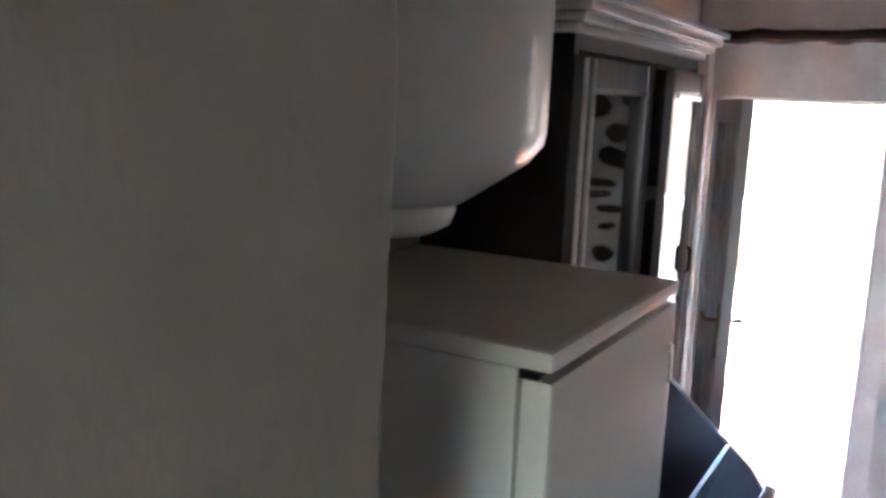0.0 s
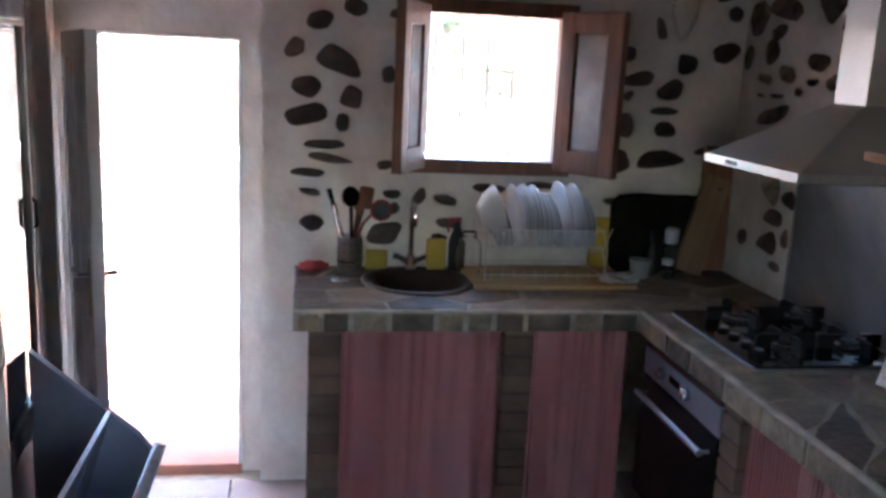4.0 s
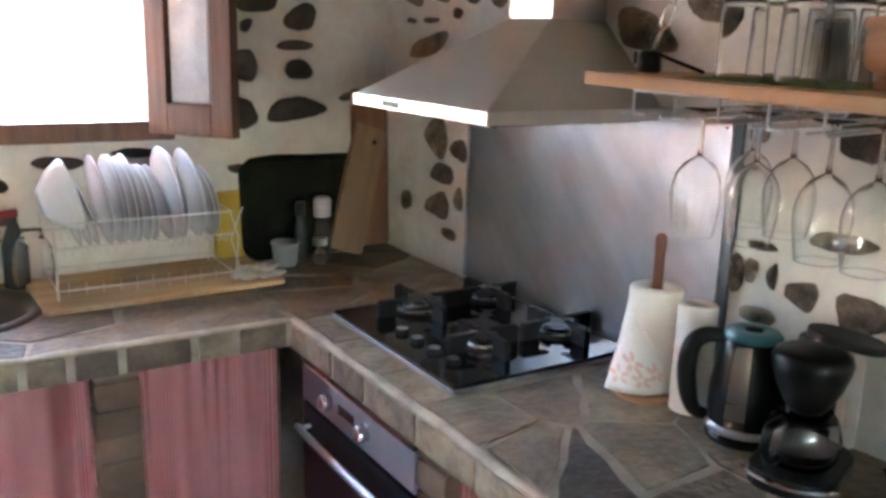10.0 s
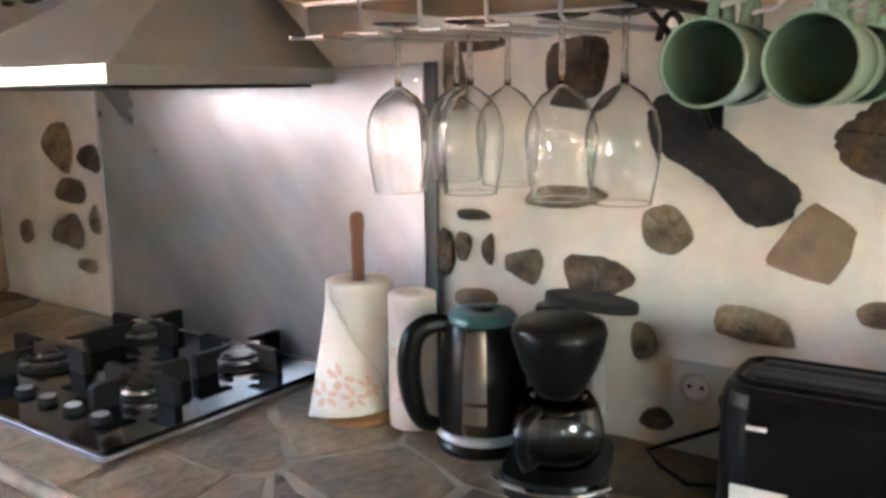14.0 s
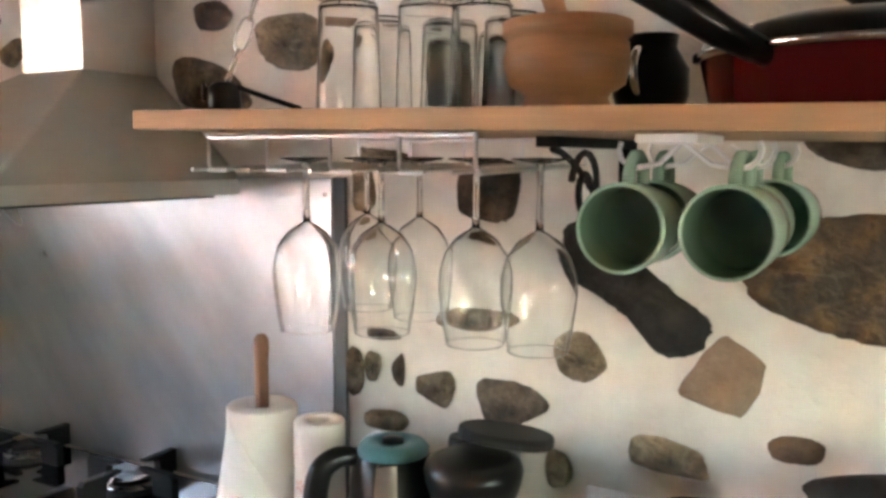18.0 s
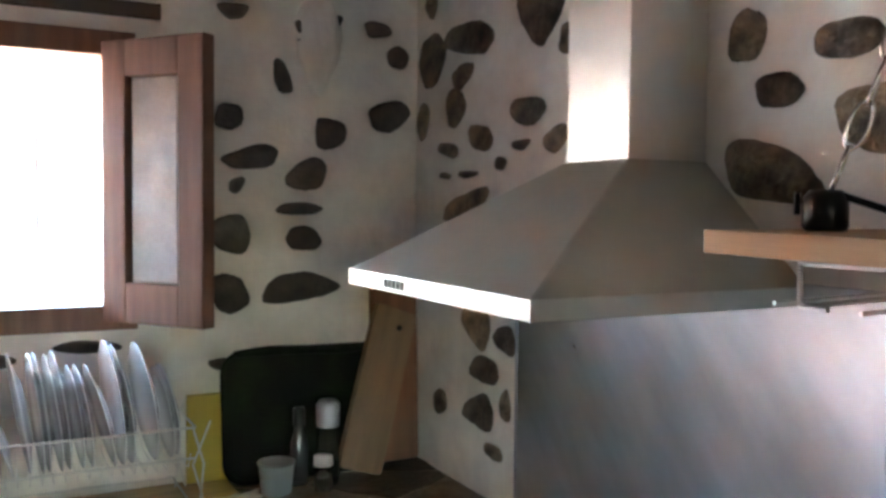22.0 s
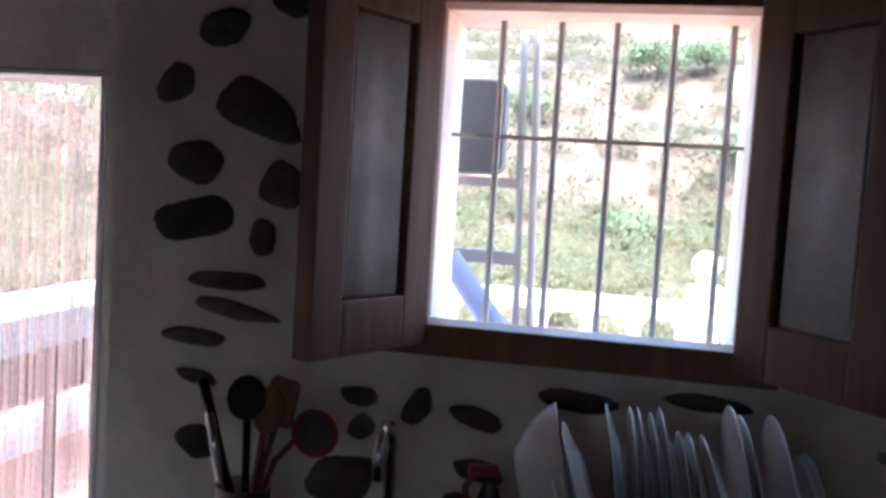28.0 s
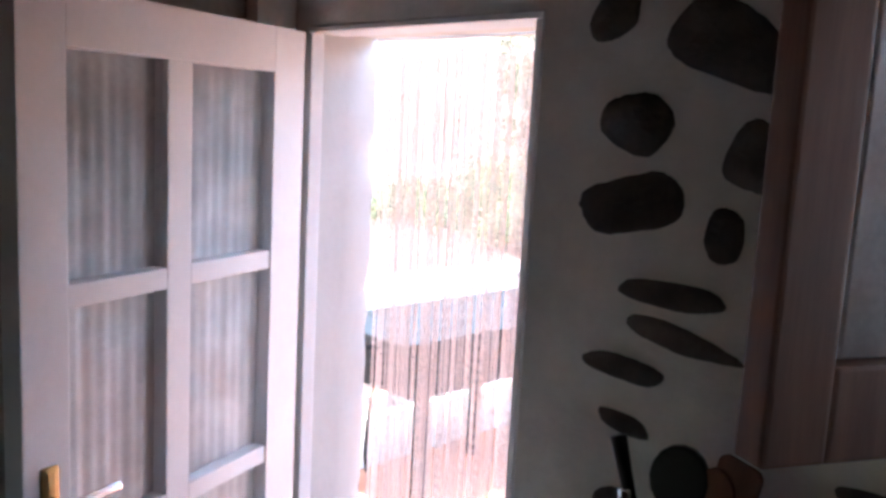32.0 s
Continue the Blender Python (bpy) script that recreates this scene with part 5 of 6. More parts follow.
KS = brushed("kettle_steel", (0.36, 0.31, 0.26), 0.28, (1, 1, 10), 0.08)
for a0, a1 in ((188, 218), ):
    part("stripe", band([(r + 0.0012, z) for r, z in KP[:5]], a0, a1), KS, ke, "brushed steel stripe", smooth=True)
part("lid", lathe([(0.056, 0.208), (0.058, 0.217), (0.05, 0.226), (0.026, 0.229), (0.022, 0.224), (0, 0.224)], 36), TEAL, ke, "teal plastic lid", smooth=True)
part("lid_button", lathe([(0.018, 0.223), (0.017, 0.232), (0, 0.234)], 20), BLACK, ke, smooth=True)
part("handle", tube(*bend([(-0.035, 0.045, 0.205), (-0.06, 0.066, 0.206), (-0.08, 0.083, 0.185), (-0.086, 0.088, 0.135), (-0.08, 0.083, 0.08), (-0.07, 0.072, 0.045), (-0.05, 0.055, 0.035)], [0.014, 0.017, 0.019, 0.02, 0.019, 0.015, 0.012]), 12), BLACK, ke, smooth=True)
part("spout", tube([(0.02, -0.05, 0.18), (0.03, -0.072, 0.205)], [0.022, 0.014], 12), BLACK, ke, smooth=True)

ke.scale = (0.94, 0.94, 0.95)
co = thing("coffee_maker", "black filter coffee maker with a glass jug", "coffee maker", (-0.17, -1.905, TOP + 0.002), 20)
part("base", prism(round_rect(0.22, 0.15, 0.06), 0, 0.03, 0.006, pose(-0.02, 0, 0)), BLACK, co, smooth=False)
part("column", prism(round_rect(0.05, 0.075, 0.02), 0.03, 0.235, 0.006, pose(0.05, 0.01, 0)), BLACK, co)
part("filter_basket", lathe([(0, 0.125), (0.028, 0.125), (0.038, 0.138), (0.054, 0.17), (0.064, 0.2), (0.067, 0.218), (0.063, 0.23), (0.05, 0.236), (0, 0.238)], 32, pose(-0.035, 0, 0)), BLACK, co, smooth=True)
part("lid", prism(round_rect(0.11, 0.135, 0.054), 0.24, 0.254, 0.006, pose(0.0, -0.012, 0.004) @ pose(0, 0, 0, 6, 5, 0)), IRON, co)
jug = part("jug", lathe([(0, 0.032), (0.05, 0.032), (0.062, 0.05), (0.066, 0.08), (0.056, 0.115), (0.045, 0.13), (0.043, 0.13), (0.054, 0.114), (0.063, 0.08), (0.059, 0.052), (0.048, 0.036), (0, 0.036)], 36, pose(-0.04, 0, 0)), GLASS, co, "clear glass jug", smooth=True)
part("coffee", lathe([(0, 0.038), (0.046, 0.038), (0.058, 0.052), (0.059, 0.066), (0, 0.066)], 30, pose(-0.04, 0, 0)), BLACK, jug)
part("jug_handle", tube([(-0.095, 0.02, 0.122), (-0.128, 0.032, 0.115), (-0.135, 0.034, 0.08), (-0.12, 0.03, 0.05), (-0.1, 0.022, 0.052)], 0.009, 10), BLACK, jug, smooth=True)
part("front_trim", tube(arc((-0.03, 0.0, 0.02), 0.105, 130, 230, 12, "xy"), 0.004, 6), CHROME, co)

wb = solo("white_box", box(-0.06, -0.01, -1.90, -1.815, TOP + 0.002, 1.19, 0.004), WHITE, "white cardboard box behind the coffee maker", "box")
sk2 = thing("wall_socket", "white double wall socket", "socket", (0, -2.05, 1.085))
part("plate", box(-0.007, -0.0005, -0.082, 0.045, -0.042, 0.042, 0.004), WHITE, sk2)
for y in (0.004, ):
    w = part("well", lathe([(0.024, 0.0), (0.026, 0.003), (0.021, 0.002), (0.02, -0.004), (0, -0.004)], 24, pose(-0.0105, y, 0, 0, -90, 0)), ENAMEL, sk2, smooth=True)
    for d in (-0.0095, 0.0095):
        part("pin_hole", lathe([(0, 0.0), (0.0035, 0.0)], 10, pose(-0.0108, y + d, 0.002, 0, -90, 0)), BLACK, w)
part("plug", lathe([(0, 0.03), (0.014, 0.03), (0.018, 0.02), (0.019, 0.0), (0, 0)], 20, pose(-0.01, -0.055, -0.004, 0, -90, 0)), BLACK, sk2, "black plug", smooth=True)
cab = solo("power_cable", tube([(-0.04, -2.105, 1.08), (-0.06, -2.10, 1.05), (-0.07, -2.04, 1.02), (-0.08, -2.0, 1.0), (-0.1, -2.03, 0.99), (-0.13, -2.08, 0.987), (-0.11, -2.12, 0.987)], 0.004, 8), BLACK, "black appliance cable trailing on the worktop", "cable", smooth=True)

to = thing("toaster", "glossy black two-slot toaster on the worktop", "toaster", (-0.18, -2.275, TOP + 0.002), 4)
part("body", prism(round_rect(0.17, 0.25, 0.05, 8), 0.012, 0.203, 0.02), BLACK, to, smooth=False)
part("deck_rim", tube([(x, y + 0.006, 0.2045) for x, y in round_rect(0.108, 0.205, 0.03, 6)], 0.0055, 8, closed=True), BLACK, to, "raised rim round the slots", smooth=True)
part("foot", box(-0.075, 0.075, -0.11, 0.11, 0, 0.014, 0.004), BLACK, to)
for x in (-0.03, 0.03):
    s = part("slot", box(x - 0.013, x + 0.013, -0.075, 0.09, 0.2, 0.2042, 0.002), IRON, to, "dark bread slot")
    for d in (-0.0155, 0.0155):
        part("slot_rim", box(x + d - 0.0025, x + d + 0.0025, -0.078, 0.093, 0.2, 0.2065, 0.001), GREYM, s)
part("lever", box(-0.05, -0.02, -0.14, -0.122, 0.12, 0.135, 0.003), BLACK, to)
part("name_bar", box(-0.0865, -0.0845, 0.062, 0.085, 0.160, 0.165), WHITE, to, "small pale maker's mark")
for k in range(4):
    part("button", lathe([(0, 0.004), (0.005, 0.003), (0.006, 0)], 12, pose(-0.084, -0.07 + 0.022 * k, 0.06, 0, -90, 0)), DARKSTEEL, to)
sk3 = part("paper_label", box(-0.0865, -0.0846, 0.035, 0.10, 0.03, 0.09), PAPER, to, "white paper label")

mw = thing("microwave", "white microwave oven with its protective film", "microwave", (-0.01, -2.66, TOP + 0.004))
part("body", box(-0.345, -0.085, -0.25, 0.24, 0.008, 0.236, 0.014), ENAMEL, mw)
fd = part("door", box(-0.36, -0.343, -0.12, 0.232, 0.02, 0.226, 0.006), BLACK, mw, "black glass door")
film = part("film", box(-0.3625, -0.3605, -0.09, 0.218, 0.035, 0.214), FOIL, fd, "blue printed film")
for k, (w, z) in enumerate(((0.07, 0.192), (0.19, 0.168), (0.15, 0.15), (0.2, 0.126), (0.12, 0.105), (0.17, 0.08))):
    part("print_line", box(-0.3638, -0.3624, 0.205 - w, 0.205, z, z + 0.006), PAPER, film)
part("print_stripe", box(-0.3638, -0.3624, -0.03, -0.018, 0.06, 0.2, 0, pose(0, 0, 0)), PAPER, film)
part("control_strip", box(-0.357, -0.343, -0.24, -0.13, 0.02, 0.226, 0.004), ENAMEL, mw)
for z in (0.16, 0.08):
    part("dial", lathe([(0, 0.016), (0.02, 0.016), (0.023, 0.0)], 24, pose(-0.357, -0.185, z, 0, -90, 0)), DARKSTEEL, mw, smooth=True)
for x in (-0.30, -0.12):
    for y in (-0.2, 0.2):
        part("foot", lathe([(0, -0.004), (0.014, -0.004), (0.014, 0.01), (0, 0.01)], 12, pose(x, y, 0)), BLACK, mw)
bx = thing("food_container", "white plastic tray with a clear lid on the microwave", "food container", (-0.225, -2.61, TOP + 0.2415))
bm = bmesh.new()
prev = None
for sc, z in ((0.82, 0.0), (0.86, 0.012), (0.97, 0.036), (1.0, 0.04), (0.97, 0.041), (0.84, 0.012), (0.8, 0.006)):
    ring = [bm.verts.new((x * sc, y * sc, z)) for x, y in round_rect(0.22, 0.27, 0.03)]
    if prev:
        for i in range(len(ring)):
            bm.faces.new((prev[i], prev[(i + 1) % len(ring)], ring[(i + 1) % len(ring)], ring[i]))
    else:
        bm.faces.new(ring[::-1])
    prev = ring
bm.faces.new(prev)
part("tub", bm, ENAMEL, bx)
part("lid", prism(round_rect(0.19, 0.225, 0.035), 0.0415, 0.075, 0.012, pose(0, -0.015, 0)), PANE, bx, "clear plastic lid")

# ---- things on the north worktop ----
mt = thing("bamboo_board", "wide bamboo board under the dish rack", "board", (-0.88, -0.215, TOP + 0.003), 2)
part("board", prism(round_rect(0.67, 0.36, 0.012), 0, 0.014, 0.003), MAT_WOOD, mt)
dk = thing("dish_rack", "chrome wire dish rack full of drying plates", "dish rack", (-0.915, -0.21, TOP + 0.018))
RACKW = mat("rack_wire", (0.68, 0.66, 0.62), 0.35, 0.4, 0.1, 8.0, 60.0, 0.0)
for y in (-0.13, 0.13):
    for z in (0.03, 0.145, 0.211):
        part("rail", tube([(-0.25, y, z), (0.23, y, z)], 0.0027, 8), RACKW, dk)
    part("leg", tube([(-0.25, y, 0.211), (-0.25, y, 0.004)], 0.0027, 8), RACKW, dk)
    part("leg", tube([(0.225, y, 0.211), (0.248, y, 0.13), (0.235, y, 0.004)], 0.0024, 8), RACKW, dk)
    part("leg", tube([(0.262, y, 0.222), (0.225, y, 0.13), (0.26, y, 0.004)], 0.0024, 8), RACKW, dk)
for x in (-0.25, 0.23):
    part("end_rail", tube([(x, -0.13, 0.211), (x, 0.13, 0.211)], 0.0024, 8), RACKW, dk)
    part("end_rail", tube([(x, -0.13, 0.03), (x, 0.13, 0.03)], 0.0022, 8), RACKW, dk)
for k in range(22):
    x = -0.245 + 0.0222 * k
    part("divider", tube([(x, -0.125, 0.155), (x, -0.1, 0.118), (x, 0.1, 0.118), (x, 0.125, 0.155)], 0.0013, 5), RACKW, dk)
    if k % 2:
        part("comb_tooth", tube([(x, -0.13, 0.012), (x, -0.13, 0.05)], 0.0013, 5), RACKW, dk)
pl = thing("plate", "white glazed dinner plate standing in the dish rack", "plate", (-0.70, -0.21, 1.215), group="plates in the dish rack")
prof = [(0, 0.0), (0.065, 0.0), (0.07, 0.003), (0.082, 0.006), (0.117, 0.0125), (0.12, 0.0145), (0.117, 0.0155), (0.08, 0.009), (0.068, 0.0055), (0, 0.0045)]
pl_disc = part("disc", lathe(prof, 44, pose(0, 0, 0, 0, -90, 0)), CERAMIC, pl, smooth=True)
pl.matrix_basis = pose(-0.708, -0.21, 1.228, 0, -9, 3)
pl.scale = (0.87, 0.87, 0.87)
rng = random.Random(6)
for k, (x, tilt, s) in enumerate(((-0.719, -9, 0.87), (-0.755, -8, 1.11), (-0.804, -8, 1.10), (-0.821, -7, 1.15), (-0.851, -14, 0.97), (-0.883, -8, 0.94), (-0.90, -7, 0.94), (-0.927, -7, 1.08), (-0.942, -7, 1.05), (-0.964, -6, 1.07), (-0.976, -6, 1.07), (-1.007, -9, 1.08), (-1.058, -19, 0.97), (-1.075, -17, 0.93), (-1.094, -13, 0.87))):
    o = thing_copy(pl, x, -0.21 + rng.uniform(-0.008, 0.008), 1.119 + 0.1195 * s * math.cos(radians(tilt)), 0, tilt, 3)
    o.scale = (s, s, s)
bw = thing("bowl", "white ceramic bowl tilted in the dish rack", "bowl", (-1.14, -0.21, 1.19), group="bowls in the dish rack")
part("shell", lathe([(0, 0), (0.04, 0), (0.045, 0.006), (0.085, 0.04), (0.105, 0.075), (0.107, 0.078), (0.102, 0.077), (0.082, 0.046), (0.04, 0.01), (0, 0.009)], 40, pose(0, 0, 0, 0, 90, 0)), CERAMIC, bw, smooth=True)
bw.matrix_basis = pose(-1.175, -0.21, 1.245, 0, -12, 6)

ty = thing("serving_tray", "black rounded tray leaning on the wall, olive reflection in its colour", "tray", (-0.365, -0.05, TOP + 0.004))
part("tray", prism(round_rect(0.39, 0.33, 0.05, 6), 0, 0.012, 0.004, pose(0, 0, 0.165, 90 - 6, 0, 0)), TRAYM, ty)
part("tray_rim", tube([(x, y, 0) for x, y in round_rect(0.385, 0.325, 0.05, 6)], 0.007, 8, closed=True), TRAYM, ty).matrix_basis = pose(0, -0.01, 0.165, 84, 0, 0)
part("tray_lip", tube(*bend([(-0.165, 0.0, 0.326), (-0.08, -0.006, 0.331), (0.03, -0.006, 0.328), (0.13, -0.008, 0.326), (0.2, -0.01, 0.328)], [0.008, 0.013, 0.012, 0.014, 0.011]), 10), TRAYM, ty, "rolled dark upper lip", smooth=True)


def board(label, w, h, t, material, at, lean, hole=True):
    b = thing("cutting_board", label, "cutting board", at, group="cutting boards in the corner")
    part("slab", prism(round_rect(w, h, 0.012), -t / 2, t / 2, 0.003, pose(0, 0, h / 2, 90, 0, 0)), material, b)
    if hole:
        part("hang_hole", lathe([(0, 0), (0.008, 0), (0.008, 0.003)], 14, pose(w * 0.12, -t / 2 - 0.001, h - 0.05, 90, 0, 0)), BLACK, b)
    b.matrix_basis = pose(*at) @ pose(0, 0, 0, *lean)
    return b


board("pale wooden cutting board leaning in the corner", 0.13, 0.44, 0.022, PINEX, (-0.225, -0.135, TOP + 0.016), (-8, 19, 4))
board("red-brown wooden board leaning in the corner", 0.14, 0.545, 0.02, REDWOOD, (-0.096, -0.085, TOP + 0.016), (-5, 1.5, 6), False)


def bottle(name, label, at, prof, material, capm, cap):
    prof, cap = [(r * 1.18, z * 1.55) for r, z in prof], [(r * 1.18, z * 1.55) for r, z in cap]
    b = thing(name, label, "bottle", at)
    part("body", lathe(prof, 24), material, b, smooth=True)
    part("cap", lathe(cap, 20), capm, b, smooth=True)
    return b


bottle("pepper_mill", "small dark glass spice bottle by the tray", (-0.385, -0.13, TOP + 0.003), [(0, 0), (0.018, 0), (0.02, 0.004), (0.02, 0.07), (0.012, 0.085), (0.011, 0.1), (0, 0.1)], BOTTLE, BLACK, [(0.013, 0.098), (0.013, 0.125), (0, 0.128)])
bottle("salt_mill", "clear salt grinder with a steel cap", (-0.315, -0.15, TOP + 0.003), [(0, 0), (0.024, 0), (0.026, 0.01), (0.023, 0.09), (0.02, 0.095), (0, 0.095)], PLASTICC, DARKSTEEL, [(0.024, 0.094), (0.026, 0.13), (0.02, 0.137), (0, 0.138)])
bottle("spice_jar", "small jar with a white lid", (-0.345, -0.20, TOP + 0.003), [(0, 0), (0.018, 0), (0.02, 0.01), (0.019, 0.04), (0, 0.04)], PLASTICC, WHITE, [(0.02, 0.04), (0.02, 0.055), (0, 0.056)])
tb = thing("plastic_tub", "small translucent plastic tub", "tub", (-0.455, -0.17, TOP + 0.003))
part("tub", lathe([(0, 0), (0.034, 0), (0.037, 0.005), (0.043, 0.07), (0.046, 0.072), (0.046, 0.078), (0.041, 0.078), (0.036, 0.01), (0, 0.006)], 28), mat("cloudy_plastic", (0.34, 0.35, 0.34), 0.4, 0, 0.06, 5.0, 60.0, 0.0), tb, smooth=True)
bm = bmesh.new()
bmesh.ops.create_icosphere(bm, subdivisions=4, radius=1)
for v in bm.verts:
    n0 = 0.75 + 0.5 * noise.noise(v.co * 1.7) + 0.22 * noise.noise(v.co * 5)
    v.co = Vector((v.co.x * 0.10 * n0, v.co.y * 0.06 * n0, max(0.0, 0.025 + v.co.z * 0.034 * n0)))
solo("crumpled_bag", bm, mat("thin_plastic", (0.62, 0.64, 0.60), 0.35, 0, 0.12, 20, 60, 0.3, 0.004), "crumpled pale plastic bag", "bag", (-0.585, -0.30, TOP + 0.003), 15)
solo("yellow_packet", box(-0.645, -0.545, -0.055, -0.03, TOP + 0.003, 1.215, 0.004), YELLOW, "yellow card packet standing against the wall", "packet")
sg = thing("yellow_sponge", "yellow sponge cloth standing by the tap", "sponge", (-1.325, -0.10, TOP + 0.011), 8)
part("sponge", box(-0.04, 0.04, -0.015, 0.015, 0, 0.13, 0.006), YELLOW, sg)
s2 = thing("yellow_sponge", "small yellow sponge behind the sink", "sponge", (-1.57, -0.06, TOP + 0.003), -10)
part("sponge", box(-0.045, 0.045, -0.03, 0.03, 0, 0.075, 0.008), YELLOW, s2)
sb = thing("spray_bottle", "dark spray bottle with a red trigger", "spray bottle", (-1.235, -0.075, TOP + 0.003), 200)
part("body", lathe([(0, 0), (0.032, 0), (0.035, 0.006), (0.035, 0.12), (0.02, 0.17), (0.013, 0.19), (0.013, 0.205), (0, 0.205)], 26), BOTTLE, sb, smooth=True)
part("trigger_head", box(-0.014, 0.04, -0.009, 0.009, 0.205, 0.226, 0.004), REDP, sb, "red trigger head")
part("trigger", tube([(0.03, 0, 0.21), (0.045, 0, 0.185), (0.042, 0, 0.165)], 0.006, 8), REDP, sb)
cw = thing("carafe", "empty clear glass carafe drying", "carafe", (-1.20, -0.17, TOP + 0.02))
part("body", lathe([(0.05, 0), (0.055, 0.06), (0.05, 0.12), (0.03, 0.15), (0.028, 0.17), (0, 0.172), (0, 0.166), (0.024, 0.165), (0.046, 0.118), (0.051, 0.06), (0.047, 0)], 28), GLASS, cw, smooth=True)

ut = thing("utensil_pot", "perforated steel pot full of kitchen utensils", "utensil pot", (-1.685, -0.12, TOP + 0.003))
part("pot", lathe([(0, 0), (0.048, 0), (0.05, 0.003), (0.05, 0.145), (0.052, 0.147), (0.049, 0.148), (0.047, 0.145), (0.047, 0.006), (0, 0.005)], 36), brushed("pot_steel", (0.5, 0.5, 0.5), 0.3, (1, 1, 10), 0.08), ut, smooth=True)
for k in range(12):
    for j in range(4):
        part("perforation", lathe([(0, 0), (0.0035, 0)], 8, pose(0, 0, 0.03 + 0.03 * j, 0, 0, 30 * k) @ pose(0.0507, 0, 0, 0, 90, 0)), BLACK, ut)


def utensil(name, label, pts, rs, material, headbm=None, headm=None, n=10):
    u = thing(name, label, "utensil", (-1.685, -0.12, TOP + 0.012), group="utensils in the pot")
    part("handle", tube(pts, rs, n), material, u, smooth=True)
    if headbm:
        part("head", headbm, headm or material, u)
    return u


utensil("knife", "black-handled knife standing in the pot", [(0.01, 0, 0.01), (-0.07, -0.005, 0.27), (-0.09, -0.005, 0.33)], [0.004, 0.009, 0.011], BLACK)
utensil("tongs", "steel tongs standing in the pot", [(0.0, -0.02, 0.01), (-0.05, -0.02, 0.2), (-0.065, -0.02, 0.27)], [0.006, 0.009, 0.008], CHROME)
utensil("wooden_spoon", "wooden spoon standing in the pot", [(0, 0.01, 0.01), (0.03, 0.01, 0.24)], 0.007, REDWOOD, prism([(0.03 * math.cos(a), 0.045 * math.sin(a)) for a in np.linspace(0, 6.28, 17)[:-1]], -0.006, 0.006, 0.002, pose(0.038, 0.01, 0.28, 84, 6, 0)), REDWOOD)
utensil("ladle", "black nylon ladle standing in the pot", [(0.01, -0.01, 0.01), (0.0, 0.0, 0.26)], 0.007, BLACK, prism([(0.036 * math.cos(a), 0.042 * math.sin(a)) for a in np.linspace(0, 6.28, 17)[:-1]], -0.008, 0.008, 0.004, pose(-0.002, 0, 0.30, 80, 0, 20)), BLACK)
utensil("spatula", "brown wooden spatula standing in the pot", [(-0.01, 0.01, 0.01), (0.05, 0.015, 0.25)], 0.006, REDWOOD, prism(round_rect(0.06, 0.09, 0.012), -0.003, 0.003, 0.001, pose(0.06, 0.016, 0.295, 84, 8, -10)), REDWOOD)
tea = thing("red_strainer", "red-rimmed strainer standing in the pot", "strainer", (-1.56, -0.10, 1.235))
part("rim", tube(arc((0, 0, 0), 0.04, 0, 345, 23), 0.006, 8, closed=True), REDP, tea)
part("mesh_bowl", lathe([(0.039, 0), (0.032, 0.014), (0.016, 0.022), (0, 0.024)], 26, pose(0, 0, 0, -90, 0, 0)), GREYM, tea, smooth=True)
part("handle", tube([(-0.034, 0, -0.012), (-0.075, -0.002, -0.06), (-0.105, -0.006, -0.15)], 0.006, 8), REDP, tea)
dsh = thing("cloth_bundle", "small red patterned cloth bundle on the worktop", "cloth", (-1.83, -0.13, TOP + 0.003))
bm = bmesh.new()
bmesh.ops.create_icosphere(bm, subdivisions=3, radius=1)
for v in bm.verts:
    n0 = 0.85 + 0.4 * noise.noise(v.co * 2.3)
    v.co = Vector((v.co.x * 0.065 * n0, v.co.y * 0.05 * n0, max(0.0, 0.022 + v.co.z * 0.026 * n0)))
part("bundle", bm, CLOTH, dsh, smooth=True)
sr = thing("jar_lid", "small steel lid lying on the worktop", "lid", (-1.73, -0.3, TOP + 0.004))
part("disc", lathe([(0, 0.012), (0.03, 0.012), (0.034, 0.008), (0.034, 0), (0.031, 0), (0, 0.006)], 24), CHROME, sr, smooth=True)

bm = bmesh.new()
bmesh.ops.create_uvsphere(bm, u_segments=30, v_segments=22, radius=1)
for v in bm.verts:
    z = v.co.z
    w = 0.07 * (0.85 + 0.25 * z) + 0.014 * noise.noise(v.co * 2.2)
    v.co = Vector((v.co.x * w, min(0.004, v.co.y * 0.034 - 0.002 + 0.006 * noise.noise(v.co * 4)), z * 0.135))
bulge = part("plaster_bulge", bm, PLASTER, wall_n, "plastered-over stone bulging from the wall", smooth=True)
bulge.matrix_basis = pose(-0.292, 0, 2.115)
for u, z, w, h, a in ((-0.345, 2.155, 0.02, 0.05, 15), (-0.338, 2.115, 0.03, 0.018, -35), (-0.235, 2.18, 0.018, 0.04, -10)):
    part("stone", fieldstone(w, h, 300 + int(h * 900)), STONE, wall_n).matrix_basis = pose(u, -0.004, z, 0, -a, 0)

# ---- west side: refrigerator, water heater, cabinet ----
fr = thing("refrigerator", "old white upright refrigerator", "refrigerator", (-2.318, -2.545, 0), 0)
part("cabinet", box(-0.55, -0.05, -0.29, 0.29, 0.03, 1.511, 0.006), ENAMEL, fr)
part("top_panel", box(-0.56, 0.0, -0.293, 0.293, 1.5115, 1.54, 0.011), ENAMEL, fr, "white laminate top")
fdr = part("door", box(-0.044, 0.0, -0.29, 0.29, 0.06, 1.500, 0.010), ENAMEL, fr)
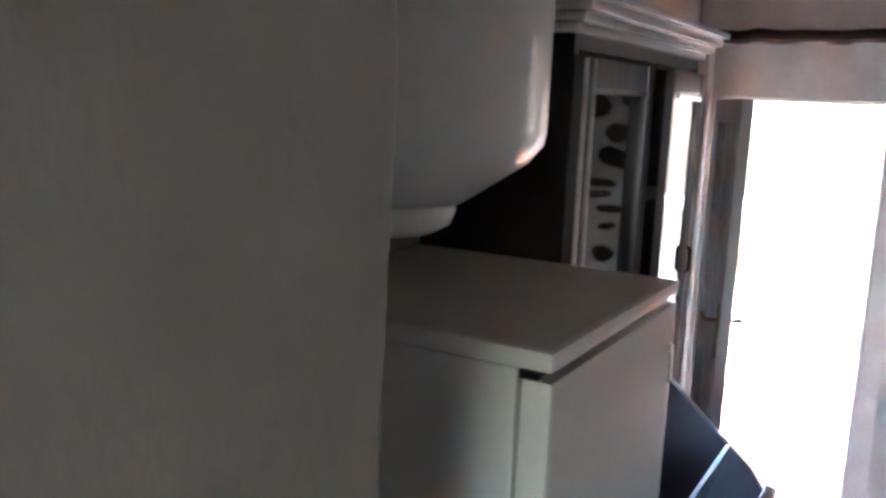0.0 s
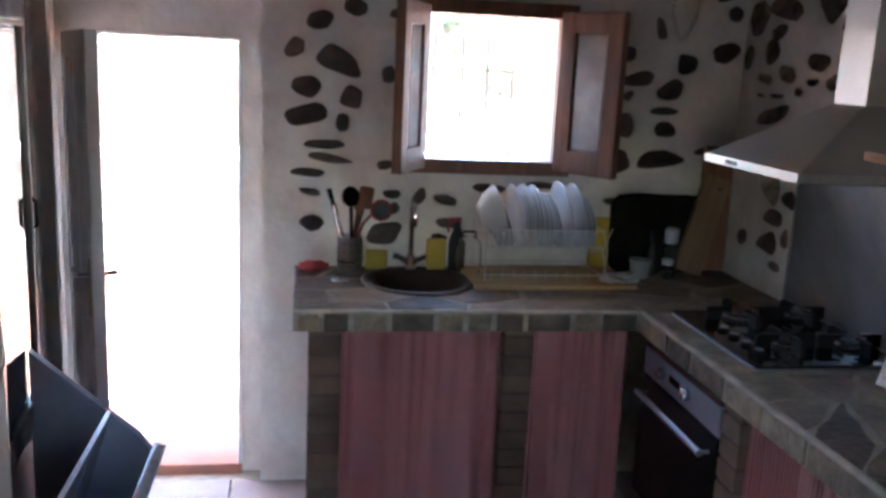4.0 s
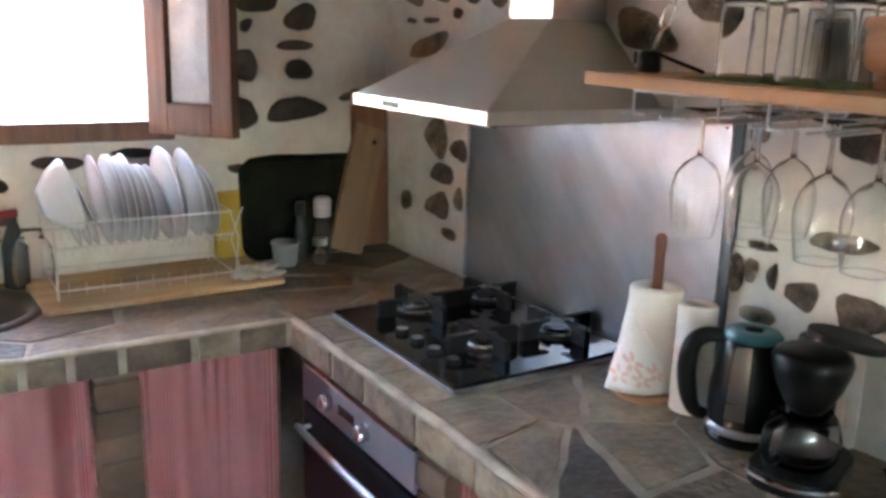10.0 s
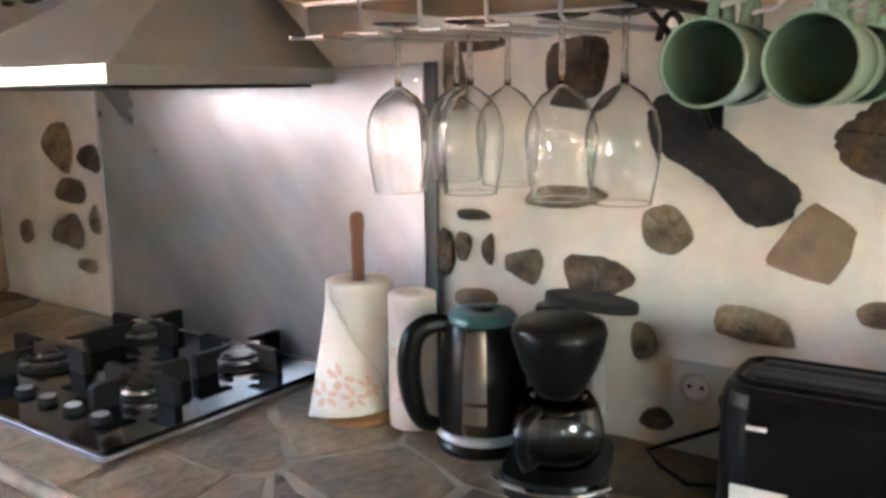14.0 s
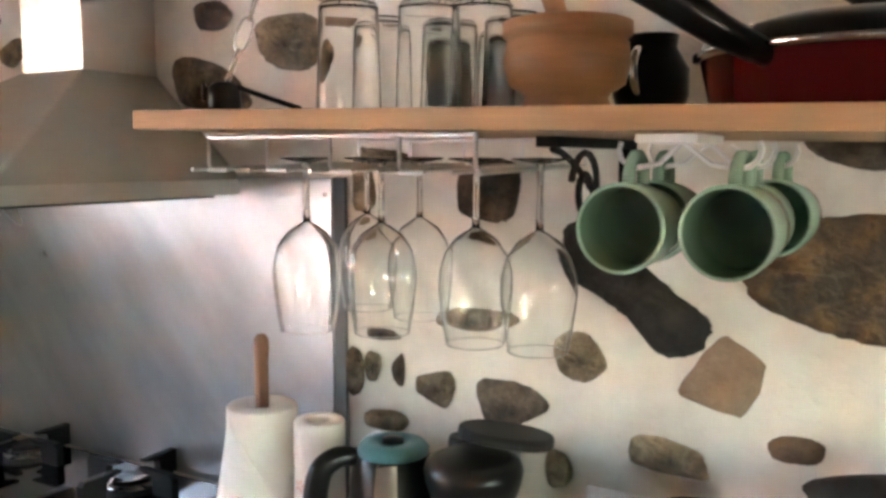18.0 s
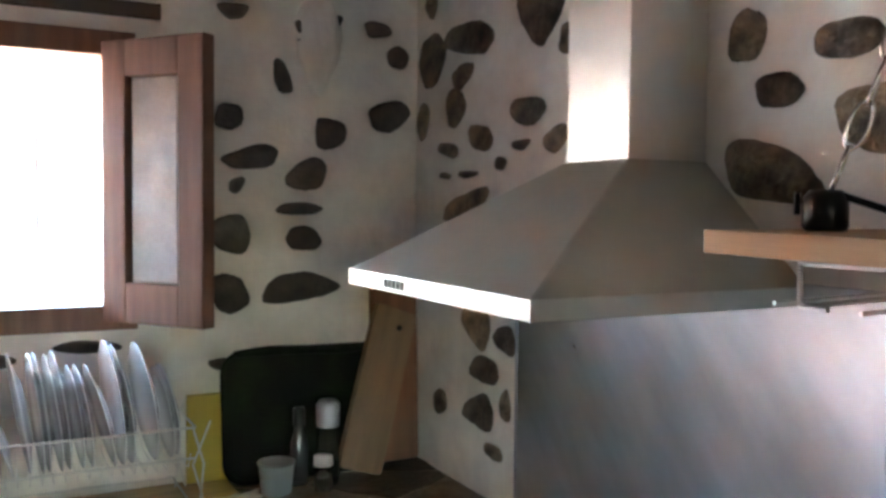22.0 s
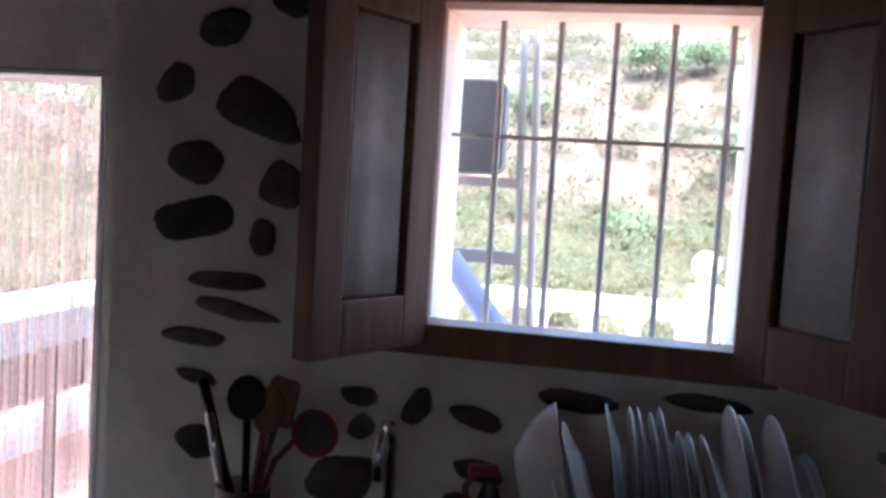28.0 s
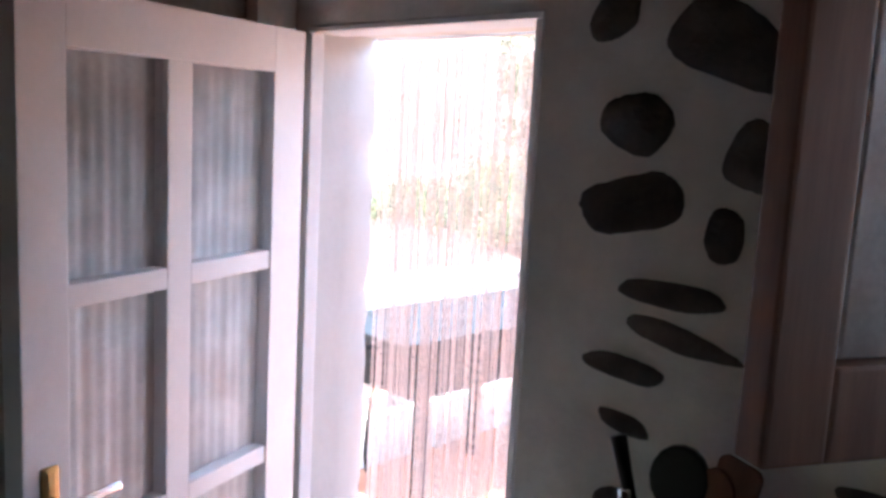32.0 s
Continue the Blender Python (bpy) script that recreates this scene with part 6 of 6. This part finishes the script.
part("gasket", box(-0.0515, -0.0435, -0.287, 0.287, 0.065, 1.492), mat("grey_rubber", (0.36, 0.35, 0.32), 0.7), fr, "grey rubber door seal")
part("hinge", box(-0.048, -0.02, -0.288, -0.262, 1.498, 1.511, 0.002), BLACK, fr)
part("door_handle", tube([(-0.004, 0.255, 1.43), (0.004, 0.257, 1.425), (0.005, 0.262, 1.36), (-0.004, 0.262, 1.35)], 0.005, 8), ENAMEL, fdr, smooth=True)
for y in (-0.24, 0.24):
    part("foot", lathe([(0, 0), (0.02, 0), (0.02, 0.032), (0, 0.032)], 12, pose(-0.08, y, 0)), BLACK, fr)
    part("foot", lathe([(0, 0), (0.02, 0), (0.02, 0.032), (0, 0.032)], 12, pose(-0.5, y, 0)), BLACK, fr)

bo = thing("water_heater", "white enamelled wall water heater", "water heater", (-2.625, -2.79, 1.66))
part("tank", lathe([(0.0, 0.045), (0.125, 0.045), (0.14, 0.055), (0.215, 0.105), (0.235, 0.13), (0.238, 0.15), (0.238, 0.66), (0.22, 0.69), (0, 0.71)], 64), ENAMEL, bo, smooth=True)
part("bottom_cap", lathe([(0, 0.0), (0.085, 0.0), (0.108, 0.012), (0.115, 0.03), (0.115, 0.046), (0, 0.046)], 48), ENAMEL, bo, smooth=True)
part("badge", box(0.05, 0.085, -0.005, 0.003, 0.2, 0.27, 0.002, pose(0, 0, 0, 0, 0, -40) @ pose(0, -0.2395, 0)), CHROME, bo)
for a in (150, ):
    part("thermostat", lathe([(0, -0.012), (0.016, -0.012), (0.018, 0.0), (0, 0)], 16, pose(0, 0, 0.03, 0, 0, a) @ pose(0.10, 0, 0)), CHROME, bo)
part("wall_bracket", box(-0.255, -0.2, -0.1, 0.1, 0.3, 0.36), DARKSTEEL, bo)

cb = thing("display_cabinet", "dark wooden display cabinet with glazed doors", "cabinet", (-2.72, -1.77, 0))
X0, X1, Y0, Y1 = -0.17, 0.16, -0.465, 0.465
for nm, b in (("side", (X0, X1, Y0, Y0 + 0.025, 0, 1.98)), ("side", (X0, X1, Y1 - 0.025, Y1, 0, 1.98)), ("back", (X0, X0 + 0.012, Y0 + 0.025, Y1 - 0.025, 0.0, 1.98)), ("top", (X0, X1, Y0 + 0.025, Y1 - 0.025, 1.95, 1.98)), ("shelf", (X0 + 0.012, X1 - 0.03, Y0 + 0.025, Y1 - 0.025, 0.86, 0.885)), ("shelf", (X0 + 0.012, X1 - 0.04, Y0 + 0.025, Y1 - 0.025, 1.25, 1.268)), ("shelf", (X0 + 0.012, X1 - 0.04, Y0 + 0.025, Y1 - 0.025, 1.6, 1.618)), ("plinth", (X0, X1, Y0 + 0.025, Y1 - 0.025, 0.0, 0.1))):
    part(nm, box(*b, 0.002), DARKW, cb)
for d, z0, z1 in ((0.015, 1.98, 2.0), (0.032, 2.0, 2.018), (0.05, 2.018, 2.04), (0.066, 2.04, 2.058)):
    part("cornice", box(X0, X1 + d, Y0 - d, Y1 + d, z0, z1, 0.007), CORNICE, cb, "moulded cornice, window reflection put into its pale colour")
for y0, y1, ajar in ((Y0 + 0.004, -0.002, 0), (0.002, Y1 - 0.004, 5.5)):
    swing = pose(X1, y1, 0, 0, 0, ajar) @ Matrix.Translation((-X1, -y1, 0))
    e = part("door", box(X1, X1 + 0.022, y0, y0 + 0.06, 0.9, 1.94, 0.004, swing), CABW, cb, "glazed door standing ajar" if ajar else "glazed door")
    part("stile", box(X1, X1 + 0.022, y1 - 0.06, y1, 0.9, 1.94, 0.004, swing), CABW, e)
    part("rail", box(X1, X1 + 0.022, y0 + 0.06, y1 - 0.06, 0.9, 0.97, 0.004, swing), CABW, e)
    part("rail", box(X1, X1 + 0.022, y0 + 0.06, y1 - 0.06, 1.88, 1.94, 0.004, swing), CABW, e)
    part("pane", box(X1 + 0.008, X1 + 0.012, y0 + 0.056, y1 - 0.056, 0.966, 1.884, 0, swing), CABPANE, e, "dark reflecting glass")
    part("pane_bead", box(X1 + 0.012, X1 + 0.025, y0 + 0.06, y1 - 0.06, 1.868, 1.88, 0, swing), CHROME, e)
    # bright upright highlights along the door edges, put in as pale beads
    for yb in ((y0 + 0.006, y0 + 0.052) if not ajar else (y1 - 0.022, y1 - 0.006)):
        part("edge_bead", tube([swing @ Vector((X1 + 0.022, yb, 0.905)), swing @ Vector((X1 + 0.022, yb, 1.935))], 0.0065, 8), CORNICE, e, "door edge bead, bright highlight put into its colour", smooth=True)
    part("lower_door", box(X1, X1 + 0.02, y0, y1, 0.11, 0.86, 0.004), DARKW, cb)
part("door_handle", tube([(X1 + 0.022, 0.42, 1.38), (X1 + 0.034, 0.42, 1.39), (X1 + 0.034, 0.42, 1.45), (X1 + 0.022, 0.42, 1.46)], 0.005, 8), BLACK, cb)

vr = thing("tilting_bin", "dark blue lacquered tilt-out bin standing open", "storage bin", (-2.53, -1.78, 0))
prof = [(0.0, 0.0), (0.17, 0.0), (0.20, 0.55), (0.285, 0.83), (0.25, 0.88), (0.0, 1.10)]
for y in (-0.36, 0.33):
    part("side_panel", prism(prof, -0.012, 0.012, 0, pose(0.0, y, 0, 90, 0, 0)), RACKM, vr, "slanted dark side panel")
m1 = pose(0.2, 0, 0.52, 0, 17, 0)
fp = part("front_panel", box(-0.008, 0.012, -0.345, 0.315, 0, 0.34, 0.004, m1), RACKM, vr, "tilted glossy front")
part("front_lip", box(-0.012, 0.02, -0.345, 0.315, 0.34, 0.352, 0.004, m1), CABW, fp)
part("inner_tray", box(0.02, 0.19, -0.345, 0.315, 0.62, 0.632, 0.002, pose(0, 0, 0, 0, 0, 0)), RACKM, vr)
part("inner_panel", box(-0.006, 0.006, -0.345, 0.315, 0, 0.36, 0.002, pose(0.08, 0, 0.6, 0, 17, 0)), RACKM, vr)
part("body", box(0.0, 0.17, -0.345, 0.315, 0.02, 0.5, 0.004), RACKM, vr)

# ---- outside ----
part("terrace", box(-9, 7, TH, 4.6, -0.12, -0.02), TERRA, kind="structure", label="terracotta paved terrace")
bm = bmesh.new()
N = 90
grid = []
for j in range(N + 1):
    row = []
    for i in range(N + 1):
        x = -260 + 520 * i / N
        y = -90 + 420 * (j / N) ** 1.25
        d = max(0.0, y - 22)
        z = -3.2 + 0.28 * d * min(1.0, d / 40) * 0.9 + 3.0 * noise.noise((x * 0.02, y * 0.02, 0)) * min(1, d / 30) + 1.2 * noise.noise((x * 0.07, y * 0.09, 2)) * min(1, d / 20)
        if d > 25:
            s = 7.0
            z = 0.55 * z + 0.45 * (math.floor(z / s) * s + s * min(1, (z / s - math.floor(z / s)) * 2.4))
        row.append(bm.verts.new((x, y, z)))
    grid.append(row)
for j in range(N):
    for i in range(N):
        bm.faces.new((grid[j][i], grid[j][i + 1], grid[j + 1][i + 1], grid[j + 1][i]))
from mathutils.bvhtree import BVHTree
hill_bvh = BVHTree.FromBMesh(bm)
hill = part("ground", bm, HILL, kind="structure", label="dry terraced hillside with red earth", smooth=True)


def hill_z(x, y):
    return hill_bvh.ray_cast(Vector((x, y, 400)), Vector((0, 0, -1)))[0].z


def clumps(name, label, spots, material, seed, leaf, per):
    rng = random.Random(seed)
    vs, fs = [], []
    for x, y, z, r in spots:
        for _ in range(per):
            a, b = rng.uniform(0, 6.28), rng.uniform(-0.25, 1.2)
            q = r * rng.uniform(0.5, 1.0) * (0.75 + 0.3 * math.sin(3 * a + x))
            c = Vector((x + q * math.cos(a) * math.cos(b), y + q * math.sin(a) * math.cos(b), z + 0.35 * r + 0.75 * q * math.sin(b)))
            s = leaf * r * rng.uniform(0.6, 1.4)
            u = Vector((rng.uniform(-1, 1), rng.uniform(-1, 1), rng.uniform(-1, 1))).normalized()
            v = u.orthogonal().normalized()
            k = len(vs)
            vs += [c - u * s, c + v * s * 0.6, c + u * s, c - v * s * 0.6]
            fs.append((k, k + 1, k + 2, k + 3))
    me = bpy.data.meshes.new(name)
    me.from_pydata(vs, [], fs)
    me.materials.append(material)
    return tagged(new(name, me), label, "shrubs", kind="stuff")


rng = random.Random(12)
far = []
for _ in range(4200):
    y = 44 + 150 * rng.random() ** 1.3
    x = rng.uniform(-0.95, 0.32) * y
    far.append((x, y, hill_z(x, y) - 0.05, rng.uniform(0.25, 1.0) * (1 + y / 110)))
clumps("hill_scrub", "olive-green scrub scattered over the dry hillside", far, LEAF, 21, 0.11, 48)
near = []
for _ in range(620):
    x, y = rng.uniform(-36, 16), rng.uniform(24, 46)
    near.append((x, y, hill_z(x, y) - 0.1, rng.uniform(0.9, 1.9)))
clumps("garden_shrubs", "pale green shrubs below the terrace", near, LEAFP, 22, 0.05, 420)



def hill_tree(x, y, h, r, seed, label):
    """A low spreading tree: a tapered leaning trunk, limbs and a crown of many leaf clumps."""
    rng = random.Random(seed)
    t = thing("tree", label, "tree", (x, y, hill_z(x, y) - 0.1), group="trees on the hillside")
    part("trunk", tube([(0, 0, 0), (0.08, 0, h * 0.25), (0.02, 0.05, h * 0.55)], [0.2, 0.15, 0.09], 9), BARK, t, smooth=True)
    tips = []
    for k in range(5):
        a = 6.28 * k / 5 + rng.uniform(-0.4, 0.4)
        tip = (0.6 * r * math.cos(a), 0.6 * r * math.sin(a), h * rng.uniform(0.6, 0.85))
        part("limb", tube([(0.04, 0.02, h * 0.4), (tip[0] * 0.5, tip[1] * 0.5, h * 0.62), tip], [0.09, 0.06, 0.03], 7), BARK, t, smooth=True)
        tips += [tip, (tip[0] * 1.25, tip[1] * 1.25, tip[2] - 0.1 * h), (tip[0] * 0.5, tip[1] * 0.5, h * rng.uniform(0.75, 0.95))]
    vs, fs = [], []
    for c in tips:
        q = r * rng.uniform(0.3, 0.5)
        for _ in range(170):
            d = Vector((rng.gauss(0, 1), rng.gauss(0, 1), rng.gauss(0, 0.7))).normalized() * q * rng.uniform(0.55, 1.0)
            p = Vector(c) + d
            s = r * rng.uniform(0.03, 0.065)
            u = Vector((rng.uniform(-1, 1), rng.uniform(-1, 1), rng.uniform(-1, 1))).normalized()
            w = u.orthogonal().normalized()
            i = len(vs)
            vs += [p - u * s, p + w * s * 0.6, p + u * s, p - w * s * 0.6]
            fs.append((i, i + 1, i + 2, i + 3))
    me = bpy.data.meshes.new("crown")
    me.from_pydata(vs, [], fs)
    me.materials.append(LEAFG)
    new("crown", me).parent = t
    return t


BARK = mat("bark", (0.10, 0.075, 0.055), 0.9, 0, 0.2, 6.0, 40.0, 0.4, 0.01)
LEAFG = mat("tree_leaf", (0.075, 0.095, 0.042), 0.8, 0, 0.2, 0.9, 6.0, 0.0, col2=(0.055, 0.075, 0.035))
for x, y, h, r, seed in ((0.9, 65.3, 2.6, 2.4, 1), (4.4, 66.0, 2.4, 2.0, 2), (5.9, 50.2, 2.2, 2.3, 3), (-0.4, 41.5, 1.8, 1.7, 4), (-7.5, 58, 2.2, 2.0, 5), (-15, 55, 2.4, 2.2, 6)):
    hill_tree(x, y, h, r, seed, "low dark green tree on the dry hillside")


def stone_wall(x, y, length, turn, seed):
    """A low dry-stone terrace wall that follows the slope."""
    rng = random.Random(seed)
    w = thing("terrace_wall", "pale dry-stone terrace wall on the hillside", "stone wall", (x, y, hill_z(x, y)), turn, group="terrace walls on the hillside")
    ca, sa = math.cos(radians(turn)), math.sin(radians(turn))
    s = -length / 2
    while s < length / 2:
        n = rng.uniform(0.5, 1.1)
        z = hill_z(x + s * ca, y + s * sa) - hill_z(x, y)
        part("stone", box(s, s + n - 0.04, -0.25, 0.25, z - 0.4, z + rng.uniform(0.45, 0.8), 0.06), WALLST, w)
        s += n


WALLST = mat("pale_wall_stone", (0.17, 0.14, 0.115), 0.9, 0, 0.2, 2.0, 12.0, 0.3, 0.02, rand=0.3)
for x, y, length, turn, seed in ((-14, 84, 14, 4, 1), (-4.5, 74, 11, -6, 2), (2.5, 70, 9, 3, 3), (-9, 68, 10, 8, 4), (3.5, 57, 8, -4, 5)):
    stone_wall(x, y, length, turn, seed)

hs = thing("white_house", "small white flat-roofed house on the hillside", "house", (7.4, 63, hill_z(7.4, 62) - 0.7))
part("wall", box(-1.4, 1.4, -1.2, 1.2, 0, 2.5), LIME, hs)
part("roof", box(-1.5, 1.5, -1.3, 1.3, 2.5, 2.62), TERRA, hs)
for x in (-0.8, 0.45):
    part("window", box(x, x + 0.4, -1.23, -1.19, 1.3, 1.9), GREYM, hs)

bal = thing("balustrade", "whitewashed terrace balustrade with arched openings", "balustrade", (-1.5, 4.1, -0.02))
part("plinth", box(-2.9, 7, -0.12, 0.12, 0, 0.3, 0.01), LIME, bal)
part("coping", box(-2.9, 7, -0.15, 0.15, 0.97, 1.065, 0.015), LIME, bal)
bprof = [(0.0, 0.3), (0.09, 0.3), (0.09, 0.36), (0.05, 0.4), (0.085, 0.55), (0.08, 0.66), (0.045, 0.82), (0.05, 0.9), (0.1, 0.96), (0.1, 0.975)]
bmesh_b = mesh_of("baluster", lathe(bprof, 14), LIME, True)
for k in range(-9, 23):
    o = new("baluster", bmesh_b)
    o.parent = bal
    o.matrix_basis = pose(k * 0.3, 0, 0)
for x in (1.02, -2.95, 5.0):
    p = part("pier", box(x - 0.1, x + 0.1, -0.1, 0.1, 0, 1.19, 0.012), LIME, bal)
    part("ball_finial", lathe([(0, 1.18), (0.06, 1.19), (0.05, 1.23)] + [(0.09 * math.cos(a), 1.32 + 0.09 * math.sin(a)) for a in np.linspace(-0.9, 1.57, 9)], 20, pose(x, 0, 0)), LIME, p, smooth=True)

bw2 = thing("balustrade", "low whitewashed balustrade closing the terrace end", "balustrade", (-4.45, 2.2, -0.02))
part("plinth", box(-0.1, 0.1, -1.8, 1.75, 0, 0.26, 0.01), LIME, bw2)
part("coping", box(-0.14, 0.14, -1.8, 1.75, 0.81, 0.92, 0.015), LIME, bw2)
sm = mesh_of("baluster", lathe([(r * 0.8, 0.26 + (z - 0.3) * 0.83) for r, z in bprof], 14), LIME, True)
for k in range(13):
    o = new("baluster", sm)
    o.parent = bw2
    o.matrix_basis = pose(0, -1.65 + 0.27 * k, 0)

st = thing("garden_stand", "grey box on a pale upright frame outside the window", "stand", (-1.4, 0.5, -0.02))
for x in (0.105, 0.138):
    part("post", tube([(x + 0.075, 0, 0), (x - 0.01, 0, 2.3)], 0.0095, 8), ZINC, st)
part("panel", prism(round_rect(0.25, 0.225, 0.025), -0.04, 0.03, 0.008, pose(-0.052, 0, 1.868, 90, 0, 0)), GREYM, st, "dark grey box")
part("shelf", box(-0.15, 0.12, -0.03, 0.03, 1.725, 1.748), ZINC, st)
part("crossbar", box(-0.2, 0.13, -0.01, 0.01, 1.54, 1.572), ZINC, st)
solo("rolled_mat", tube([(-1.22, 0.46, 1.24), (-1.31, 0.46, 1.365), (-1.44, 0.46, 1.53)], [0.03, 0.031, 0.029], 14), BLUE, "rolled pale blue canvas leaning beside the window", "rolled canvas", smooth=True)
# top and deep apron sized to fill the dark band below the coping
tt = thing("terrace_table", "dark table filling the band below the terrace coping", "table", (-3.95, 2.35, -0.02))
part("tabletop", box(-0.3, 0.3, -1.15, 1.0, 0.80, 0.84, 0.01), IRON, tt)
part("apron", box(-0.24, 0.24, -1.05, 0.9, 0.58, 0.80), IRON, tt)
for x in (-0.24, 0.2):
    for y in (-1.0, -0.2, 0.84):
        part("leg", box(x, x + 0.045, y, y + 0.045, 0, 0.6, 0.004), IRON, tt)

# ---- floor tiles ----
rng = random.Random(77)
tile_mesh = [mesh_of("floor_tile", prism(roughen([(-0.205, -0.135), (0.205, -0.135), (0.205, 0.135), (-0.205, 0.135)], 300 + k, 0.004), -0.02, 0.0, 0.004), FLOORM) for k in range(6)]
j, y = 0, -5.25
while y < 0.1:
    x = WEST + 0.1 + (0.21 if j % 2 else 0)
    while x < -0.1:
        t = new("floor_tile", tile_mesh[rng.randrange(6)])
        t.parent = floor
        t.matrix_basis = pose(x, y, rng.uniform(-0.002, 0.001), 0, 0, rng.choice((0, 180)))
        x += 0.425
    y += 0.285
    j += 1
